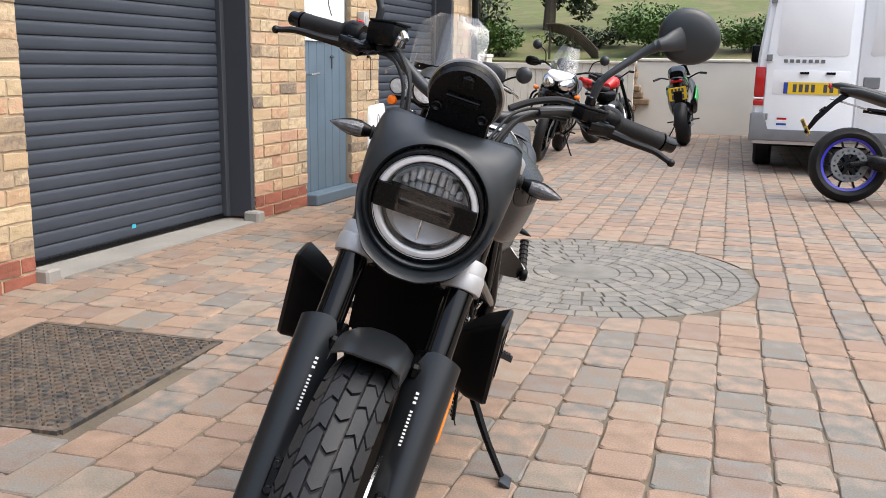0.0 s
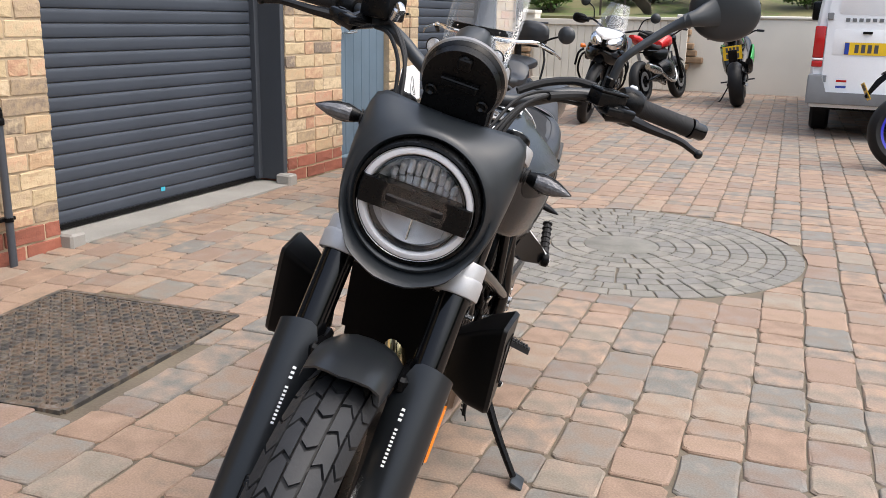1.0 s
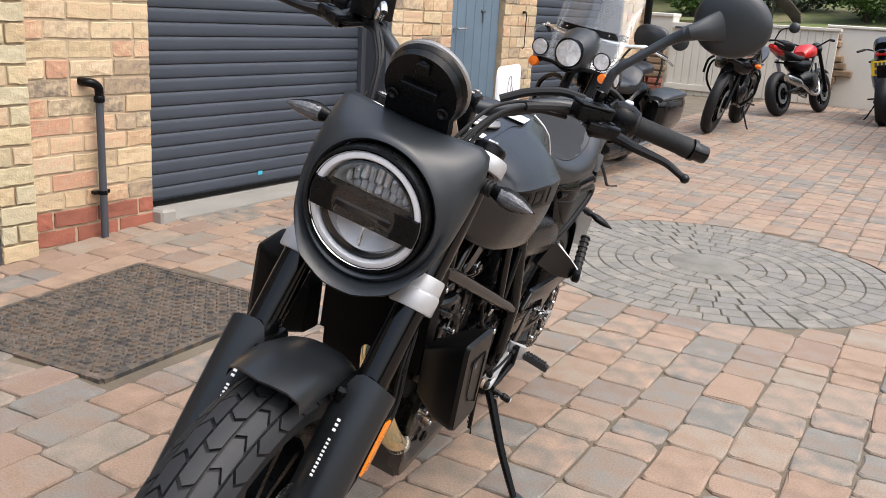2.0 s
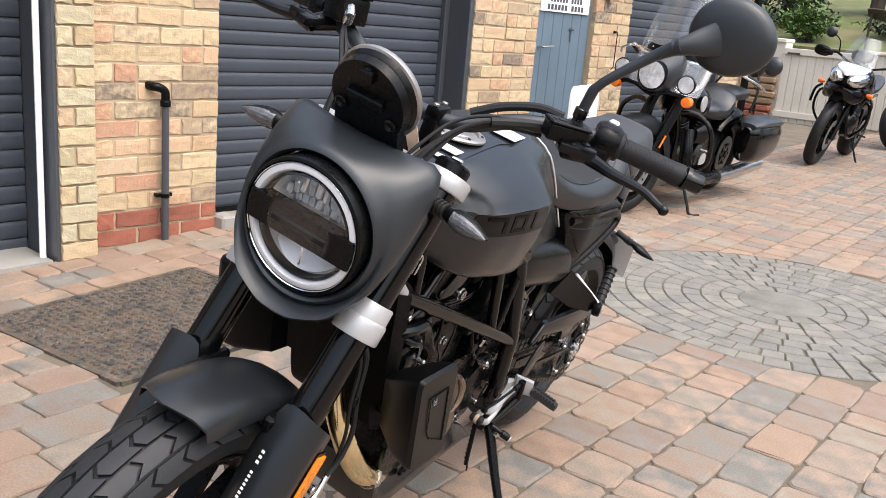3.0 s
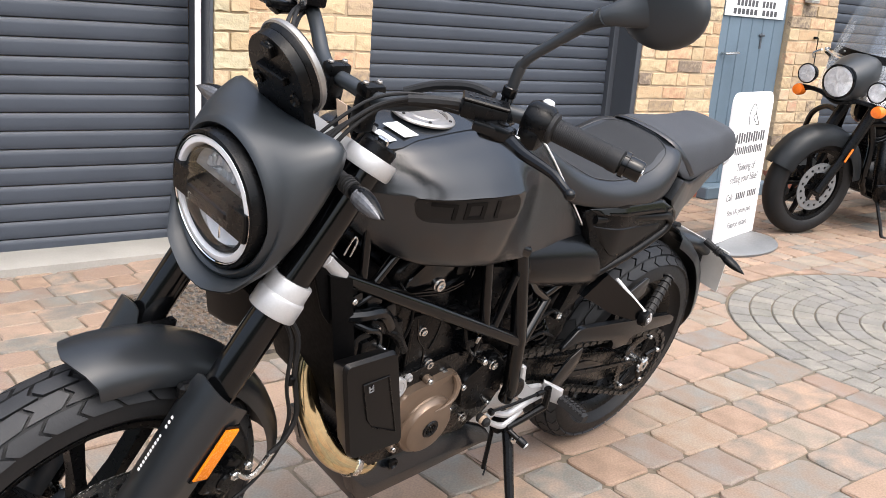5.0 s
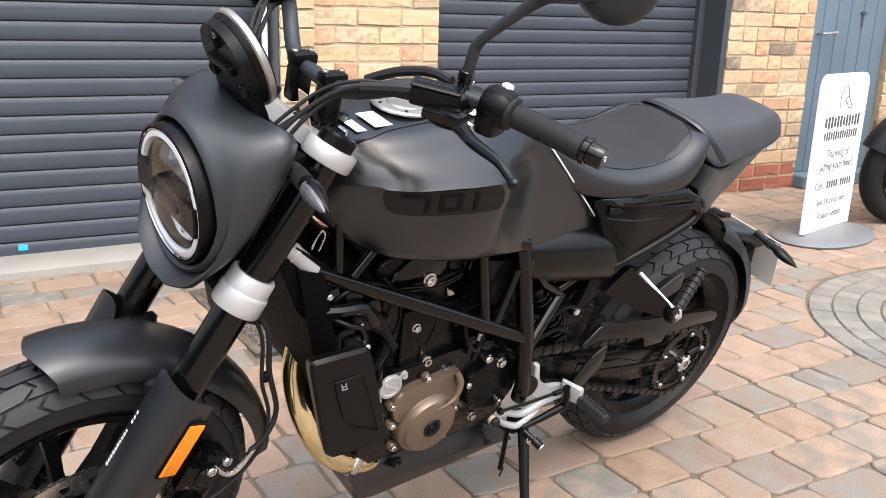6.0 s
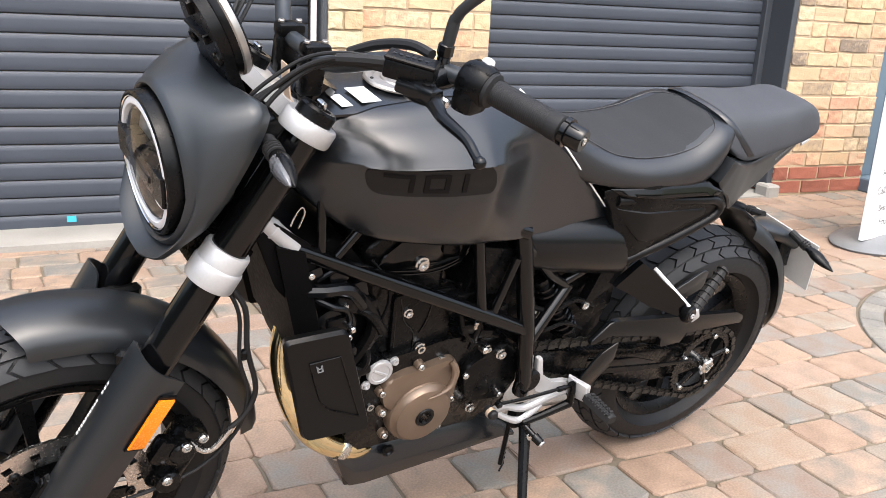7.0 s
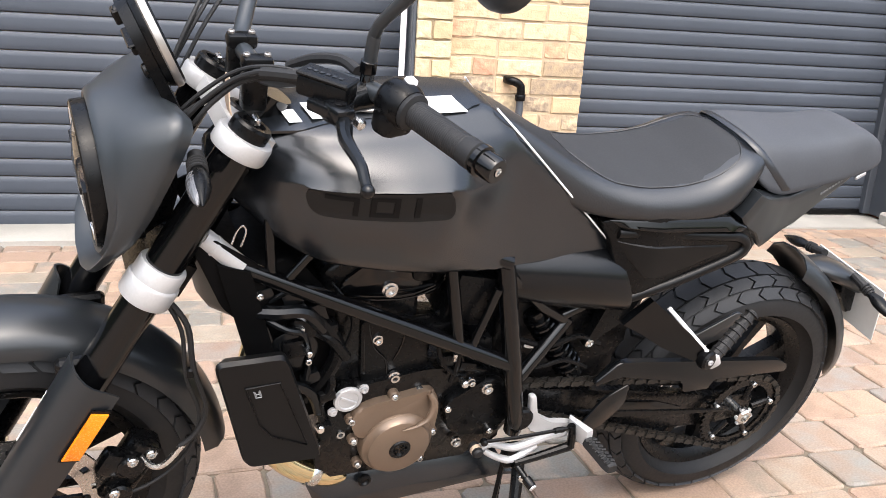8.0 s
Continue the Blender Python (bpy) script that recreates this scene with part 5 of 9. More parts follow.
# handlebar
bars = sub("handlebar")
half = [(1.132, 0, 1.078), (1.132, .05, 1.078), (1.118, .095, 1.088), (1.092, .155, 1.118), (1.062, .215, 1.133), (1.028, .28, 1.136), (.975, .425, 1.128)]
bm = B()
tube(bm, [(a, -b, c) for a, b, c in half[:0:-1]] + half, .0125, 14, 4)
turned("bar", bm, M["matt_black"], "", bars)
for sy in (1, -1):
    bm = B()
    box(bm, (1.135, .042 * sy, 1.05), (.036, .026, .06), .006, None, 2)
    box(bm, (1.133, .042 * sy, 1.088), (.044, .028, .022), .007, None, 2)
    turned("riser", bm, M["plastic"], "", bars)
    bm = B()
    bolt(bm, (1.148, .042 * sy, 1.099), .005, .004, (0, 0, 1))
    turned("bolt", bm, M["rim_grey"], "", bars)
    bm = B()
    bolt(bm, (1.119, .042 * sy, 1.099), .005, .004, (0, 0, 1))
    turned("bolt", bm, M["rim_grey"], "", bars)
    g0, g1 = V((1.016, .305 * sy, 1.135)), V((.982, .40 * sy, 1.128))
    gd = (g1 - g0).normalized()
    bm = B()
    n = 30
    prof = [(.0165, -.004), (.0235, -.003), (.0240, .002), (.0235, .006), (.0172, .009)]
    for i in range(n):
        prof += [(.0172, .009 + i * .0029), (.0176, .0102 + i * .0029), (.0176, .0112 + i * .0029)]
    prof += [(.0185, .1), (.0185, .112), (.016, .114)]
    lathe(bm, prof, g0 - gd * .008, gd, 20)
    turned("grip", bm, M["grip"], "ribbed black rubber grip", bars)
    bm = B()
    lathe(bm, [(.0165, -.004), (.0195, -.003), (.0195, .004), (.0160, .005), (.0160, .024), (.0145, .027), (.0065, .027), (.006, .024), (0, .024)], g1 + gd * .010, gd, 18)
    bend = turned("bar_end", bm, M["gloss"], "", bars)
    bm = B()
    lathe(bm, [(.0055, 0), (.0055, .004), (.003, .0045), (.0025, .002), (.0, .002)], g1 + gd * .034, gd, 10)
    turned("bolt", bm, M["steel"], "", bend)
    # switch block
    sw = g0 - gd * .028
    bm = B()
    tube(bm, [sw - gd * .02, sw - gd * .012, sw + gd * .012, sw + gd * .02], [.024, .029, .029, .025], 18)
    box(bm, sw + V((.006, 0, -.022)), (.046, .036, .036), .010, Matrix.Rotation(.3 * sy, 4, "Z"), 2)
    swi = turned("switch_block", bm, M["plastic"], "", bars)
    bm = B()
    box(bm, sw + V((-.010, 0, .028)), (.014, .016, .010), .003)
    turned("button", bm, M["white"] if sy > 0 else M["red"], "pale button" if sy > 0 else "red stop switch", swi)
    # perch, reservoir, lever
    pc0 = V((1.052, .238 * sy, 1.133))
    bm = B()
    tube(bm, [pc0 + V((-.008, -.006 * sy, -.004)), pc0 + V((.020, 0, -.008)), pc0 + V((.047, .012 * sy, -.016))], [.020, .018, .015], 14)
    tube(bm, [V((1.099, .244 * sy, 1.116)), V((1.102, .262 * sy, 1.120)), V((1.094, .290 * sy, 1.121))], [.016, .0155, .012], 14, 2)
    box(bm, V((1.103, .252 * sy, 1.122)), (.040, .044, .016), .004, Matrix.Rotation(.55 * sy, 4, "Z"), 2)
    box(bm, V((1.100, .274 * sy, 1.124)), (.026, .036, .020), .005, Matrix.Rotation(.2 * sy, 4, "Z"), 2)
    perch = turned("lever_perch", bm, M["moulding"], "", bars)
    bm = B()
    lathe(bm, [(.005, 0), (.005, .012), (.007, .013), (.007, .022), (.004, .024)], V((1.082, .268 * sy, 1.116)), (-.3, .9 * sy, -.1), 10)
    turned("adjuster", bm, M["steel"], "bright cable adjuster", perch)
    bm = B()
    rz = Matrix.Rotation(.75 * sy, 4, "Z") if sy > 0 else Matrix.Rotation(-.5, 4, "Z") @ Matrix.Rotation(.15, 4, "X")
    size = (.034, .068, .026) if sy > 0 else (.05, .07, .045)
    rc0 = V((1.104, .236, 1.138)) if sy > 0 else V((1.078, -.205, 1.16))
    box(bm, rc0, size, .005, rz, 2)
    box(bm, rc0 + V((0, 0, .015 if sy > 0 else .025)), (size[0] * 1.04, size[1] * 1.02, .006), .002, rz)
    res = turned("reservoir", bm, M["plastic"], "black fluid reservoir", bars)
    for i in range(6):
        bm = B()
        box(bm, rc0 + V((0, 0, .0185 if sy > 0 else .0285)) + rz.to_3x3() @ V((.002, (-.024 + i * .0085), 0)), (.005, .005, .0008), 0, rz)
        turned("lettering_bar", bm, M["satin"], "", res)
    bm = B()
    ball = V((1.116, .419 * sy, 1.102))
    pts = [V((1.096, .268 * sy, 1.118)), V((1.100, .296 * sy, 1.117)), V((1.109, .328 * sy, 1.115)), V((1.111, .379 * sy, 1.113)), V((1.114, .405 * sy, 1.106)), ball]
    tube(bm, pts, [.011, .0105, .0085, .0068, .006, .006], 10, 4)
    bmesh.ops.create_uvsphere(bm, u_segments=12, v_segments=8, radius=.0082, matrix=Matrix.Translation(ball))
    turned("lever", bm, M["moulding"], "black lever with a ball end", perch)
    bm = B()
    lathe(bm, [(.008, 0), (.008, .003), (.005, .004)], V((1.099, .272 * sy, 1.133)), (0, 0, 1), 12)
    turned("pivot_bolt", bm, M["dark"], "", perch)
    # mirror
    mir = sub("mirror")
    mb = V((1.052, .232 * sy, 1.145))
    bm = B()
    lathe(bm, [(.009, 0), (.009, .02), (.011, .022), (.011, .036), (.009, .038)], mb + V((0, 0, -.01)), (0, 0, 1), 8)
    turned("stem_nut", bm, M["gloss"], "", mir)
    bm = B()
    at = V((1.034, .327 * sy, 1.312))
    tube(bm, [mb, mb + V((.0, .004 * sy, .055)), mb + V((0, .008 * sy, .066)), mb + V((-.002, .02 * sy, .085)), at + V((0, -.03 * sy, -.027)), at], [.0085, .0085, .0075, .0075, .0085, .013], 12, 4)
    turned("stem", bm, M["matt_black"], "", mir)
    hc = V((.995, .378 * sy, 1.347))
    bm = B()
    mn = V((1, .05 * sy, -.05)).normalized()
    my = V((0, 1, 0)) - mn * mn.y
    my.normalize()
    mz = mn.cross(my)
    prof = [(.99, -.012), (1.02, -.008), (1.02, -.003), (.99, .003), (.92, .008), (.78, .0125), (.55, .016), (.3, .018), (.02, .0185)]
    rings = []
    for r, dd in prof:
        ring = []
        for j in range(36):
            a = 2 * math.pi * j / 36
            ring.append(hc + my * (math.cos(a) * .063 * r * (1 + .06 * math.cos(a) * sy)) + mz * (math.sin(a) * .056 * r) + mn * dd)
        rings.append(ring)
    ring_loft(bm, rings, True, True)
    turned("mirror_shell", bm, M["matt_black"], "matt black rounded mirror shell", mir)
    bm = B()
    nd = (hc - at)
    nd = (nd - mn * nd.dot(mn)).normalized()
    ns = mn.cross(nd)
    rings = []
    for q, w, h, dp_ in ((-.012, .012, .011, .0), (.01, .015, .012, .002), (.03, .022, .012, .006), (.055, .028, .008, .010), (.078, .030, .003, .0145)):
        c = at + nd * q + mn * (hc - at).dot(mn) * min(1, max(0, q / .05)) + mn * dp_
        rings.append([c + ns * (math.cos(a) * w) + mn * (math.sin(a) * h) for a in [2 * math.pi * j / 16 for j in range(16)]])
    ring_loft(bm, rings)
    turned("neck", bm, M["matt_black"], "", mir, 60)
    bm = B()
    ring_loft(bm, [[hc + my * (math.cos(2 * math.pi * j / 36) * .059) + mz * (math.sin(2 * math.pi * j / 36) * .052) + mn * q for j in range(36)] for q in (-.013, -.0165)])
    turned("mirror_glass", bm, M["chrome"], "mirror glass", mir)

# cables from the bars to the head
for pts, r in (([(1.10, .205, 1.128), (1.128, .170, 1.127), (1.153, .138, 1.117), (1.180, .105, 1.092), (1.212, .085, 1.055), (1.235, .075, 1.022)], .0036),
               ([(1.085, .200, 1.121), (1.118, .165, 1.119), (1.146, .133, 1.110), (1.175, .104, 1.086), (1.206, .090, 1.050), (1.226, .083, 1.018)], .0036),
               ([(1.08, .195, 1.112), (1.112, .158, 1.111), (1.143, .126, 1.103), (1.175, .097, 1.083), (1.21, .078, 1.050), (1.24, .066, 1.022)], .0042),
               ([(1.08, .190, 1.118), (1.110, .148, 1.121), (1.147, .117, 1.115), (1.178, .088, 1.094), (1.216, .070, 1.056), (1.242, .058, 1.022)], .003),
               ([(1.085, .215, 1.131), (1.112, .188, 1.130), (1.140, .155, 1.121), (1.154, .138, 1.115)], .0078),
               ([(1.055, .21, 1.148), (1.062, .17, 1.146), (1.080, .12, 1.127), (1.10, .08, 1.10)], .0075),
               ([(1.08, -.20, 1.13), (1.13, -.165, 1.14), (1.175, -.12, 1.10), (1.215, -.105, 1.03)], .0036),
               ([(1.09, -.19, 1.145), (1.15, -.155, 1.135), (1.19, -.115, 1.09), (1.225, -.095, 1.02)], .0036),
               ([(1.075, -.21, 1.12), (1.12, -.17, 1.12), (1.165, -.13, 1.08), (1.205, -.11, 1.01)], .0036)):
    bm = B()
    tube(bm, pts, r, 8, 6)
    turned("cable", bm, M["grip"], "thin black control cable")
bm = B()
lathe(bm, [(.008, 0), (.009, .004), (.009, .02), (.006, .024)], (1.118, -.172, 1.148), (.4, .3, 1), 12)
tube(bm, [(1.118, -.172, 1.16), (1.13, -.165, 1.175), (1.142, -.155, 1.165)], .007, 8, 3)
turned("hose_union", bm, M["steel"], "bright steel hose union")
# key tag
bm = B()
ring_loft(bm, [[V((1.165 + .0 * t, .02 + .012 * k, 1.06 - .055 * t)) + V((.004 * math.sin(t * 3), .035 * t, 0)) + V((q, 0, 0)) for k, q in ((-1, 0), (1, 0), (1, .002), (-1, .002))] for t in (0, .3, .6, 1)])
turned("key_tag", bm, M["tan"], "tan fabric key tag")
bm = B()
lathe(bm, [(.022, -.02), (.022, .002), (.018, .006), (.01, .006), (.009, .002), (0, .002)], FT + top_n * -.02 - FD * .012, -FD, 20)
turned("ignition_lock", bm, M["plastic"])


# ---- tank, seat and tail ----
def curve_of(tab):
    """A smooth function through rows of x and one value."""
    xs = np.linspace(tab[0][0], tab[-1][0], 160)
    v = np.interp(xs, [t[0] for t in tab], [t[1] for t in tab])
    for _ in range(14):
        v[1:-1] = (v[:-2] + 2 * v[1:-1] + v[2:]) / 4
    return lambda x: float(np.interp(x, xs, v))


def ease(t):
    t = min(max(t, 0), 1)
    return t * t * (3 - 2 * t)


top_z = curve_of([(.48, 1.03), (.76, 1.03), (.84, 1.026), (.95, 1.016), (1.05, 1.006), (1.12, .996), (1.16, .98), (1.19, .955)])
edge_y = curve_of([(.48, .062), (.74, .064), (.80, .078), (.88, .098), (1.0, .106), (1.05, .098), (1.08, .085), (1.11, .062), (1.14, .04), (1.19, .015)])
ridge_y = curve_of([(.48, .118), (.60, .128), (.70, .146), (.78, .170), (.86, .188), (.93, .188), (1.0, .177), (1.04, .166), (1.065, .152), (1.09, .130), (1.115, .103), (1.14, .072), (1.165, .045), (1.19, .025)])
ridge_z = curve_of([(.48, .90), (.70, .935), (.86, .953), (.96, .952), (1.06, .946), (1.12, .938), (1.19, .925)])
foot_z = curve_of([(.48, .772), (.56, .770), (.64, .770), (.73, .772), (.83, .785), (.92, .797), (1.03, .812), (1.09, .832), (1.13, .858), (1.19, .905)])


def rear_line(x):
    """Height of the raked rear edge of the tank panels."""
    return .785 + (x - .490) * .915


def tank_section(x):
    """Half a section: flat top, sloping upper panel, a crease over the badge, a flank that tucks in."""
    zt, ye, yr, zr, zf = top_z(x), edge_y(x), ridge_y(x), ridge_z(x), foot_z(x)
    badge = ease((x - .815) / .05) * ease((1.165 - x) / .12)     # how sharp the crease is
    knee = ease((.87 - x) / .16)
    s = .004 + .018 * ease((.86 - x) / .05) + .010 * ease((x - 1.09) / .08)
    ze = zt - .010
    up = V((yr - ye, zr - ze))
    ln = max(up.length, .001)
    d = up / ln
    pts = [(0, zt), (ye * .6, zt - .001), (ye * .93, zt - .004), (ye, ze)]
    for q in (.2, .42, .64, .82):
        bow = .0065 * math.sin(math.pi * q) * (1 - .5 * knee)
        pts.append((ye + up.x * q + bow * -d.y, ze + up.y * q + bow * d.x))
    pts += [(yr - d.x * s, zr - d.y * s), (yr - .002 * badge * 0, zr - s * .12)]
    drop = .0042 * ease((x - .846) / .02) * ease((1.100 - x) / .03)
    pts += [(yr - drop + .002 * (1 - badge), zr - s * .55 - .0015), (yr - drop + .0015, zr - .022), (yr - drop + .001, zr - .036)]
    h = zr - .047 - zf
    pts += [(yr - .0008, zr - .047)]
    for q, k in ((.25, .003), (.5, .008), (.75, .015), (.92, .022), (.98, .028), (1.0, .037)):
        pts.append((yr - k * yr / .19 * (1.0 - .35 * knee), zr - .047 - h * q))
    yf = pts[-1][0]
    turn = lambda y, z: y + knee * (ye + (yf - ye) * (min(max((ze - z) / (ze - zf), 0), 1)) ** .32 - y)
    pts = pts[:4] + [(turn(y, z), z) for y, z in pts[4:]]
    return pts + [(yr * .5, zf - .001), (0, zf - .001)]


bm = B()
rings = []
stations = [1.189, 1.184, 1.178, 1.17, 1.16, 1.15, 1.138] + list(np.linspace(1.125, .84, 30)) + list(np.linspace(.83, .488, 26))
for x in stations:
    zl = rear_line(x) if x < .757 else 9.0
    pts = [(y, min(z, zl)) for y, z in tank_section(x)]
    rings.append([V((x, y, z)) for y, z in pts] + [V((x, -y, z)) for y, z in pts[-2:0:-1]])
ring_loft(bm, rings)
tank = fixed("tank", bm, M["tank"], "satin black faceted fuel tank", None, 75)


def flank(x, z, out, sy):
    """A point on the tank's side at a height, a little proud of it."""
    side = sorted((b, a) for a, b in tank_section(x)[9:20])
    return V((x, sy * (float(np.interp(z, [b for b, a in side], [a for b, a in side])) + out), z))


for sy in (1, -1):
    # pale edge line along the rear of the tank panel
    bm = B()
    pts = []
    for x in np.linspace(.755, .491, 14):
        zl = rear_line(x)
        side = sorted((b, a) for a, b in tank_section(x)[2:20])
        y = float(np.interp(zl, [b for b, a in side], [a for b, a in side]))
        pts.append((x - .001, sy * (y + .0012), zl + .0012))
    tube(bm, pts, .0018, 6)
    fixed("edge_line", bm, M["label"], "thin pale edge line", tank)
    # dark badge panel let into the flank under the crease, with block shapes
    zc = .9275
    ol = rounded([(1.076, .9435), (.862, .9505), (.852, .905), (1.066, .905)], .019, 6)
    ol = [(p[0] + (q[0] - p[0]) * t / 8, p[1] + (q[1] - p[1]) * t / 8) for p, q in zip(ol, ol[1:] + ol[:1]) for t in range(8 if abs(p[0] - q[0]) > .1 else 1)]
    bm = B()
    inner = [(.97 + (x - .97) * q, zc + (z - zc) * q) for q in (1, .75, .5, .25) for x, z in ol]
    n = len(ol)
    vs = [bm.verts.new(flank(x, z, .0010, sy)) for x, z in inner]
    for r in range(3):
        for i in range(n):
            q = (i + 1) % n
            bm.faces.new((vs[r * n + i], vs[r * n + q], vs[(r + 1) * n + q], vs[(r + 1) * n + i]))
    bm.faces.new(vs[3 * n:])
    badge = fixed("badge", bm, M["badge"], "dark badge panel with dull block figures", tank)
    for x0, x1, z0, z1 in ((1.050, 1.003, .940, .934), (1.011, 1.003, .934, .911), (.987, .978, .941, .911), (.953, .944, .942, .911), (.978, .953, .942, .936), (.978, .953, .917, .911), (.921, .912, .943, .911)):
        bm = B()
        box(bm, ((x0 + x1) / 2, .1, (z0 + z1) / 2), (abs(x0 - x1), .002, abs(z0 - z1)))
        bmesh.ops.subdivide_edges(bm, edges=[e for e in bm.edges if e.calc_length() > .012], cuts=5, use_grid_fill=True)
        for v in bm.verts:
            v.co.y = flank(v.co.x, v.co.z, .0012 if v.co.y < .1 else .0021, sy).y
        fixed("figure_bar", bm, M["figure"], "", badge)

# cover along the top of the tank, with its notched rear corners
bm = B()
cover_half = [(1.168, .045), (1.12, .070), (1.07, .082), (1.03, .070), (.96, .067), (.90, .066), (.86, .082), (.822, .066), (.805, .066), (.79, .05), (.775, .05)]
cover_line = cover_half + [(x, -y) for x, y in cover_half[::-1]]
prism(bm, rounded(cover_line, .012, 3), 0, .0042, .0015)
bmesh.ops.rotate(bm, matrix=Matrix.Rotation(math.pi / 2, 3, "X"), verts=bm.verts[:])
bmesh.ops.triangulate(bm, faces=bm.faces[:])
bmesh.ops.subdivide_edges(bm, edges=[e for e in bm.edges if e.calc_length() > .04], cuts=3, use_grid_fill=True)
for v in bm.verts:
    v.co = V((v.co.x, v.co.y, top_z(v.co.x) - .001 - .007 * (abs(v.co.y) / .1) ** 2 + v.co.z))
tc = fixed("tank_centre_cover", bm, M["tank"], "satin black cover on top of the tank", tank, 30)
CAPX = .955
bm = B()
lathe(bm, [(.057, 0), (.057, .003), (.054, .006), (.043, .007), (.041, .003)], (CAPX, 0, top_z(CAPX) + .003), (0, 0, 1), 40, False)
cap = fixed("filler_cap", bm, M["rim_grey"], "round metal filler cap", tank)
bm = B()
lathe(bm, [(.041, .003), (.038, .0045), (.030, .004), (.028, .006), (.0, .007)], (CAPX, 0, top_z(CAPX) + .003), (0, 0, 1), 36)
fixed("cap_centre", bm, M["rim_grey"], "", cap)
for q in range(6):
    bm = B()
    bolt(bm, (CAPX + .0485 * math.cos(q * math.pi / 3), .0485 * math.sin(q * math.pi / 3), top_z(CAPX) + .0092), .003, .002, (0, 0, 1))
    fixed("cap_screw", bm, M["dark"], "", cap)
for cx, cy, w, h in ((1.075, 0.041, .020, .040), (1.034, 0.033, .036, .052), (.842, .048, .062, .055)):
    bm = B()
    box(bm, (cx, cy, top_z(cx) + .0046 - .007 * (cy / .1) ** 2), (w, h, .0010), 0, Matrix.Rotation(.12, 4, "Z") @ Matrix.Rotation(-.05, 4, "X"))
    fixed("sticker", bm, M["label"], "white paper sticker", tank)


def seat_top(x, tab=((.2, .958), (.215, .961), (.24, .957), (.27, .941), (.32, .918), (.38, .906), (.45, .903), (.52, .911), (.58, .933), (.64, .965), (.70, .998), (.755, 1.024))):
    return float(np.interp(x, [t[0] for t in tab], [t[1] for t in tab]))


def pad_loft(tab, prof, name, material, label, sh=60, n=44):
    """Rings from rows of x, top z, half width, bottom z, with a given cross profile (share of width, share of height)."""
    bm = B()
    xs = np.linspace(tab[0][0], tab[-1][0], n)
    back = 1 if tab[0][0] < tab[-1][0] else -1
    cols = [np.interp(xs, [r[0] for r in tab][::back], [r[k] for r in tab][::back]) for k in range(1, 4)]
    for c in cols:
        for _ in range(3):
            c[1:-1] = (c[:-2] + 2 * c[1:-1] + c[2:]) / 4
    rings = []
    for i, x in enumerate(xs):
        zt, w, zb = [c[i] for c in cols]
        pr = [(u * w, zb + (zt - zb) * v) for u, v in prof]
        rings.append([V((x, y, z)) for y, z in pr] + [V((x, -y, z)) for y, z in pr[-2:0:-1]])
    ring_loft(bm, rings)
    return fixed(name, bm, material, label, None, sh)


SEAT_PROF = [(0, 1.0), (.4, .995), (.66, .97), (.78, .93), (.88, .82), (.955, .64), (.99, .42), (1.0, .22), (.985, .06), (.94, 0), (0, 0)]
seat = pad_loft([(.757, 1.026, .060, .992), (.70, .998, .078, .945), (.64, .965, .095, .893), (.58, .933, .111, .858), (.52, .911, .128, .850), (.45, .903, .144, .848), (.38, .906, .149, .848), (.32, .918, .150, .849), (.28, .938, .147, .856), (.245, .956, .138, .880), (.222, .962, .126, .905), (.205, .955, .112, .925)], SEAT_PROF, "seat", M["vinyl"], "black seat with a suede-like centre panel")
PANEL_W = [(.226, .045), (.238, .082), (.26, .100), (.30, .110), (.38, .112), (.46, .108), (.51, .100), (.545, .085), (.568, .058), (.578, .02)]
bm = B()
rows = []
for x in np.linspace(.577, .227, 40):
    w = float(np.interp(x, [q[0] for q in PANEL_W], [q[1] for q in PANEL_W]))
    hw = float(np.interp(x, [.205, .245, .28, .32, .45, .52, .58, .64], [.112, .138, .147, .150, .144, .128, .111, .095]))
    zt, zb = seat_top(x), float(np.interp(x, [.222, .245, .28, .32, .52, .58, .64], [.905, .88, .856, .849, .850, .858, .893]))
    row = []
    for s in np.linspace(-1, 1, 11):
        y = w * s
        f = float(np.interp(abs(y) / hw, [p[0] for p in SEAT_PROF[:8]], [p[1] for p in SEAT_PROF[:8]]))
        row.append(V((x, y, zb + (zt - zb) * f + .0030 * (1 - abs(s) ** 8))))
    rows.append(row)
for _ in range(2):
    rows = [rows[0]] + [[(a + b * 2 + c) / 4 for a, b, c in zip(rows[i - 1], rows[i], rows[i + 1])] for i in range(1, len(rows) - 1)] + [rows[-1]]
ring_loft(bm, rows, False, False, False)
fixed("seat_panel", bm, M["seat_panel"], "dull suede-like seat panel", seat, 60)
bm = B()
tube(bm, [p + V((0, 0, .0012)) for p in [r[-1] for r in rows] + [r[0] for r in rows[::-1]] + [rows[0][-1]]], .0016, 6)
fixed("piping", bm, M["piping"], "thin raised piping", seat)

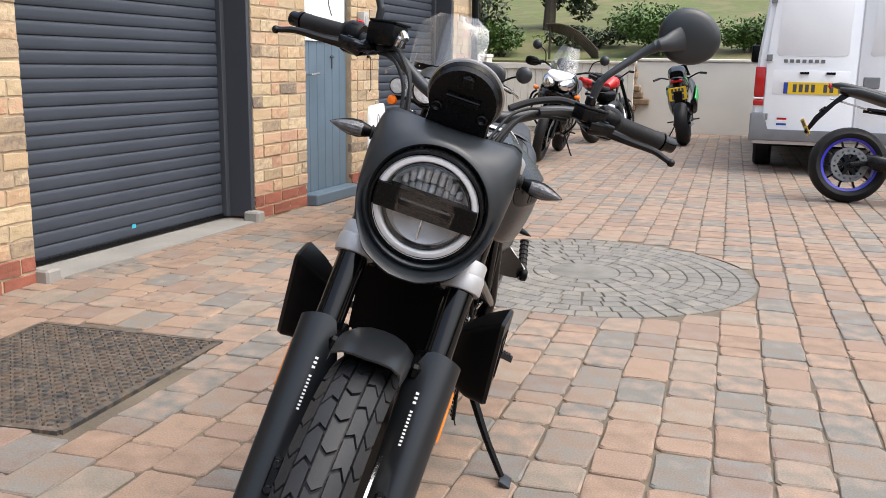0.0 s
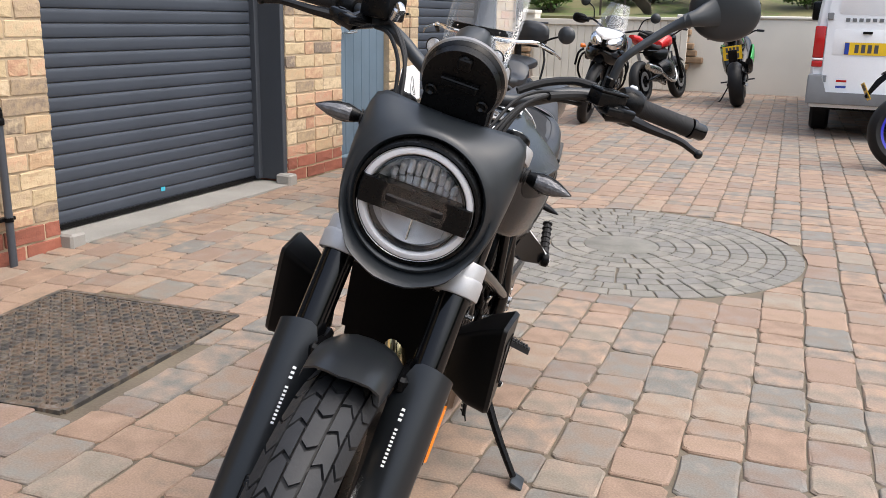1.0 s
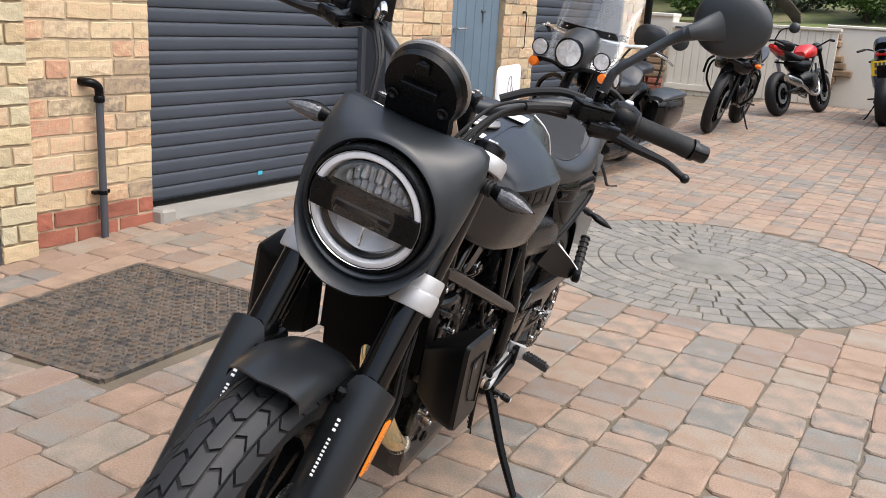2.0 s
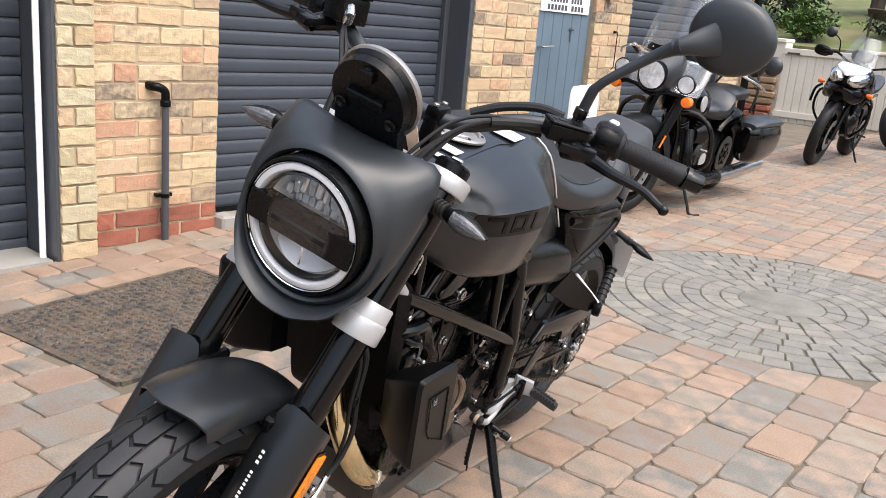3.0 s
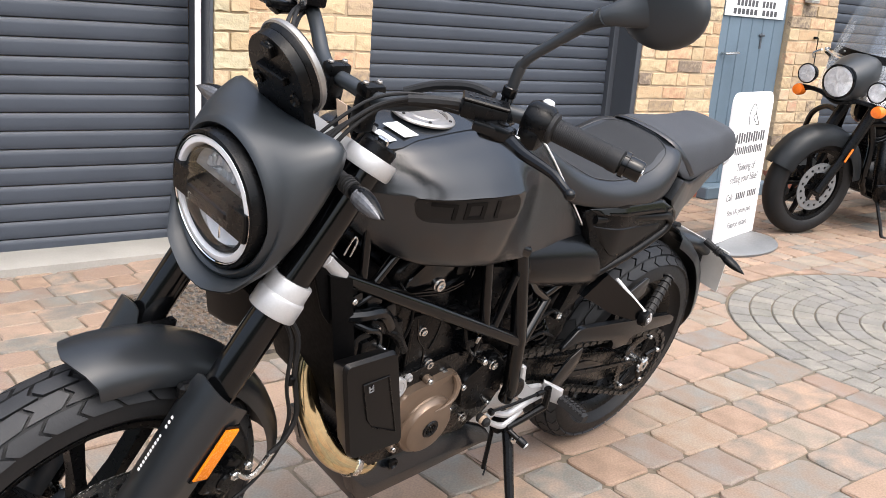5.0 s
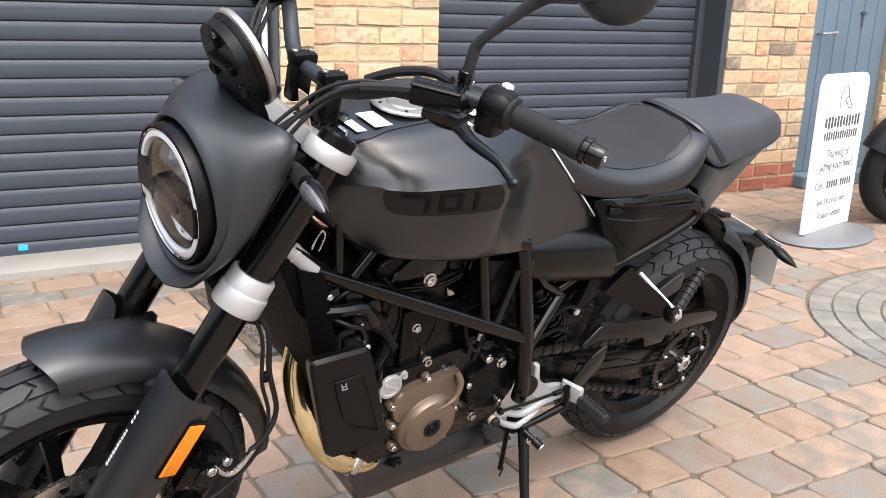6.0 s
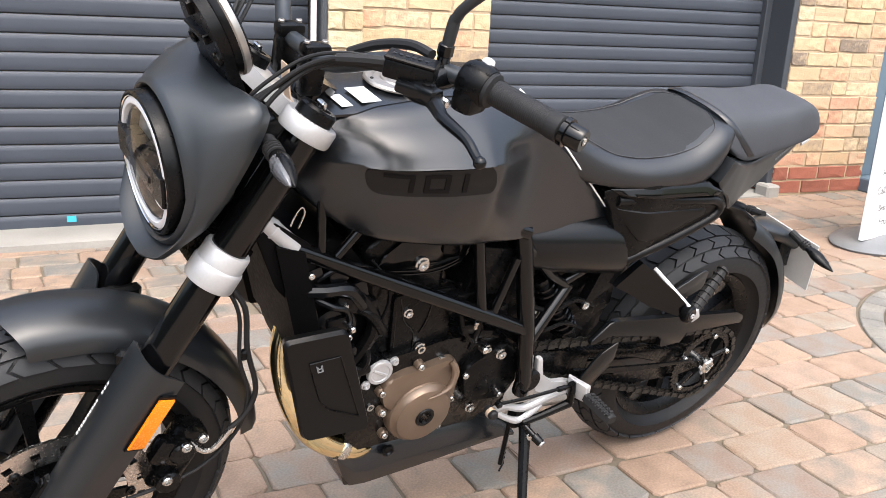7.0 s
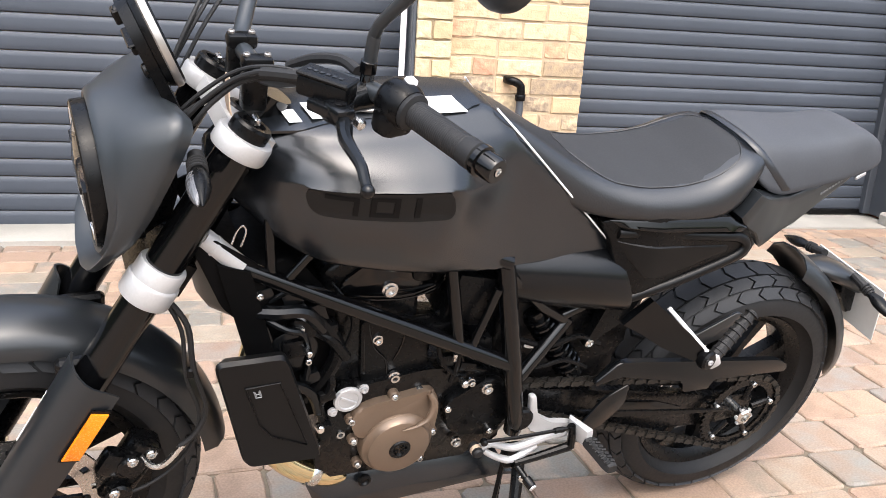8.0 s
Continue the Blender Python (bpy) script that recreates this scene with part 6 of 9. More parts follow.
PILL_PROF = [(0, 1.0), (.35, .995), (.58, .97), (.70, .92), (.78, .83), (.86, .66), (.93, .42), (.985, .16), (1.0, .06), (.985, 0), (0, 0)]
pill = pad_loft([(.222, .952, .108, .925), (.205, .966, .114, .905), (.18, .970, .121, .888), (.14, .970, .121, .879), (.05, .968, .109, .887), (-.02, .972, .100, .894), (-.065, .982, .093, .900), (-.105, .977, .085, .905), (-.14, .962, .074, .911), (-.163, .945, .060, .917), (-.172, .934, .045, .921)], PILL_PROF, "pillion_seat", M["seat"], "black pillion seat pad")
bm = B()
rows = []
for x, y, z in ((.14, -.121, .892), (.172, -.112, .922), (.204, -.088, .956), (.214, -.045, .968), (.216, 0, .970), (.214, .045, .968), (.204, .088, .956), (.172, .112, .922), (.14, .121, .892)):
    rows.append([V((x + a, y * (1 + .012 * b), z + .0035 * b)) for a, b in ((-.010, 0), (-.006, 1), (.006, 1), (.010, 0), (.006, -1), (-.006, -1))])
fine = [spline([r[k] for r in rows], 4) for k in range(6)]
ring_loft(bm, [[fine[k][i] for k in range(6)] for i in range(len(fine[0]))])
fixed("seat_strap", bm, M["vinyl"], "rolled front edge", pill, 60)


def cover_y(x, z):
    return .126 + .031 * ease((.535 - x) / .12) - .10 * max(0, .76 - z) ** 1.2


def tail_y(x, z):
    return float(np.interp(x, [-.10, .0, .12, .19, .25], [.078, .096, .122, .143, .156])) - .12 * max(0, .87 - z) * ease((.16 - x) / .1)


def along(pts, n):
    """n points at even steps along a polyline."""
    p = [V(q) for q in pts]
    d = [0.0]
    for a, b in zip(p, p[1:]):
        d.append(d[-1] + (b - a).length)
    return [V((float(np.interp(d[-1] * i / (n - 1), d, [q.x for q in p])), float(np.interp(d[-1] * i / (n - 1), d, [q.y for q in p])))) for i in range(n)]


def plate_between(bm, top, low, f, sy, depth=.02, n=22):
    """A bent plate between two edges given as (x, z); f(x, z) is where its outer face lies; its rim is rounded."""
    ta, lo = along(top, n), along(low, n)
    vs = (0, .05, .15, .38, .62, .85, .95, 1)
    grid = []
    for v in vs:
        row = []
        for i in range(n):
            q = ta[i].lerp(lo[i], v)
            rim = min(min(v, 1 - v) * (ta[i] - lo[i]).length, min(i, n - 1 - i) * .012)
            row.append(bm.verts.new((q.x, sy * (f(q.x, q.y) - .0035 * max(0, 1 - rim / .004) ** 2), q.y)))
        grid.append(row)
    for a, b in zip(grid, grid[1:]):
        for i in range(n - 1):
            bm.faces.new((a[i], a[i + 1], b[i + 1], b[i]))
    edge = grid[0] + [r[-1] for r in grid[1:-1]] + grid[-1][::-1] + [r[0] for r in grid[-2:0:-1]]
    back = [bm.verts.new((v.co.x, v.co.y - sy * depth, v.co.z)) for v in edge]
    for i in range(len(edge)):
        j = (i + 1) % len(edge)
        bm.faces.new((edge[i], edge[j], back[j], back[i]))


for sy in (1, -1):
    bm = B()
    plate_between(bm, [(.222, .898), (.17, .882), (.12, .876), (.034, .889), (-.09, .906)], [(.256, .855), (.236, .832), (.198, .812), (.163, .772), (.062, .799), (.0, .846), (-.066, .892), (-.094, .899)], tail_y, sy, .03, 30)
    tp = fixed("tail_panel", bm, M["satin"], "satin black tail side panel", None, 40)
    bm = B()
    box(bm, (-.09, sy * .083, .8955), (.026, .006, .009), .002, Matrix.Rotation(.55, 4, "Y"))
    fixed("tail_clip", bm, M["silver"], "", tp)
    for i in range(8):
        bm = B()
        x, z = .018 - i * .0075, .868 + .0032 * i
        box(bm, (x, sy * (tail_y(x, z) + .0006), z), (.0048, .0012, .005), 0, Matrix.Rotation(.4, 4, "Y"))
        fixed("lettering_bar", bm, M["grey"], "", tp)
    # cover below the seat: a frame round a sunk triangle, a gloss strip above
    bm = B()
    plate_between(bm, [(.530, .840), (.50, .849), (.445, .861), (.279, .857), (.222, .826), (.192, .792)], [(.505, .80), (.47, .72), (.455, .668), (.36, .698), (.25, .740), (.20, .766)], lambda x, z: cover_y(x, z) - .008, sy, .03, 30)
    sc = fixed("side_cover", bm, M["plastic"], "black frame cover under the seat", None, 40)
    bm = B()
    plate_between(bm, [(.522, .847), (.447, .8625), (.281, .8585), (.236, .836)], [(.50, .836), (.40, .8345), (.30, .831), (.25, .828)], lambda x, z: cover_y(x, z) + .003 - .55 * max(0, z - .832), sy, .012, 26)
    fixed("top_strip", bm, M["gloss"], "gloss black strip", sc, 40)
    bm = B()
    rail = [(.498, .822), (.30, .818), (.243, .812), (.218, .796), (.226, .776), (.262, .757), (.36, .718), (.455, .680)]
    tube(bm, [V((x, sy * (cover_y(x, z) - .009), z)) for x, z in rail], .0105, 10, 4)
    fixed("frame_rim", bm, M["cowl"], "satin black rim", sc, 60)
    bm = B()
    plate_between(bm, [(.500, .807), (.255, .797)], [(.462, .765), (.430, .736), (.405, .730), (.256, .780)], lambda x, z: cover_y(x, z) - .0055, sy, .006, 20)
    fixed("inlay", bm, M["cowl"], "", sc, 40)
    # barrel-shaped cover ahead of it
    bm = B()
    a0, a1 = V((.70, sy * .060, .728)), V((.440, sy * .076, .704))
    rings = []
    for t, r in ((0, .04), (.03, .056), (.1, .062), (.35, .069), (.7, .074), (.93, .076), (.975, .074), (.99, .066), (1.0, .05)):
        c = a0.lerp(a1, t)
        rings.append([c + V((.42 * t, 0, 1.0)) * (math.sin(a) * r) + V((0, math.cos(a) * r * 1.02, 0)) for a in [2 * math.pi * j / 32 for j in range(32)]])
    ring_loft(bm, rings)
    fixed("air_box_cover", bm, M["moulding"], "rounded satin black cover", None, 40)

bm = B()
prism(bm, [(.68, .83), (.25, .85), (.16, .80), (.35, .69), (.60, .66)], -.095, .095, .01)
fixed("sub_frame_body", bm, M["plastic"])
bm = B()
prism(bm, rounded([(.22, .89), (-.08, .905), (-.085, .895), (.0, .845), (.12, .79), (.17, .79)], .01, 3), -.07, .07, .008)
fixed("tail_body", bm, M["plastic"])

# added dark gap filler, and rear shock, between the frame and the tyre
bm = B()
prism(bm, rounded([(.66, .66), (.44, .68), (.37, .62), (.355, .50), (.42, .41), (.60, .39), (.67, .48)], .03, 3), -.075, .075, .015)
fixed("battery_tray", bm, M["plastic"], "black block added to fill the gap behind the engine")
bm = B()
tube(bm, [(.60, .082, .64), (.47, .085, .47)], .021, 14)
shock = fixed("rear_shock", bm, M["dark"], "black rear shock")
for i in range(9):
    bm = B()
    c = V((.60, .082, .64)).lerp(V((.47, .085, .47)), .1 + .09 * i)
    lathe(bm, [(.02, -.004), (.028, -.003), (.0295, 0), (.028, .003), (.02, .004)], c, (-.6, 0, -.8), 16)
    fixed("coil", bm, M["gloss"], "", shock)
for pts, r in (([(.66, .10, .60), (.57, .11, .57), (.50, .105, .58), (.44, .10, .55)], .006), ([(.65, .105, .545), (.58, .115, .525), (.52, .112, .53), (.46, .108, .50)], .0045)):
    bm = B()
    tube(bm, pts, r, 8, 4)
    fixed("wiring", bm, M["plastic"], "black wiring")

# ---- rear wheel, swing arm, chain ----
RA = V((0, 0, .312))
rw = sub("rear_wheel")
make_tyre(RA, .310, .088, 1.05, .220, .076, 32, [(-.86, -.60), (-.555, -.285), (-.24, .24), (.285, .555), (.60, .86)], -1.1, .055, fixed, rw)
make_rim(RA, .220, .066, 10, fixed, rw, M["plastic"], .045)
make_disc(RA, .08, .12, -.085, fixed, rw)
bm = B()
n = 42
sp = RA + V((0, .117, 0))
rings = []
pts_o = []
for i in range(n * 2):
    a = math.pi * i / n
    pts_o.append((.104 if i % 2 else .096, a))
for h in (-.003, .003):
    vo = [bm.verts.new(sp + V((r * math.cos(a), h, r * math.sin(a)))) for r, a in pts_o]
    vi = [bm.verts.new(sp + V((.078 * math.cos(a), h, .078 * math.sin(a)))) for r, a in pts_o]
    for i in range(2 * n):
        j = (i + 1) % (2 * n)
        bm.faces.new((vo[i], vo[j], vi[j], vi[i]))
sprocket = fixed("sprocket", bm, M["dark"], "", rw)
for i in range(5):
    a = 2 * math.pi * (i + .3) / 5
    d = V((math.cos(a), 0, math.sin(a)))
    bm = B()
    tube(bm, [sp + d * .035, sp + d * .082], .007, 8)
    fixed("sprocket_arm", bm, M["dark"], "", sprocket)
    bm = B()
    bolt(bm, sp + d * .083 + V((0, .004, 0)), .007, .007)
    fixed("bolt", bm, M["steel"], "", sprocket)
# chain: links round the two sprockets
fs = V((.585, .117, .452))
path = []
r1, r2 = .102, .036
d = fs - sp
ln = math.hypot(d.x, d.z)
base = math.atan2(d.z, d.x)
off = math.acos((r1 - r2) / ln)
for i in range(40):
    a = base + off + (2 * math.pi - 2 * off) * i / 39
    path.append(sp + V((r1 * math.cos(a), 0, r1 * math.sin(a))))
for i in range(12):
    a = base - off + 2 * off * i / 11
    path.append(fs + V((r2 * math.cos(a), 0, r2 * math.sin(a))))
path.append(path[0])
chain = new("chain")
chain.parent = bike
lens_ = [0]
for a, b in zip(path, path[1:]):
    lens_.append(lens_[-1] + (b - a).length)
total = lens_[-1]
nl = int(total / .0159)
cv, cf = [], []
for i in range(nl):
    s = total * (i + .5) / nl
    p = V([float(np.interp(s, lens_, [q[k] for q in path])) for k in range(3)])
    q = V([float(np.interp((s + .003) % total, lens_, [q[k] for q in path])) for k in range(3)])
    t = (q - p)
    t = t.normalized() if t.length > 1e-6 else V((1, 0, 0))
    u = V((-t.z, 0, t.x))
    wd = .0095 if i % 2 else .0065
    for yy in (-1, 1):
        b0 = len(cv)
        for y0 in (wd * yy, (wd - .002) * yy):
            for a, b in ((-.0105, -.004), (-.006, -.0068), (0, -.005), (.006, -.0068), (.0105, -.004), (.0105, .004), (.006, .0068), (0, .005), (-.006, .0068), (-.0105, .004)):
                cv.append(p + t * a + u * b + V((0, y0, 0)))
        cf += [tuple(range(b0, b0 + 10)), tuple(range(b0 + 19, b0 + 9, -1))]
        cf += [(b0 + k, b0 + (k + 1) % 10, b0 + 10 + (k + 1) % 10, b0 + 10 + k) for k in range(10)]
o = new("link_run", to_mesh("link_run", cv, cf, M["chain"]))
o.parent = chain
tagged(o, kind="stuff")
bm = B()
tube(bm, [RA + V((0, -.13, 0)), RA + V((0, .125, 0))], .012, 14)
fixed("axle", bm, M["steel"], "", rw)
bm = B()
lathe(bm, [(.022, 0), (.022, .012), (.017, .016), (.011, .016), (.010, .006), (0, .006)], RA + V((0, .126, 0)), (0, 1, 0), 6)
fixed("axle_nut", bm, M["steel"], "bright axle nut", rw)
for i in range(6):
    bm = B()
    a = 2 * math.pi * i / 6
    lathe(bm, [(.0045, 0), (.0045, .006)], RA + V((math.cos(a) * .02, .133, math.sin(a) * .02)), (0, 1, 0), 8)
    fixed("nut_lobe", bm, M["silver"], "", rw)

for sy in (1, -1):
    bm = B()
    prism(bm, rounded([(.645, .475), (.60, .488), (.54, .452), (.30, .408), (.06, .352), (-.045, .345), (-.05, .282), (.05, .272), (.26, .290), (.50, .365), (.60, .40)], .015, 3), sy * .082, sy * .103, .006)
    sa = fixed("swing_arm", bm, M["dark"], "black swing arm")
    bm = B()
    prism(bm, rounded([(.40, .405), (.24, .37), (.16, .34), (.25, .325), (.40, .355)], .01, 3), sy * .102, sy * .1045, .002)
    fixed("swing_arm_window", bm, M["gloss"], "", sa)
    bm = B()
    tube(bm, [(.02, sy * .108, .314), (.09, sy * .108, .335)], .004, 8)
    fixed("chain_adjuster", bm, M["steel"], "", sa)
# chain guard
bm = B()
prism(bm, rounded([(.404, .525), (.379, .524), (-.03, .472), (-.063, .455), (-.063, .434), (.142, .448), (.144, .416), (.214, .420), (.225, .452), (.395, .490), (.444, .470), (.45, .482)], .006, 3), .124, .138, .004)
fixed("chain_guard", bm, M["moulding"], "black chain guard")
bm = B()
prism(bm, rounded([(.368, .474), (.419, .445), (.462, .378), (.44, .355), (.414, .362), (.366, .418)], .01, 3), .139, .145, .002)
fixed("heel_plate", bm, M["moulding"])
bm = B()
prism(bm, rounded([(.212, .536), (.108, .590), (.092, .585), (.092, .540), (.172, .508)], .006, 3), .096, .103, .002)
fixed("hugger", bm, M["satin"], "black guard beside the tyre")
bm = B()
prism(bm, rounded([(.47, .41), (.41, .398), (.26, .372), (.08, .345), (.06, .337), (.26, .358), (.42, .385)], .004, 2), .128, .134, .002)
fixed("lower_guard_rail", bm, M["plastic"])

# rear mudguard, number plate, rear indicators
bm = B()
go, gi = [], []
sec = [(-.086, -.034), (-.08, -.012), (-.05, .004), (0, .010), (.05, .004), (.08, -.012), (.086, -.034)]
for i in range(17):
    t = i / 16
    a = radians(106 + 73 * t)
    lift = .330 + .034 * (1 - t) ** 2.2
    pin = 1 - .25 * max(0, (t - .75) / .25) ** 2 - .3 * max(0, (.2 - t) / .2)
    go.append([RA + V((math.cos(a) * (lift + h), yy * pin, math.sin(a) * (lift + h))) for yy, h in sec])
    gi.append([RA + V((math.cos(a) * (lift - .004 + h), yy * pin, math.sin(a) * (lift - .004 + h))) for yy, h in sec])
g1, g2 = [[[bm.verts.new(p) for p in r] for r in g] for g in (go, gi)]
for g in (g1, g2):
    for a, b in zip(g, g[1:]):
        for i in range(6):
            bm.faces.new((a[i], a[i + 1], b[i + 1], b[i]))
for r in (0, -1):
    for i in range(6):
        bm.faces.new((g1[r][i], g1[r][i + 1], g2[r][i + 1], g2[r][i]))
for i in (0, 6):
    for r in range(16):
        bm.faces.new((g1[r][i], g1[r + 1][i], g2[r + 1][i], g2[r][i]))
rm = fixed("rear_mudguard", bm, M["satin"], "black rear mudguard close round the tyre", None, 50)
bm = B()
rows = []
for x, z, w, h in ((-.17, .620, .025, .012), (-.20, .612, .042, .02), (-.25, .600, .054, .027), (-.31, .575, .052, .030), (-.355, .550, .042, .024), (-.378, .535, .028, .014)):
    rows.append([V((x + .35 * h * math.sin(q), w * math.cos(q), z + h * math.sin(q))) for q in [2 * math.pi * j / 18 for j in range(18)]])
ring_loft(bm, rows)
fixed("plate_holder", bm, M["satin"], "dark rounded plate carrier", rm, 60)
bm = B()
prism(bm, rounded([(-.27, .60), (-.36, .575), (-.365, .545), (-.345, .50), (-.325, .485), (-.30, .52), (-.27, .56)], .01, 3), -.03, .03, .006)
fixed("plate_lamp", bm, M["plastic"], "", rm)
bm = B()
prism(bm, [(-.312, .60), (-.316, .60), (-.352, .46), (-.348, .46)], -.105, .105, .001)
pl = fixed("number_plate", bm, M["plate_w"], "plain pale back of a number plate", rm)
for sy in (1, -1):
    ind = sub("rear_indicator")
    tip, root = V((-.278, .205 * sy, .575)), V((-.268, .085 * sy, .605))
    d = (tip - root).normalized()
    bm = B()
    tube(bm, [root - d * .04, root + d * .02], .010, 10)
    for i in range(3):
        lathe(bm, [(.01, 0), (.013, .001), (.013, .004), (.01, .005)], root + d * (-.004 + .007 * i), d, 12)
    fixed("stalk", bm, M["grip"], "", ind)
    bm = B()
    rings = []
    for t in (0, .12, .3, .5, .7, .88, 1.0):
        q = (1 - (max(0, t - .3) / .7) ** 2.2) * min(1, .55 + t * 1.6)
        c = root + d * (.018 + .085 * t)
        rings.append([c + V((math.cos(a) * max(.018 * q, .001), 0, math.sin(a) * max(.013 * q, .001))) for a in [2 * math.pi * j / 14 for j in range(14)]])
    ring_loft(bm, rings)
    fixed("body", bm, M["plastic"], "", ind)

# ---- trellis frame ----
for sy in (1, -1):
    def rod(pts, r=.0135, mt="gloss", nm="frame_tube", sm=0):
        bm = B()
        tube(bm, [(a, b * sy, c) for a, b, c in pts], r, 12, sm)
        return fixed(nm, bm, M[mt])
    rod([(1.145, .094, .782), (1.08, .105, .755), (.655, .148, .565)], .0145)
    rod([(1.13, .04, .93), (.95, .10, .86), (.70, .122, .775)], .0145)
    rod([(.702, .112, .766), (.697, .118, .745), (.66, .147, .575), (.622, .147, .435), (.615, .14, .395)], .0175)
    rod([(1.02, .102, .835), (1.08, .104, .757)], .0085)
    rod([(1.11, .09, .88), (1.10, .10, .765)], .0085)
    rod([(.812, .115, .80), (.770, .135, .617)], .0115)
    rod([(.712, .128, .725), (.745, .138, .610)], .008)
    rod([(.69, .118, .745), (.60, .105, .66), (.53, .10, .615)], .0115)
    rod([(.535, .10, .618), (.635, .135, .515)], .0135)
    rod([(.55, .10, .63), (.35, .095, .72), (.13, .085, .80)], .0115)
    bm = B()
    lathe(bm, [(.0, -.004), (.024, -.004), (.026, .0), (.026, .008), (.022, .012), (.0, .012)], (.612, sy * .148, .432), (0, sy, 0), 20)
    fixed("pivot_cover", bm, M["plastic"])
bm = B()
tube(bm, [(1.205, .090, .838), (1.148, .093, .785)], .0165, 18)
lathe(bm, [(.0165, 0), (.0175, .001), (.0175, .005), (.0165, .006)], (1.19, .0908, .824), (-.73, .04, -.68), 18)
fixed("frame_sleeve", bm, M["silver"], "bright metal frame sleeve")
bm = B()
tube(bm, [(1.165, .11, .835), (1.158, .112, .86), (1.15, .112, .866), (1.146, .112, .855), (1.152, .11, .83)], .0016, 6, 4)
fixed("wire_clip", bm, M["steel"])

# ---- engine ----
eng = sub("engine")


def epart(name, bm, material, label="", parent=None, sharp=35):
    return part(name, bm, material, parent or eng, label, sharp)


bm = B()
prism(bm, rounded([(.99, .31), (1.0, .44), (.95, .52), (.80, .545), (.66, .52), (.60, .47), (.60, .37), (.66, .31)], .03, 4), -.11, .105, .012)
case = epart("crankcase", bm, M["dark"], "black crankcase")
bm = B()
prism(bm, rounded([(.97, .52), (.99, .70), (.84, .72), (.82, .53)], .012, 3), -.085, .085, .01)
cyl = epart("cylinder", bm, M["dark"], "black cylinder")
bm = B()
prism(bm, rounded([(.94, .655), (.925, .52), (.80, .50), (.805, .655)], .012, 3), .084, .094, .004)
plate = epart("cylinder_plate", bm, M["plastic"], "", cyl)
for pts in ([(.925, .093, .65), (.91, .0945, .60), (.885, .0945, .57), (.878, .0945, .53)], [(.855, .093, .65), (.858, .0945, .60), (.87, .0945, .565)], [(.93, .092, .63), (.92, .0935, .54)]):
    bm = B()
    tube(bm, pts, .0022, 6, 3)
    epart("rib", bm, M["gloss"], "", cyl)
bm = B()
prism(bm, rounded([(1.0, .70), (1.02, .755), (.96, .80), (.84, .80), (.79, .765), (.80, .69)], .018, 3), -.088, .088, .014)
hd = epart("cylinder_head", bm, M["plastic"], "black cylinder head cover")
bm = B()
prism(bm, rounded([(.985, .715), (.985, .74), (.93, .785), (.845, .785), (.815, .755), (.82, .71)], .015, 4), .086, .096, .006)
epart("cover_plate", bm, M["gloss"], "", hd)
bm = B()
prism(bm, rounded([(.862, .735), (.862, .765), (.832, .765), (.825, .735)], .010, 4), .095, .099, .002)
epart("boss", bm, M["plastic"], "", hd)
for i, z in enumerate((.700, .707)):
    bm = B()
    tube(bm, [(.99, .092, z + .008), (.88, .098, z), (.82, .096, z + .014), (.80, .09, z + .03)], .0022, 6, 3)
    epart("seam", bm, M["gloss"], "", hd)
for c, r in (((.899, .096, .720), .0105), ((.906, .096, .617), .007), ((.865, .10, .532), .0085), ((.813, .11, .495), .009), ((.818, .10, .635), .007), ((.684, .125, .497), .009), ((.72, .122, .516), .006), ((1.127, .10, .736), .009), ((.952, .10, .415), .008), ((.718, .115, .36), .008)):
    bm = B()
    lathe(bm, [(r * 1.35, -.004), (r * 1.35, .002), (r, .003), (r, .008), (r * .55, .008), (r * .5, .004), (0, .004)], c, (0, 1, 0), 14)
    epart("bolt", bm, M["steel"], "bright bolt head")
# bronze clutch cover, with its shoulder and rim
CC = V((.847, .100, .391))
bm = B()
ol = []
for i in range(40):
    a = 2 * math.pi * i / 40
    r = .077
    p = V((math.cos(a) * r, math.sin(a) * r))
    ol.append((CC.x + p.x, CC.z + p.y))
shoulder = rounded([(.925, .41), (.942, .45), (.938, .478), (.90, .494), (.86, .497), (.80, .508), (.785, .50), (.774, .46), (.775, .40)], .015, 4)
prism(bm, shoulder, .09, .122, .006)
cc = epart("clutch_cover", bm, M["bronze"], "bronze-painted clutch cover")
bm = B()
lathe(bm, [(.071, -.01), (.071, .018), (.068, .026), (.062, .030), (.059, .037), (.052, .040), (.02, .041)], CC, (0, 1, 0), 48)
epart("round_cover", bm, M["bronze"], "", cc)
bm = B()
tube(bm, [(.80, .122, .503), (.79, .130, .482), (.80, .138, .455), (.825, .1415, .442), (.85, .1415, .437)], [.006, .008, .006, .003, .001], 8, 4)
epart("rib", bm, M["bronze"], "", cc)
bm = B()
lathe(bm, [(.02, 0), (.021, .002), (.019, .004), (.014, .004), (.010, .001), (.0, .001)], CC + V((0, .040, 0)), (0, 1, 0), 24)
epart("filler_plug", bm, M["dark"], "", cc)
bm = B()
for a in np.linspace(0, 2 * math.pi, 7)[:-1]:
    tube(bm, [CC + V((math.cos(a) * .005, .041, math.sin(a) * .005)), CC + V((math.cos(a) * .012, .0445, math.sin(a) * .012))], .0018, 6)
epart("plug_ridge", bm, M["plastic"], "", cc)
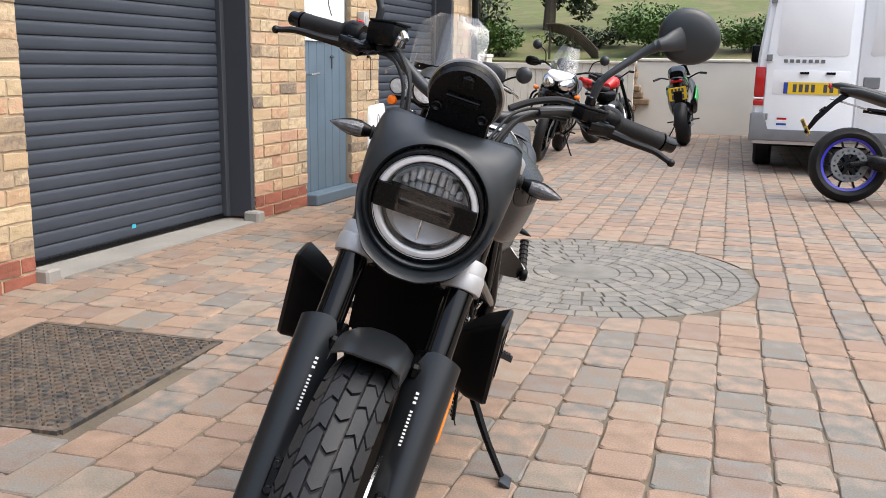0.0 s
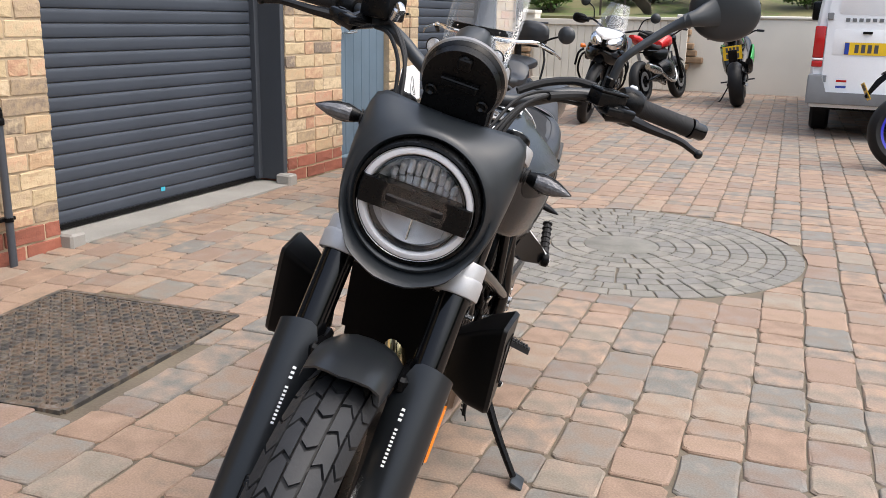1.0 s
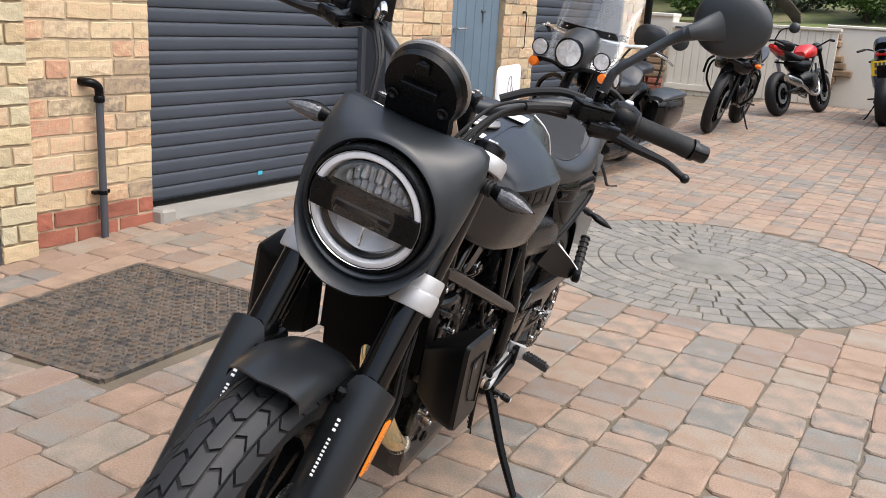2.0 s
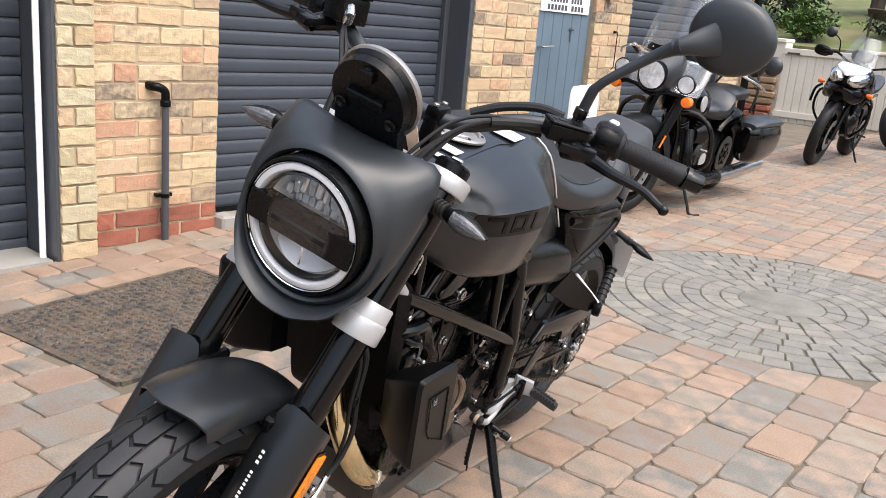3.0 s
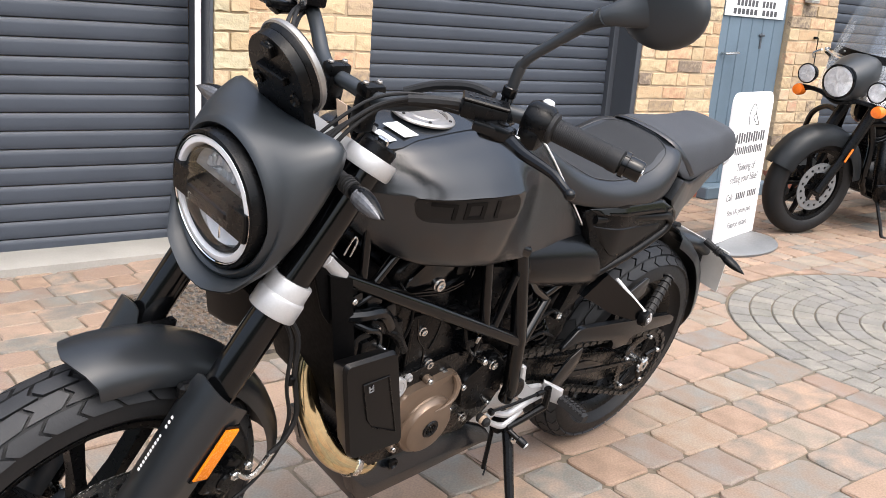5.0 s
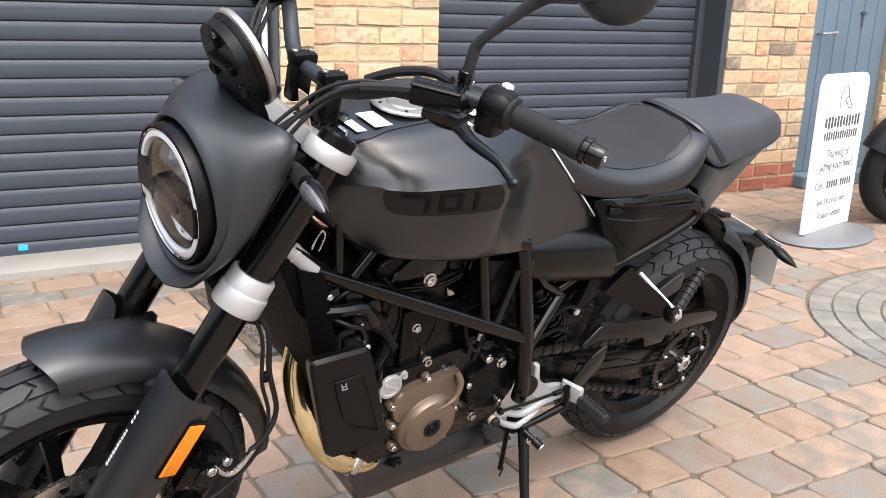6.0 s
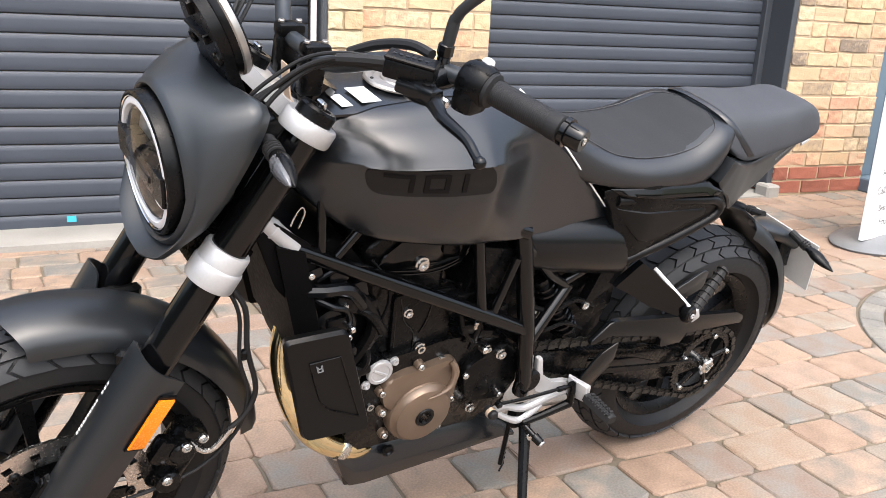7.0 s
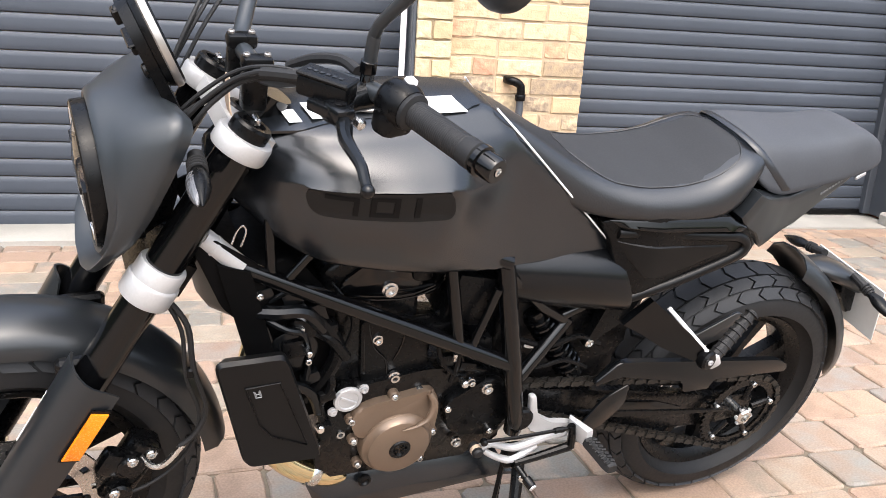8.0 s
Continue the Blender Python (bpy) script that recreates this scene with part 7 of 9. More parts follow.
for x, z in ((.94, .455), (.865, .50), (.93, .405), (.915, .345), (.79, .335), (.775, .40)):
    bm = B()
    lathe(bm, [(.010, -.02), (.010, .0), (.009, .002)], (x, .115, z), (0, 1, 0), 14)
    epart("bolt_boss", bm, M["bronze"], "", cc)
    bm = B()
    bolt(bm, (x, .117, z), .0068, .006)
    epart("bolt", bm, M["steel"], "", cc)
OC = V((.950, .112, .502))
bm = B()
lathe(bm, [(.026, -.005), (.026, .000), (.0245, .0025), (.019, .003), (.0175, .0015), (.0, .0015)], OC, (0, 1, 0), 28)
oil = epart("oil_cover", bm, M["silver"], "bright metal oil filter cover")
bm = B()
lathe(bm, [(.0245, -.03), (.0245, -.005)], OC, (0, 1, 0), 24)
epart("boss", bm, M["dark"], "", oil)
bm = B()
box(bm, OC + V((0, .002, 0)), (.034, .0025, .006), .001, Matrix.Rotation(-.5, 4, "Y"))
epart("rib", bm, M["silver"], "", oil)
for dx, dz in ((-.027, .02), (.025, -.024)):
    bm = B()
    lathe(bm, [(.009, -.004), (.009, .000), (.0065, .001), (.006, .005), (.003, .005), (0, .003)], OC + V((dx, 0, dz)), (0, 1, 0), 14)
    epart("bolt", bm, M["silver"], "", oil)
# sprocket cover and gearbox
bm = B()
prism(bm, rounded([(.765, .468), (.69, .515), (.65, .51), (.63, .47), (.62, .39), (.66, .375), (.74, .388)], .02, 4), .10, .122, .008)
epart("sprocket_cover", bm, M["plastic"], "matt black sprocket cover")
for c in ((.755, .12, .455), (.655, .122, .385)):
    bm = B()
    bolt(bm, c, .007, .006)
    epart("bolt", bm, M["steel"])
# hoses, wiring and small castings round the cylinder
rr = random.Random(21)
for pts, r in (([(1.06, .07, .70), (1.02, .10, .68), (.98, .105, .62), (.99, .10, .56), (1.02, .09, .50)], .013),
               ([(1.05, .08, .66), (1.0, .11, .645), (.965, .112, .60)], .010),
               ([(.80, .10, .64), (.79, .115, .58), (.765, .12, .545), (.735, .12, .53)], .005),
               ([(.80, .09, .66), (.76, .115, .60), (.74, .12, .56), (.70, .12, .54)], .0045),
               ([(.78, .09, .68), (.765, .11, .63), (.755, .12, .575), (.76, .118, .52)], .006),
               ([(1.0, .09, .74), (.97, .105, .70), (.96, .108, .655), (.975, .108, .60)], .0035),
               ([(.99, .10, .57), (.985, .112, .54), (1.0, .11, .50), (.99, .105, .45), (1.0, .10, .40)], .008)):
    bm = B()
    tube(bm, pts, r, 9, 5)
    epart("hose", bm, M["plastic"], "black rubber hose")
for c, s in (((1.04, .095, .665), (.05, .03, .03)), ((1.055, .10, .628), (.04, .03, .035)), ((1.0, .10, .66), (.03, .03, .022)), ((.775, .112, .57), (.03, .02, .025)), ((.735, .115, .555), (.035, .025, .02)), ((.71, .11, .60), (.03, .03, .03)), ((.99, .11, .52), (.03, .02, .02)), ((.985, .105, .43), (.022, .03, .05)), ((.80, .09, .63), (.06, .05, .04)), ((.75, .06, .69), (.08, .10, .10))):
    bm = B()
    box(bm, c, s, .005, Matrix.Rotation(rr.uniform(-.4, .4), 4, "Y"), 2)
    epart("fitting", bm, M["plastic"])
for c, d, r in (((1.045, .112, .668), (1, .3, 0), .006), ((1.035, .112, .628), (0, 1, 0), .006), ((.765, .124, .575), (.2, .3, 1), .005), ((1.0, .116, .455), (0, 1, .3), .007), ((.745, .13, .53), (0, 1, .2), .007), ((1.0, .11, .415), (0, 1, 0), .0055)):
    bm = B()
    lathe(bm, [(r, 0), (r, .018), (r * .7, .02)], c, d, 10)
    epart("fastener", bm, M["steel"])
bm = B()
lathe(bm, [(.030, .05), (.033, .0), (.043, -.002), (.047, .004), (.047, .014), (.043, .018), (.036, .016)], (0.583, .03, 0.537), (-.30, 0, .95), 28)
epart("spring_seat", bm, M["white"], "white shock spring seat behind the frame")
bm = B()
lathe(bm, [(.034, .014), (.034, .06), (.026, .07), (.022, .11)], (0.583, .03, 0.537), (-.30, 0, .95), 24)
epart("shock_body", bm, M["gloss"], "black shock body")

# radiator with its side cowls
bm = B()
ring_loft(bm, [[V((1.185 - .10 * t, y, .80 - .34 * t)) + V((dx, 0, dx * .3)) for y, dx in ((-.112, 0), (.112, 0), (.112, -.05), (-.112, -.05))] for t in (0, .74)])
rad = fixed("radiator", bm, M["soot"], "black radiator core")
bm = B()
prism(bm, rounded([(1.15, .775), (1.06, .79), (.985, .70), (.985, .47), (1.03, .435), (1.075, .47), (1.10, .53), (1.125, .62)], .02, 3), -.105, .088, .012)
fixed("fan_shroud", bm, M["soot"], "black fan shroud", rad)
bm = B()
lathe(bm, [(.040, 0), (.043, .006), (.043, .016), (.036, .020), (.020, .021), (.018, .026), (.0, .026)], (1.055, .086, .615), (0, 1, 0), 28)
fixed("fan_motor", bm, M["moulding"], "", rad)
for x, z, w, h in ((1.115, .735, .040, .022), (1.065, .725, .034, .030), (1.020, .690, .030, .040), (1.105, .655, .024, .036), (1.020, .555, .036, .024), (1.060, .525, .030, .030)):
    bm = B()
    box(bm, (x, .095, z), (w, .026, h), .005, Matrix.Rotation(.35, 4, "Y"), 2)
    fixed("shroud_clip", bm, M["moulding"], "", rad)
for pts, r in (([(1.13, .095, .70), (1.09, .112, .705), (1.045, .112, .70), (1.01, .105, .66)], .012),
               ([(1.11, .10, .69), (1.075, .118, .675), (1.045, .116, .66), (1.03, .11, .61), (1.03, .108, .56)], .006),
               ([(1.10, .10, .72), (1.06, .112, .75), (1.01, .11, .735), (.985, .108, .70)], .005),
               ([(1.09, .098, .57), (1.06, .115, .56), (1.02, .112, .53), (1.0, .108, .48)], .009)):
    bm = B()
    tube(bm, pts, r, 9, 5)
    fixed("hose", bm, M["moulding"], "", rad)
for c in ((1.118, .110, .738), (1.068, .110, .668), (1.03, .112, .60), (1.085, .112, .56)):
    bm = B()
    bolt(bm, c, .006, .005)
    fixed("bolt", bm, M["steel"], "", rad)
for sy in (1, -1):
    bm = B()
    wide = .0 if sy > 0 else .03
    qa = [V(p) + V((0, wide, 0)) for p in ((1.203, .204, .694), (1.098, .212, .704), (1.022, .214, .485), (1.150, .216, .492))]
    o = rounded([(0, 0), (1, 0), (1, 1), (0, 1)], .10, 4)

    def bil(u, v, dy):
        p = qa[0] * (1 - u) * (1 - v) + qa[1] * u * (1 - v) + qa[2] * u * v + qa[3] * (1 - u) * v
        return V((p.x, sy * (p.y + dy), p.z))
    ring_loft(bm, [[bil(.42 + .5 * u, .36 + .56 * v, -.095) for u, v in o], [bil(.10 + .9 * u, .12 + .88 * v, -.04) for u, v in o], [bil(u, v, 0) for u, v in o], [bil(.5 + (u - .5) * .94, .5 + (v - .5) * .97, .008) for u, v in o]])
    rc = fixed("radiator_cowl", bm, M["cowl"], "matt black radiator side cowl")
    line = [(.30, .22), (.80, .20), (.88, .84), (.45, .72), (.34, .60), (.30, .22)]
    bm = B()
    tube(bm, [bil(.5 + (u - .5) * .94, .5 + (v - .5) * .97, .0085) for u, v in line], .0014, 5)
    fixed("panel_line", bm, M["plastic"], "", rc)
    bm = B()
    for u0, v0, u1, v1 in ((.42, .27, .42, .31), (.47, .265, .47, .305), (.42, .29, .47, .285), (.405, .26, .405, .32), (.485, .255, .485, .315), (.405, .32, .485, .315)):
        tube(bm, [bil(u0, v0, .0088), bil(u1, v1, .0088)], .0009, 5)
    fixed("emblem", bm, M["grey"], "small grey emblem", rc)
    bm = B()
    prism(bm, rounded([(1.194, .843), (1.221, .826), (1.175, .72), (1.15, .69), (1.10, .72), (1.12, .79)], .01, 2), sy * .098, sy * .104, .002)
    fixed("side_deflector", bm, M["soot"])

# exhaust header and bash plate
bm = B()
tube(bm, [(1.0, -.02, .64), (1.05, -.02, .62), (1.085, -.005, .57), (1.102, .018, .505), (1.092, .058, .43), (1.055, .084, .362), (.99, .088, .312), (.92, .070, .285), (.80, .0, .275), (.6, -.06, .30)], .0235, 18, 6)
fixed("exhaust_header", bm, M["pipe"], "heat-tinted golden exhaust pipe")
bm = B()
lathe(bm, [(.026, 0), (.027, .002), (.027, .016), (.026, .018)], (1.0, .088, .318), (-.85, 0, -.53), 20)
fixed("pipe_clamp", bm, M["steel"])
bm = B()
lathe(bm, [(.05, 0), (.062, .02), (.064, .1), (.064, .26), (.058, .28)], (.62, -.13, .27), (-1, -.05, .15), 24)
fixed("silencer", bm, M["plastic"])
for sy in (1, -1):
    bm = B()
    rows = []
    for x, zl, zm, zt in ((1.008, .306, .312, .322), (.985, .245, .285, .318), (.965, .213, .262, .312), (.93, .208, .255, .302), (.80, .215, .262, .315), (.66, .226, .258, .303), (.60, .230, .250, .275), (.565, .233, .242, .250)):
        rows.append([V((x, sy * y, z)) for y, z in ((.094, zl), (.108, zl + .006), (.113, zm - .006), (.112, zm), (.094, zt - .004), (.088, zt), (.080, zt), (.080, zl))])
    ring_loft(bm, rows)
    bp = fixed("bash_plate_side", bm, M["tank"], "satin black bash plate")
    bm = B()
    lathe(bm, [(.013, -.004), (.013, .002), (.009, .004), (.006, .0)], (.893, sy * .112, .292), (0, sy, 0), 16)
    fixed("bolt", bm, M["plastic"], "", bp)
bm = B()
prism(bm, rounded([(1.017, .335), (.972, .213), (.93, .206), (.57, .23), (.57, .24), (.93, .216), (.962, .223), (1.002, .335)], .004, 2), -.10, .10, .002)
fixed("bash_plate", bm, M["satin"])

# side stand, foot rests, gear lever
st = sub("side_stand")
bm = B()
tube(bm, [(.588, .135, .335), (.592, .165, .30), (.625, .245, .195), (.652, .325, .104)], [.014, .013, .0105, .009], 10, 4)
box(bm, (.60, .14, .325), (.04, .03, .05), .008, None, 2)
part("arm", bm, M["plastic"], st)
bm = B()
lathe(bm, [(.010, -.006), (.010, .004), (.007, .006), (.0, .006)], (.590, .180, .300), (0, .9, .3), 12)
part("bolt", bm, M["steel"], st, "bright pivot bolt")
bm = B()
box(bm, (.656, .338, .0975), (.062, .036, .010), .004, Matrix.Rotation(-.27, 4, "X"), 2)
part("foot", bm, M["matt_black"], st)
bm = B()
lathe(bm, [(.006, 0), (.006, .03), (.0095, .032), (.0095, .05), (.008, .053)], (.60, .165, .32), (-.25, .8, -.25), 12)
part("stand_peg", bm, M["dark"], st)
bm = B()
lathe(bm, [(.0075, 0), (.0085, .003), (.0075, .008)], (.5865, .2085, .3065), (-.25, .8, -.25), 12)
part("peg_tip", bm, M["silver"], st, "pale worn tip")
bm = B()
tube(bm, [(.607, .125, .325)] + [(.607 + .003 * math.cos(i * 1.6), .125 + .02 * i / 40 + .007 * math.cos(i * 1.6), .325 - .0032 * i + .0) for i in range(40)] + [(.625, .16, .19)], .0022, 5)
tube(bm, [(.607, .128, .32), (.618, .15, .20)], .0055, 8)
part("stand_spring", bm, M["plastic"], st)
for sy in (1, -1):
    pg = sub("foot_rest")
    bm = B()
    prism(bm, rounded([(.597, .478), (.583, .478), (.568, .425), (.533, .402), (.500, .396), (.478, .392), (.478, .365), (.540, .372), (.582, .392)], .006, 3), sy * .132, sy * .146, .004)
    part("bracket", bm, M["silver"], pg, "pale cast footrest bracket")
    bm = B()
    ring_loft(bm, [[V((x, sy * y, z)) for x, y, z in r] for r in (((.497, .150, .412), (.486, .150, .362), (.478, .140, .362), (.488, .140, .412)), ((.474, .188, .404), (.468, .190, .364), (.450, .184, .366), (.455, .182, .402)))])
    bmesh.ops.bevel(bm, geom=bm.edges[:], offset=.003, segments=2, profile=.6, affect="EDGES", clamp_overlap=True)
    part("hinge", bm, M["silver"], pg, "pale cast hinge")
    bm = B()
    lathe(bm, [(.0095, -.004), (.0095, .006), (.006, .008)], (.487, sy * .165, .350), (0, sy, 0), 14)
    part("bolt", bm, M["steel"], pg)
    p0, p1 = V((.464, .188 * sy, .380)), V((.443, .256 * sy, .362))
    d = (p1 - p0).normalized()
    bm = B()
    ring_loft(bm, [[p0 + d * q + V((a * w, 0, b * .009)) for a, b in ((-1, -.6), (-.8, .8), (0, 1), (.8, .8), (1, -.6), (.6, -1), (-.6, -1))] for q, w in ((0, .013), (.006, .0155), (.062, .0145), (.071, .0115))])
    part("rubber", bm, M["grip"], pg, "black rubber tread")
    for i in range(7):
        for k in (-1, 1):
            bm = B()
            box(bm, p0 + d * (.008 + .0086 * i + .002 * k) + V((.0068 * k, 0, .0092)), (.0105, .0062, .005), .0012, Matrix.Rotation(.25 * k, 4, "Z"))
            part("rubber_block", bm, M["grip"], pg)
gl = sub("gear_lever")
bm = B()
tube(bm, [(.690, .152, .372), (.664, .154, .380), (.640, .155, .370), (.611, .155, .361), (.580, .155, .366), (.545, .154, .374), (.498, .152, .376)], [.0075, .007, .007, .0085, .009, .0085, .008], 10, 3)
tube(bm, [(.676, .152, .364), (.660, .154, .352), (.631, .155, .335), (.612, .155, .330), (.585, .155, .342), (.560, .154, .358)], [.006, .0065, .0075, .0085, .0085, .007], 10, 3)
part("lever", bm, M["silver"], gl, "pale silver forked gear lever")
bm = B()
tube(bm, [(.606, .164, .326), (.56, .165, .334), (.487, .166, .350)], [.007, .008, .010], 10)
tube(bm, [(.487, .168, .350), (.492, .168, .384), (.499, .168, .408)], [.0085, .008, .0075], 10)
part("shift_arm", bm, M["plastic"], gl, "black shift arm")
bm = B()
tube(bm, [(.683, .163, .398), (.62, .165, .397), (.495, .166, .400)], .0036, 8)
tube(bm, [(.535, .166, .399), (.515, .166, .3995)], .0058, 8)
part("link_rod", bm, M["plastic"], gl)
for c in ((.686, .163, .397), (.497, .166, .401)):
    bm = B()
    lathe(bm, [(.004, -.008), (.0075, -.005), (.0075, .004), (.004, .007), (.0, .007)], c, (0, 1, 0), 12)
    part("rod_end", bm, M["dark"], gl)
bm = B()
lathe(bm, [(.008, -.004), (.011, .0), (.011, .022), (.008, .026), (.0, .026)], (.696, .146, .374), (0, 1, 0), 14)
part("toe_peg", bm, M["rubber"], gl)
bm = B()
lathe(bm, [(.0115, .008), (.012, .009), (.012, .015), (.0115, .016)], (.696, .146, .374), (0, 1, 0), 14)
part("toe_ring", bm, M["tan"], gl)

# pillion foot rest carriers
for sy in (1, -1):
    pp = sub("pillion_foot_rest")
    bm = B()
    rows = []
    for top, low in (((.376, .134, .672), (.412, .116, .606)), ((.338, .154, .645), (.372, .128, .588)), ((.300, .180, .617), (.327, .148, .564)), ((.264, .203, .584), (.274, .186, .555))):
        rows.append([V((p[0], (p[1] + e) * sy, p[2])) for p, e in ((low, .004), (top, .004), (top, -.010), (low, -.014))])
    ring_loft(bm, rows)
    part("carrier", bm, M["moulding"], pp, "black angular carrier plate", 30)
    bm = B()
    prism(bm, rounded([(.482, .552), (.466, .600), (.452, .655), (.372, .668), (.384, .625), (.415, .598), (.446, .578), (.462, .550)], .008, 3), sy * .086, sy * .108, .004)
    part("bracket", bm, M["plastic"], pp, "black frame bracket")
    bm = B()
    lathe(bm, [(.0095, -.004), (.0095, .004), (.006, .006), (.005, .003), (.0, .003)], (.472, .108 * sy, .563), (0, sy, 0), 14)
    part("bolt", bm, M["steel"], pp)
    bm = B()
    tube(bm, [(.338, .142 * sy, .655), (.262, .205 * sy, .584)], .0042, 8)
    part("edge_strip", bm, M["label"], pp, "bright edge strip")
    bm = B()
    lathe(bm, [(.018, -.012), (.020, -.008), (.020, .004), (.016, .008), (.006, .008), (.005, .01), (.0, .01)], (.262, .208 * sy, .57), (-.2, .9 * sy, .1), 18)
    part("clevis", bm, M["plastic"], pp)
    bm = B()
    box(bm, (.240, .20 * sy, .562), (.026, .022, .03), .005, Matrix.Rotation(.5, 4, "Y"), 2)
    bolt(bm, (.262, .2175 * sy, .571), .006, .003, (0, sy, 0))
    part("hinge", bm, M["silver"], pp, "bright hinge")
    bm = B()
    tube(bm, [(.235, .198 * sy, .572), (.19, .185 * sy, .615), (.155, .175 * sy, .65)], [.013, .0125, .010], 10, 2)
    part("peg", bm, M["grip"], pp, "folded black rubber peg")
    for i in range(7):
        t = (i + .5) / 7
        c = V((.235, .198 * sy, .572)).lerp(V((.155, .175 * sy, .65)), t)
        bm = B()
        lathe(bm, [(.012, 0), (.0145, .001), (.0145, .005), (.012, .006)], c, (-.66, -.19 * sy, .64), 10)
        part("peg_rib", bm, M["grip"], pp)


# ---- the sign board, the parked vehicles ----
def free_board():
    """The white sign board with rounded top corners on its dark rubber base."""
    m = Matrix.Translation((-1.875, 5.19, 0)) @ Matrix.Rotation(math.atan2(.52, -.15), 4, "Z")
    t = thing("sign_board", "white advertising board on a dark oval rubber base", "sign", m)
    bm = B()
    ol = [(-.27, .045), (.27, .045)] + [(.27 - .06 + .06 * math.cos(a), .805 + .06 * math.sin(a)) for a in np.linspace(0, math.pi / 2, 6)] + [(-.27 + .06 + .06 * math.cos(a), .805 + .06 * math.sin(a)) for a in np.linspace(math.pi / 2, math.pi, 6)]
    prism(bm, ol, -.012, .012, .002, 1)
    part("panel", bm, M["white"], t)
    bm = B()
    rings = []
    for s, z in ((1.0, 0.0), (1.02, .012), (.98, .022), (.7, .04), (.3, .05)):
        rings.append([V((math.cos(a) * .36 * s, math.sin(a) * .23 * s, z)) for a in [2 * math.pi * j / 40 for j in range(40)]])
    ring_loft(bm, rings)
    part("base", bm, M["grey"], t, "dark grey rubber base")
    face = Matrix.Translation((0, -.0128, 0)) @ Matrix.Rotation(math.pi / 2, 4, "X")
    for txt, z, size in (("Thinking of", .455, .062), ("selling your bike?", .39, .062), ("Best UK prices paid", .2, .046), ("Finance settled", .125, .05), ("Call:", .29, .055)):
        x = -.17 if txt == "Call:" else 0
        lettering("lettering", txt, size, Matrix.Translation((x, -.0128, z)) @ Matrix.Rotation(math.pi / 2, 4, "X"), M["ink"], t, .0004, .92)
    for z, w, h, k in ((.62, .42, .06, 12), (.55, .40, .045, 15)):
        for i in range(k):
            bm = B()
            box(bm, (-w / 2 + w * (i + .5) / k, -.0126, z), (w / k * .62, .001, h * (1 if i % 3 else .75)))
            part("name_bar", bm, M["ink"], t)
    for i in range(11):
        if i == 5:
            continue
        bm = B()
        box(bm, (-.07 + .027 * i, -.0126, .29), (.017, .001, .038))
        part("number_bar", bm, M["ink"], t)
    bm = B()
    tube(bm, [(-.05, -.0125, .69), (-.06, -.0125, .75), (-.02, -.0125, .80), (.02, -.0125, .79), (.03, -.0125, .75), (.0, -.0125, .73), (.04, -.0125, .70)], .0025, 5, 5)
    tube(bm, [(.03, -.0125, .75), (.07, -.0125, .71), (.09, -.0125, .685), (.04, -.0125, .69)], .0025, 5, 5)
    part("emblem", bm, M["ink"], t, "outline drawing in dark ink")


free_board()


def frame_at(x, y, heading, leanv, z=0.0):
    """A vehicle's pose: origin under the rear axle, heading in degrees (0 is towards +x), leaning to its left."""
    return Matrix.Translation((x, y, z)) @ Matrix.Rotation(radians(heading), 4, "Z") @ Matrix.Rotation(radians(-leanv), 4, "X")


def wheel(parent, name, c, R, wdt, rim_mat, spokes=10, disc=True, spoke_mat=None):
    c = V(c)
    w = new(name)
    w.parent = parent
    bm = B()
    rc = wdt * .55
    rr = R * .70
    prof = [(rr, wdt * .34), (rr + .01, wdt * .44)] + [((R - rc) + rc * math.cos(a), rc * math.sin(a)) for a in np.linspace(1.1, -1.1, 9)] + [(rr + .01, -wdt * .44), (rr, -wdt * .34)]
    lathe(bm, prof, c, (0, 1, 0), 40, False)
    part("tyre", bm, M["rubber"], w, "", 50)
    bm = B()
    lathe(bm, [(rr - .02, wdt * .3), (rr + .003, wdt * .36), (rr - .006, wdt * .2), (rr - .012, 0), (rr - .006, -wdt * .2), (rr + .003, -wdt * .36), (rr - .02, -wdt * .3), (rr - .024, 0), (rr - .02, wdt * .3)], c, (0, 1, 0), 40, False)
    part("rim", bm, rim_mat, w)
    for i in range(spokes):
        a = 2 * math.pi * i / spokes
        d, t = V((math.cos(a), 0, math.sin(a))), V((-math.sin(a), 0, math.cos(a)))
        bm = B()
        ring_loft(bm, [[c + d * r + t * (k * s) + V((0, q * h, 0)) for k, q in ((-1, -1), (-1, 1), (1, 1), (1, -1))] for r, s, h in ((.035, .009, .02), (rr - .015, .008, .012))])
        part("spoke", bm, spoke_mat or rim_mat, w)
    bm = B()
    lathe(bm, [(.012, .07), (.042, .06), (.04, 0), (.042, -.06), (.012, -.07)], c, (0, 1, 0), 20)
    part("hub", bm, M["dark"], w)
    if disc:
        for sy in (1, -1):
            make_disc(c, R * .28, R * .46, sy * .07, lambda n, b, m, l="", p=None, s=35: part(n, b, m, p or w, l, s), w, 24, M["grey"])
    return w


def pole(parent, name, pts, r, material, label="", sm=0, seg=10):
    bm = B()
    tube(bm, pts, r, seg, sm)
    return part(name, bm, material, parent, label)


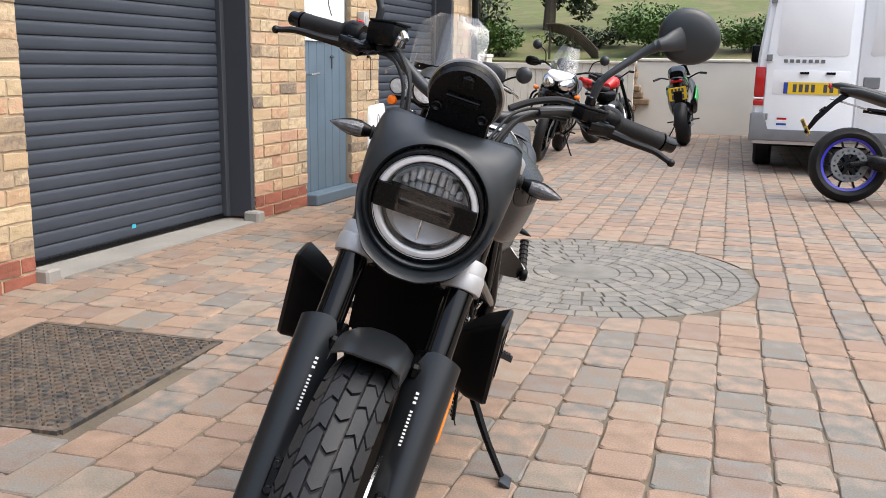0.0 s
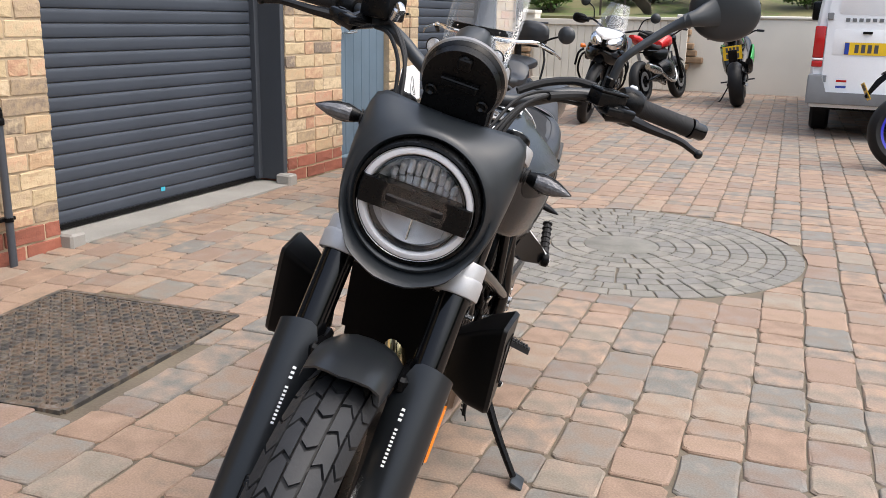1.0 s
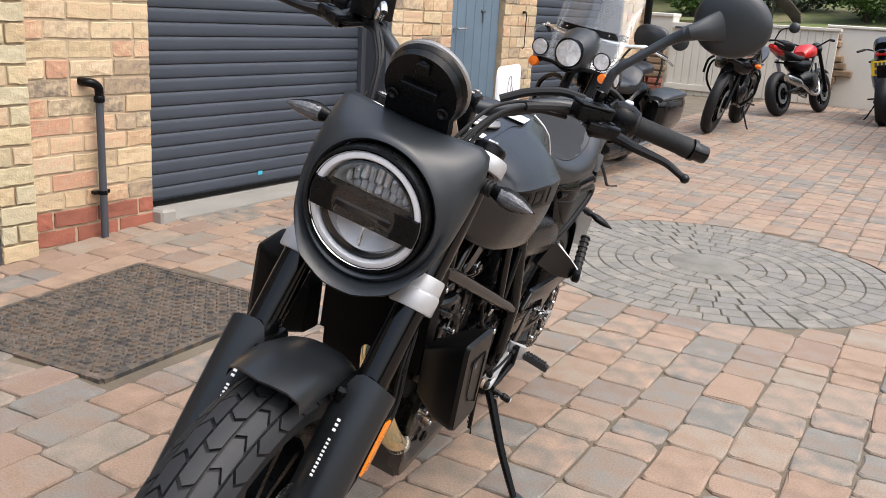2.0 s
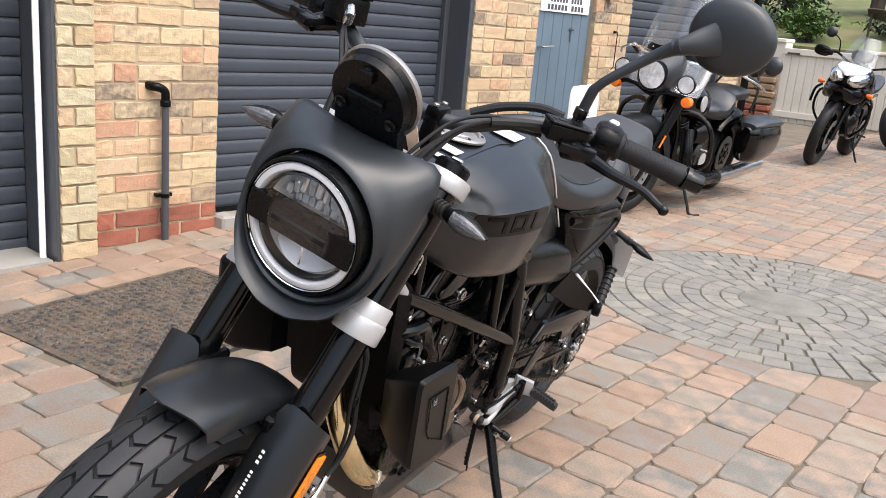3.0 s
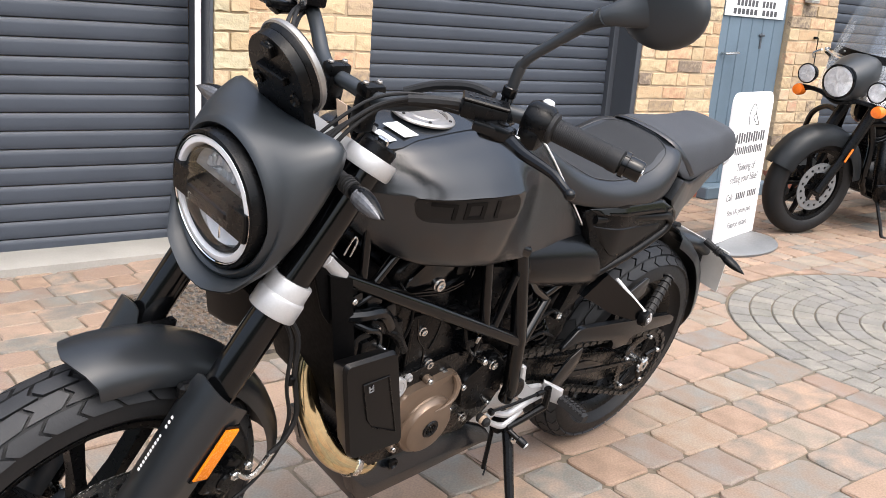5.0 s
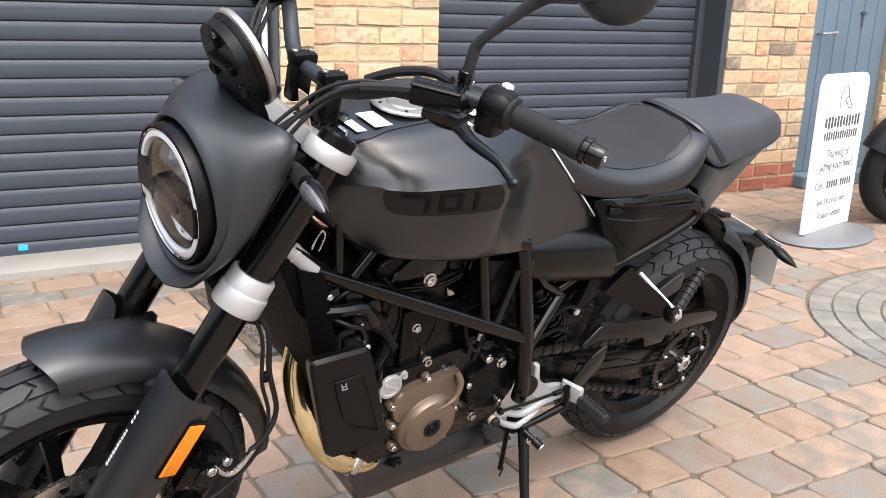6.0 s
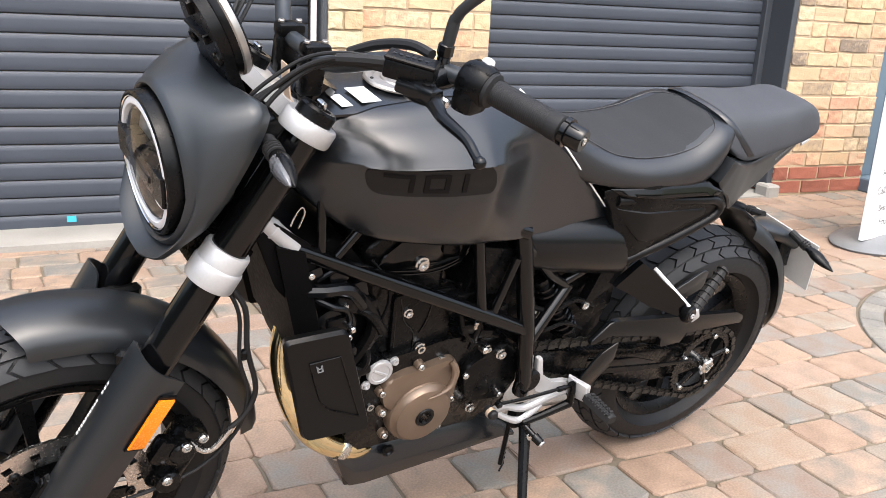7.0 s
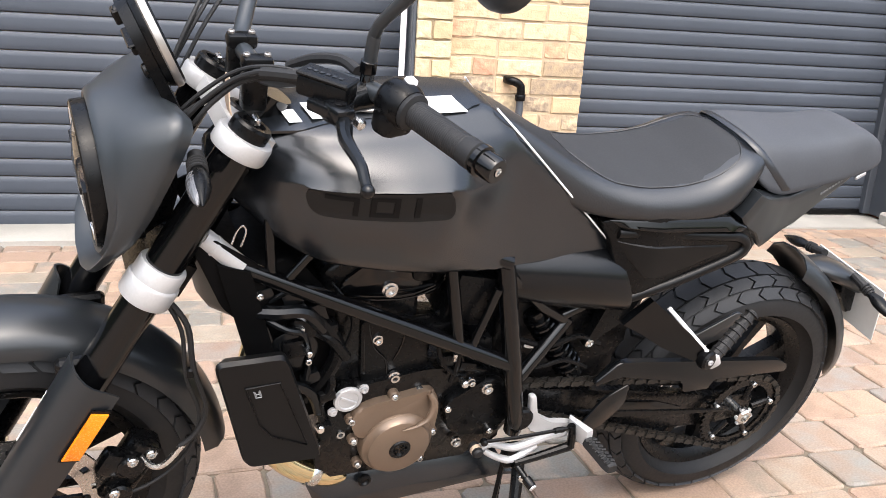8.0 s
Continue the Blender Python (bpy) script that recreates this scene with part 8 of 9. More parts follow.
def lump(parent, name, rows, material, label="", seg=16, sharp=40):
    """A rounded body from rows of x, y, z, half width, half height."""
    bm = B()
    pr = np.array(rows, float)
    n = max(12, len(rows) * 4)
    ts = np.linspace(0, len(rows) - 1, n)
    sm = np.stack([np.interp(ts, range(len(rows)), pr[:, k]) for k in range(5)], 1)
    for _ in range(2):
        sm[1:-1] = (sm[:-2] + 2 * sm[1:-1] + sm[2:]) / 4
    rings = []
    for x, y, z, w, h in sm:
        ring = []
        for j in range(seg):
            a = 2 * math.pi * j / seg
            ca, sa = math.cos(a), math.sin(a)
            ring.append(V((x, y + math.copysign(abs(ca) ** .75, ca) * w, z + math.copysign(abs(sa) ** .75, sa) * h)))
        rings.append(ring)
    ring_loft(bm, rings)
    return part(name, bm, material, parent, label, sharp)


def round_lamp(parent, name, c, d, r, depth, shell, label=""):
    l = new(name)
    l.parent = parent
    c, d = V(c), V(d).normalized()
    bm = B()
    lathe(bm, [(r * .5, -depth), (r * .9, -depth * .7), (r * 1.06, -.01), (r * 1.08, .004), (r, .008), (r * .97, .002)], c, d, 28)
    part("shell", bm, shell, l)
    bm = B()
    lathe(bm, [(r * .97, .004), (r * .8, .012), (r * .5, .017), (.001, .019)], c, d, 28, False)
    gl = part("lamp_glass", bm, M["lens"], l, label or "clear lamp glass", 12)
    gl.visible_shadow = False
    bm = B()
    rr = random.Random(4)
    lathe(bm, [(r * .95, .0035), (r * .8, .0045), (r * .6, .0055), (r * .4, .0055), (r * .2, .0055), (.001, .0055)], c, d, 22, False)
    for v in bm.verts:
        v.co += d * rr.uniform(-.0012, .002)
    part("lamp_bowl", bm, M["lamp_bowl"], l, "", 5)
    return l


def mirror_arm(parent, pts, hc, r, n=(1, 0, 0), material=None):
    m = new("mirror")
    m.parent = parent
    pole(m, "stem", pts, .007, M["plastic"], "", 4, 8)
    bm = B()
    lathe(bm, [(.001, -.012), (r * .9, -.012), (r, -.004), (r * .85, .012), (r * .45, .024), (.001, .028)], hc, n, 24)
    part("mirror_shell", bm, material or M["matt_black"], m)


def cruiser():
    t = thing("cruiser", "matt black heavyweight cruiser motorcycle with tall clear windscreen", "motorcycle", frame_at(-2.085, 7.52, -85.5, 9.0))
    FX = 1.66
    wheel(t, "rear_wheel", (0, 0, .32), .32, .17, M["plastic"], 10)
    # the front wheel is turned a little to its right
    fr = new("front_assembly")
    fr.parent = t
    st = Matrix.Translation((FX, 0, 0)) @ Matrix.Rotation(radians(-14), 4, "Z") @ Matrix.Translation((-FX, 0, 0))
    fr.matrix_basis = st
    wheel(fr, "front_wheel", (FX, 0, .325), .325, .13, M["plastic"], 10)
    bm = B()
    go = []
    for i in range(19):
        a = radians(20 + 150 * i / 18)
        go.append([V((FX + math.cos(a) * (.365 + h), y, .325 + math.sin(a) * (.365 + h))) for y, h in ((-.09, -.10), (-.088, -.04), (-.06, -.005), (0, .01), (.06, -.005), (.088, -.04), (.09, -.10))])
    ring_loft(bm, go, False, False, False)
    bmesh.ops.solidify(bm, geom=bm.faces[:], thickness=.006)
    part("mudguard", bm, M["matt_black"], fr, "deep matt black mudguard", 50)
    for sy in (1, -1):
        pole(fr, "fork_leg", [(FX + .02, .105 * sy, .30), (FX - .14, .105 * sy, .62)], .026, M["plastic"])
        pole(fr, "fork_tube", [(FX - .10, .105 * sy, .54), (FX - .27, .105 * sy, .95)], .034, M["plastic"])
        bm = B()
        box(bm, (FX - .09, .145 * sy, .55), (.012, .012, .09), .003, Matrix.Rotation(-.4, 4, "Y"))
        part("side_reflector", bm, M["lamp_orange"], fr)
    # lamp housing and lamps
    lump(t, "lamp_housing", [(FX + .03, 0, .95, .10, .10), (FX - .02, 0, .955, .115, .12), (FX - .12, 0, .985, .13, .13), (FX - .24, 0, 1.02, .12, .10), (FX - .32, 0, 1.04, .08, .05)], M["matt_black"], "matt black lamp housing")
    round_lamp(t, "headlamp", (FX + .04, 0, .952), (1, 0, -.05), .092, .05, M["gloss"])
    for sy in (1, -1):
        round_lamp(t, "spot_lamp", (FX + .0, .225 * sy, .945), (1, 0, -.03), .056, .06, M["plastic"])
        l = new("turn_lamp")
        l.parent = t
        pole(l, "stalk", [(FX - .06, .18 * sy, .87), (FX - .02, .245 * sy, .84)], .01, M["plastic"])
        bm = B()
        lathe(bm, [(.02, -.05), (.034, -.035), (.036, .0), (.03, .018), (.001, .024)], (FX - .01, .255 * sy, .84), (1, 0, 0), 20)
        part("lens", bm, M["lamp_orange"], l, "amber lens")
    pole(t, "lamp_bar", [(FX - .03, -.27, .86), (FX - .02, -.12, .865), (FX - .01, 0, .83), (FX - .02, .12, .865), (FX - .03, .27, .86)], .014, M["plastic"], "", 4)
    # windscreen: a bowed clear sheet with a dark strap
    bm = B()
    rows = []
    for i in range(9):
        v = i / 8
        z = .86 + .64 * v
        half = .25 + .03 * math.sin(v * 2.4) - (.12 * max(0, (v - .8) / .2) ** 2)
        rows.append([V((FX - .07 - .30 * v - .13 * (u * u), u * half, z)) for u in np.linspace(-1, 1, 11)])
    ring_loft(bm, rows, False, False, False)
    bmesh.ops.solidify(bm, geom=bm.faces[:], thickness=.004)
    s = part("windscreen", bm, M["screen"], t, "tall clear windscreen", 60)
    s.visible_shadow = False
    bm = B()
    ring_loft(bm, [[V((FX - .07 - .30 * v - .13 * u * u + .006, u * .262, .86 + .64 * v)) for u in np.linspace(-1, 1, 11)] for v in (.34, .41)], False, False, False)
    bmesh.ops.solidify(bm, geom=bm.faces[:], thickness=.004)
    part("screen_strap", bm, M["plastic"], t, "dark strap across the windscreen")
    for u in (-.6, 0, .6):
        bm = B()
        bolt(bm, (FX - .07 - .30 * .375 - .13 * u * u + .008, u * .262, .86 + .64 * .375), .006, .004, (1, 0, 0))
        part("strap_bolt", bm, M["steel"], t)
    # bars and mirrors
    pole(t, "handlebar", [(FX - .62, -.44, 1.02), (FX - .42, -.38, 1.07), (FX - .34, -.2, 1.05), (FX - .34, .2, 1.05), (FX - .42, .38, 1.07), (FX - .62, .44, 1.02)], .014, M["chrome"], "", 5)
    for sy in (1, -1):
        pole(t, "grip", [(FX - .50, .415 * sy, 1.05), (FX - .66, .455 * sy, 1.01)], .018, M["grip"])
        pole(t, "lever", [(FX - .40, .40 * sy, 1.06), (FX - .50, .50 * sy, 1.02), (FX - .58, .54 * sy, .98)], .008, M["steel"], "bright lever", 4, 8)
        if sy > 0:
            mirror_arm(t, [(FX - .44, .40 * sy, 1.07), (FX - .46, .48 * sy, 1.12), (FX - .44, .56 * sy, 1.15)], (FX - .43, .58 * sy, 1.16), .062)
    # tank, seat, body
    lump(t, "tank", [(FX - .36, 0, .78, .05, .06), (FX - .46, 0, .78, .13, .11), (FX - .62, 0, .78, .17, .13), (FX - .80, 0, .76, .15, .11), (FX - .98, 0, .73, .07, .06)], M["gloss"], "gloss black tank")
    for sy in (1, -1):
        bm = B()
        lathe(bm, [(.055, 0), (.055, .006), (.05, .008), (.03, .008)], (FX - .58, .166 * sy, .79), (0, sy, .1), 24)
        lathe(bm, [(.01, 0), (.012, .01)], (FX - .58, .166 * sy, .79), (0, sy, .1), 12)
        part("emblem", bm, M["silver"], t, "round silver emblem")
    lump(t, "rider_seat", [(.78, 0, .70, .09, .04), (.68, 0, .70, .15, .06), (.52, 0, .69, .18, .065), (.40, 0, .76, .17, .09), (.34, 0, .80, .13, .05)], M["vinyl"], "black leather seat")
    lump(t, "passenger_seat", [(.36, 0, .80, .12, .04), (.22, 0, .82, .15, .05), (.04, 0, .82, .14, .05), (-.06, 0, .82, .09, .04)], M["vinyl"], "black leather pillion seat")
    lump(t, "backrest", [(-.05, 0, 1.04, .05, .06), (-.08, 0, 1.05, .15, .11), (-.13, 0, 1.05, .15, .11), (-.16, 0, 1.05, .08, .08)], M["vinyl"], "black padded backrest")
    for sy in (1, -1):
        pole(t, "backrest_stay", [(-.10, .10 * sy, 1.0), (-.02, .17 * sy, .86), (.05, .18 * sy, .70)], .01, M["plastic"], "", 3, 8)
    bm = B()
    go = []
    for i in range(15):
        a = radians(35 + 150 * i / 14)
        go.append([V((math.cos(a) * (.37 + h), y, .32 + math.sin(a) * (.37 + h))) for y, h in ((-.115, -.09), (-.11, -.03), (-.07, 0), (0, .012), (.07, 0), (.11, -.03), (.115, -.09))])
    ring_loft(bm, go, False, False, False)
    bmesh.ops.solidify(bm, geom=bm.faces[:], thickness=.006)
    part("rear_mudguard", bm, M["gloss"], t, "", 50)
    for sy in (1, -1):
        b = new("saddlebag")
        b.parent = t
        lump(b, "shell", [(.34, .29 * sy, .52, .04, .10), (.28, .29 * sy, .51, .10, .16), (.05, .29 * sy, .50, .115, .175), (-.25, .29 * sy, .52, .11, .155), (-.33, .29 * sy, .53, .05, .10)], M["gloss"], "hard gloss black pannier", 18, 30)
        lump(b, "lid", [(.33, .29 * sy, .635, .06, .02), (.2, .29 * sy, .665, .11, .03), (-.2, .29 * sy, .665, .11, .03), (-.32, .29 * sy, .635, .06, .02)], M["matt_black"])
        bm = B()
        lathe(bm, [(.001, -.01), (.03, -.005), (.034, .004), (.02, .02), (.001, .024)], (-.33, .33 * sy, .56), (-1, 0, 0), 16)
        part("lamp", bm, M["silver"], b)
    # engine: two finned cylinders over a crankcase
    lump(t, "crankcase", [(1.12, 0, .36, .10, .10), (1.0, 0, .36, .16, .14), (.72, 0, .36, .17, .15), (.52, 0, .36, .12, .12)], M["dark"], "black crankcase")
    for sgn, cx in ((1, .99), (-1, .72)):
        c = new("cylinder")
        c.parent = t
        for i in range(9):
            bm = B()
            d = V((.42 * sgn, 0, .9))
            p = V((cx, 0, .46)) + d * (.025 * i)
            lathe(bm, [(.095, -.004), (.098, 0), (.095, .004)], p, d, 24)
            part("fin", bm, M["dark"], c)
        bm = B()
        lathe(bm, [(.082, -.02), (.082, .22), (.07, .26), (.02, .27)], V((cx, 0, .46)), (.42 * sgn, 0, .9), 24)
        part("barrel", bm, M["plastic"], c)
    for sy in (1, -1):
        bm = B()
        lathe(bm, [(.15, 0), (.15, .03), (.13, .05), (.05, .058), (.001, .06)], (.85, .14 * sy, .37), (0, sy, 0), 30)
        part("side_case", bm, M["dark"], t)
        bm = B()
        lathe(bm, [(.06, .0), (.062, .006), (.045, .008)], (.86, .198 * sy, .37), (0, sy, 0), 24)
        part("case_badge", bm, M["silver"], t, "silver ring badge")
        for i in range(4):
            bm = B()
            box(bm, (.92 - .05 * i, .195 * sy, .46 - .01 * i), (.03, .02, .012), .004)
            part("case_rib", bm, M["silver"], t)
        pole(t, "crash_bar", [(1.34, .10 * sy, .72), (1.30, .22 * sy, .74), (1.26, .33 * sy, .66), (1.22, .36 * sy, .50), (1.18, .33 * sy, .40), (1.12, .18 * sy, .34)], .017, M["gloss"], "", 4)
        pole(t, "foot_board", [(1.18, .26 * sy, .30), (.92, .26 * sy, .28)], .03, M["plastic"])
        pole(t, "frame_tube", [(1.38, .06 * sy, .86), (1.28, .12 * sy, .60), (1.20, .14 * sy, .28), (.6, .14 * sy, .22)], .02, M["gloss"], "", 4)
    pole(t, "exhaust", [(1.15, .14, .60), (1.18, .20, .40), (1.05, .21, .24), (.5, .21, .22), (-.1, .22, .24)], .045, M["dark"], "dark exhaust pipe", 4, 14)
    pole(t, "exhaust", [(1.15, -.14, .60), (1.18, -.20, .40), (1.05, -.21, .24), (.5, -.21, .22), (-.1, -.22, .24)], .045, M["dark"], "dark exhaust pipe", 4, 14)
    for sy in (1, -1):
        pole(t, "silencer", [(.55, .235 * sy, .235), (.30, .24 * sy, .24), (-.35, .25 * sy, .27)], [.05, .056, .056], M["steel"], "bright silencer", 3, 16)
    pole(t, "side_stand", [(1.12, .18, .28), (1.18, .30, .12), (1.22, .355, .06), (1.16, .40, .062)], .011, M["plastic"], "", 3, 8)
    pole(t, "gear_rod", [(1.10, .25, .36), (1.28, .24, .36)], .008, M["plastic"])
    lump(t, "air_box", [(1.02, .14, .55, .03, .05), (.88, .16, .56, .05, .08), (.74, .14, .55, .03, .05)], M["plastic"])


cruiser()


def small_bike(name, label, m, tank_mat, rim_mat, seat_z=.82, tall=0.0, fw=.12, bw=.16, R=.31, wb=1.42, mirrors=True, spoke_mat=None):
    """The common parts of a parked motorcycle; its own parts are added to it."""
    t = thing(name, label, "motorcycle", m)
    wheel(t, "rear_wheel", (0, 0, R), R, bw, rim_mat, 10, True, spoke_mat)
    wheel(t, "front_wheel", (wb, 0, R + tall * .04), R + tall * .04, fw, rim_mat, 10, True, spoke_mat)
    for sy in (1, -1):
        pole(t, "fork_leg", [(wb, .095 * sy, R), (wb - .28, .095 * sy, .92 + tall * .1)], .026, M["plastic"])
        pole(t, "frame_tube", [(wb - .30, .05 * sy, .86), (.80, .13 * sy, .70), (.56, .12 * sy, .42)], .019, M["gloss"], "", 3)
        pole(t, "frame_tube", [(wb - .28, .05 * sy, .72), (.98, .12 * sy, .34), (.58, .12 * sy, .32)], .016, M["gloss"], "", 3)
        pole(t, "swing_arm", [(.58, .11 * sy, .40), (0, .105 * sy, R)], .024, M["dark"])
        pole(t, "sub_frame", [(.72, .10 * sy, .72), (.1, .09 * sy, seat_z - .06)], .013, M["gloss"])
        bm = B()
        lathe(bm, [(.055, 0), (.052, .012), (.02, .016)], (.72, .13 * sy, .42), (0, sy, 0), 20)
        part("side_case", bm, M["dark"], t)
        pole(t, "foot_rest", [(.52, .14 * sy, .34), (.52, .24 * sy, .34)], .011, M["grip"])
    hb = .98 + tall * .12
    pole(t, "handlebar", [(wb - .50, -.38, hb + .02), (wb - .38, -.28, hb + .04), (wb - .31, -.08, hb - .03), (wb - .31, .08, hb - .03), (wb - .38, .28, hb + .04), (wb - .50, .38, hb + .02)], .012, M["plastic"], "", 4)
    for sy in (1, -1):
        pole(t, "grip", [(wb - .43, .31 * sy, hb + .04), (wb - .51, .40 * sy, hb + .02)], .018, M["grip"])
        if mirrors:
            mirror_arm(t, [(wb - .38, .27 * sy, hb + .05), (wb - .36, .30 * sy, hb + .16), (wb - .37, .38 * sy, hb + .21)], (wb - .37, .42 * sy, hb + .22), .058)
    lump(t, "tank", [(wb - .32, 0, .86, .06, .05), (wb - .42, 0, .88, .14, .10), (wb - .58, 0, .88, .15, .11), (.66, 0, .82, .09, .06)], tank_mat)
    lump(t, "seat", [(.72, 0, seat_z, .07, .03), (.55, 0, seat_z - .02, .12, .04), (.30, 0, seat_z, .13, .045), (.05, 0, seat_z + .08, .11, .045), (-.12, 0, seat_z + .11, .06, .03)], M["vinyl"], "black seat")
    lump(t, "engine", [(.98, 0, .42, .10, .10), (.85, 0, .45, .14, .16), (.66, 0, .44, .14, .14), (.54, 0, .42, .10, .08)], M["dark"], "dark engine block")
    lump(t, "cylinder", [(.92, 0, .58, .09, .07), (.90, 0, .66, .10, .08), (.80, 0, .72, .08, .06)], M["dark"])
    bm = B()
    go = []
    for i in range(11):
        a = radians(50 + 90 * i / 10)
        go.append([V((wb + math.cos(a) * (R + .03 + h), y, R + math.sin(a) * (R + .03 + h))) for y, h in ((-.065, -.02), (-.04, .004), (0, .012), (.04, .004), (.065, -.02))])
    ring_loft(bm, go, False, False, False)
    bmesh.ops.solidify(bm, geom=bm.faces[:], thickness=.005)
    part("mudguard", bm, M["matt_black"], t, "", 50)
    pole(t, "side_stand", [(.60, .12, .30), (.64, .26, .09), (.66, .31, .05), (.62, .34, .052)], .010, M["plastic"], "", 2, 8)
    pole(t, "header_pipe", [(.98, 0, .62), (1.08, .02, .50), (1.02, .04, .30), (.8, -.04, .24), (.4, -.13, .28)], .022, M["steel"], "", 4)
    return t


def plate_bars(parent, m, w, h, material, rows=2, band=False):
    p = new("number_plate")
    p.parent = parent
    p.matrix_basis = m
    bm = B()
    box(bm, (0, 0, 0), (w, .004, h), .001)
    part("plate", bm, material, p)
    for r in range(rows):
        k = 4 if rows == 2 else 7
        z = (0 if rows == 1 else (h * .23 if r == 0 else -h * .23))
        for i in range(k):
            if rows == 1 and i == 4:
                continue
            bm = B()
            box(bm, (w * (.12 + .76 * (i + .5) / k - .5) + (w * .03 if band else 0), -.003, z), (w * .76 / k * .62, .001, h * (.34 if rows == 2 else .66)))
            part("bar", bm, M["ink"], p)
    if band:
        bm = B()
        box(bm, (-w * .46, -.003, 0), (w * .075, .001, h * .95))
        part("blue_band", bm, M["eu_blue"], p)


# touring bike with a white-fronted fairing
adv = small_bike("touring_bike", "black and white tall touring motorcycle with twin headlamps", frame_at(-2.29, 11.75, -85.5, 13), M["gloss"], M["plastic"], .84, 1.0, .11, .15, .315, 1.48)
lump(adv, "fairing", [(1.50, 0, .90, .08, .06), (1.42, 0, .93, .15, .12), (1.30, 0, .95, .18, .15), (1.15, 0, .93, .20, .18), (.98, 0, .86, .20, .14)], M["gloss"], "black fairing")
lump(adv, "nose_panel", [(1.60, 0, 1.0, .03, .022), (1.55, 0, 1.02, .10, .03), (1.46, 0, 1.045, .15, .028), (1.36, 0, 1.075, .15, .02)], M["white"], "white nose panel over the lamps")
lump(adv, "chin_panel", [(1.60, 0, .84, .03, .03), (1.53, 0, .80, .13, .08), (1.42, 0, .80, .20, .11), (1.25, 0, .82, .23, .10)], M["gloss"], "black chin panel")
for sy in (1, -1):
    lump(adv, "flank_panel", [(1.42, .17 * sy, .86, .02, .03), (1.30, .20 * sy, .80, .03, .10), (1.12, .21 * sy, .76, .03, .09), (1.0, .19 * sy, .74, .02, .03)], M["gloss"], "black flank panel")
    lump(adv, "hand_shield", [(1.22, .36 * sy, 1.12, .05, .03), (1.18, .42 * sy, 1.12, .09, .06), (1.12, .46 * sy, 1.11, .04, .04)], M["plastic"], "black hand shield")
lump(adv, "dash_panel", [(1.36, 0, 1.13, .05, .03), (1.28, 0, 1.18, .11, .06), (1.20, 0, 1.20, .10, .05)], M["plastic"])
for sy in (1, -1):
    lump(adv, "headlamp", [(1.615, .06 * sy, .93, .02, .02), (1.57, .08 * sy, .94, .07, .06), (1.48, .105 * sy, .96, .08, .075), (1.40, .12 * sy, .98, .07, .06)], M["lens_mirror"], "large clear headlamp")
    bm = B()
    lathe(bm, [(.012, 0), (.026, .03), (.024, .06), (.001, .07)], (1.38, .22 * sy, .84), (0, sy, 0), 14)
    part("turn_lamp", bm, M["lamp_orange"], adv, "amber turn lamp")
    pole(adv, "hand_guard", [(1.08, .46 * sy, 1.08), (1.18, .44 * sy, 1.10), (1.24, .30 * sy, 1.12)], .022, M["plastic"], "", 4)
    pole(adv, "crash_bar", [(1.30, .10 * sy, .80), (1.24, .26 * sy, .74), (1.12, .28 * sy, .52), (.95, .16 * sy, .34)], .013, M["plastic"], "", 4)
    pole(adv, "side_lamp_bar", [(1.26, .26 * sy, .80), (1.30, .30 * sy, .74), (1.30, .30 * sy, .60)], .014, M["plastic"], "", 3)
bm = B()
ring_loft(bm, [[V((1.48 - .20 * v - .08 * u * u, u * (.17 - .06 * v * v), 1.06 + .32 * v)) for u in np.linspace(-1, 1, 9)] for v in np.linspace(0, 1, 7)], False, False, False)
bmesh.ops.solidify(bm, geom=bm.faces[:], thickness=.004)
s = part("windscreen", bm, M["screen"], adv, "clear touring windscreen", 60)
s.visible_shadow = False
bm = B()
prism(bm, [(1.72, .72), (1.50, .80), (1.44, .84), (1.40, .80), (1.50, .74)], -.05, .05, .008)
part("beak", bm, M["gloss"], adv)

# red-tanked roadster
red = small_bike("roadster", "red roadster motorcycle with exposed engine by the garden wall", frame_at(-2.10, 13.2, 79, 9), M["red"], M["plastic"], .80, 0, .11, .15, .305, 1.40, False)
lump(red, "silencer", [(.30, -.20, .42, .03, .03), (.2, -.20, .44, .055, .055), (-.12, -.20, .50, .055, .055), (-.18, -.20, .51, .04, .04)], M["steel"], "bright silencer")
lump(red, "cylinder_cover", [(.95, .13, .56, .02, .05), (.85, .14, .58, .04, .08), (.74, .13, .56, .02, .05)], M["silver"], "bright metal engine cover")
lump(red, "crank_case", [(1.02, 0, .40, .12, .10), (.88, 0, .44, .19, .17), (.66, 0, .46, .20, .18), (.48, 0, .44, .14, .12)], M["dark"], "dark engine case")
lump(red, "air_box", [(.92, 0, .70, .10, .06), (.76, 0, .68, .15, .10), (.50, 0, .68, .12, .09), (.34, 0, .72, .08, .05)], M["plastic"])
pole(red, "header_pipe", [(.98, -.06, .60), (1.08, -.10, .48), (1.0, -.15, .30), (.7, -.19, .28), (.3, -.20, .42)], .022, M["steel"], "bright header pipe", 4)
lump(red, "tail_unit", [(.10, 0, .86, .10, .04), (-.10, 0, .92, .08, .05), (-.22, 0, .95, .04, .03)], M["red"], "red tail unit")
bm = B()
lathe(bm, [(.001, -.01), (.03, -.005), (.03, .01), (.001, .015)], (-.22, 0, .95), (-1, 0, 0), 14)
part("tail_lamp", bm, M["tail_red"], red)
pole(red, "shock", [(.38, .12, .42), (.22, .12, .78)], .025, M["silver"], "bright rear shock")
round_lamp(red, "headlamp", (1.24, 0, .92), (1, 0, 0), .09, .09, M["gloss"])

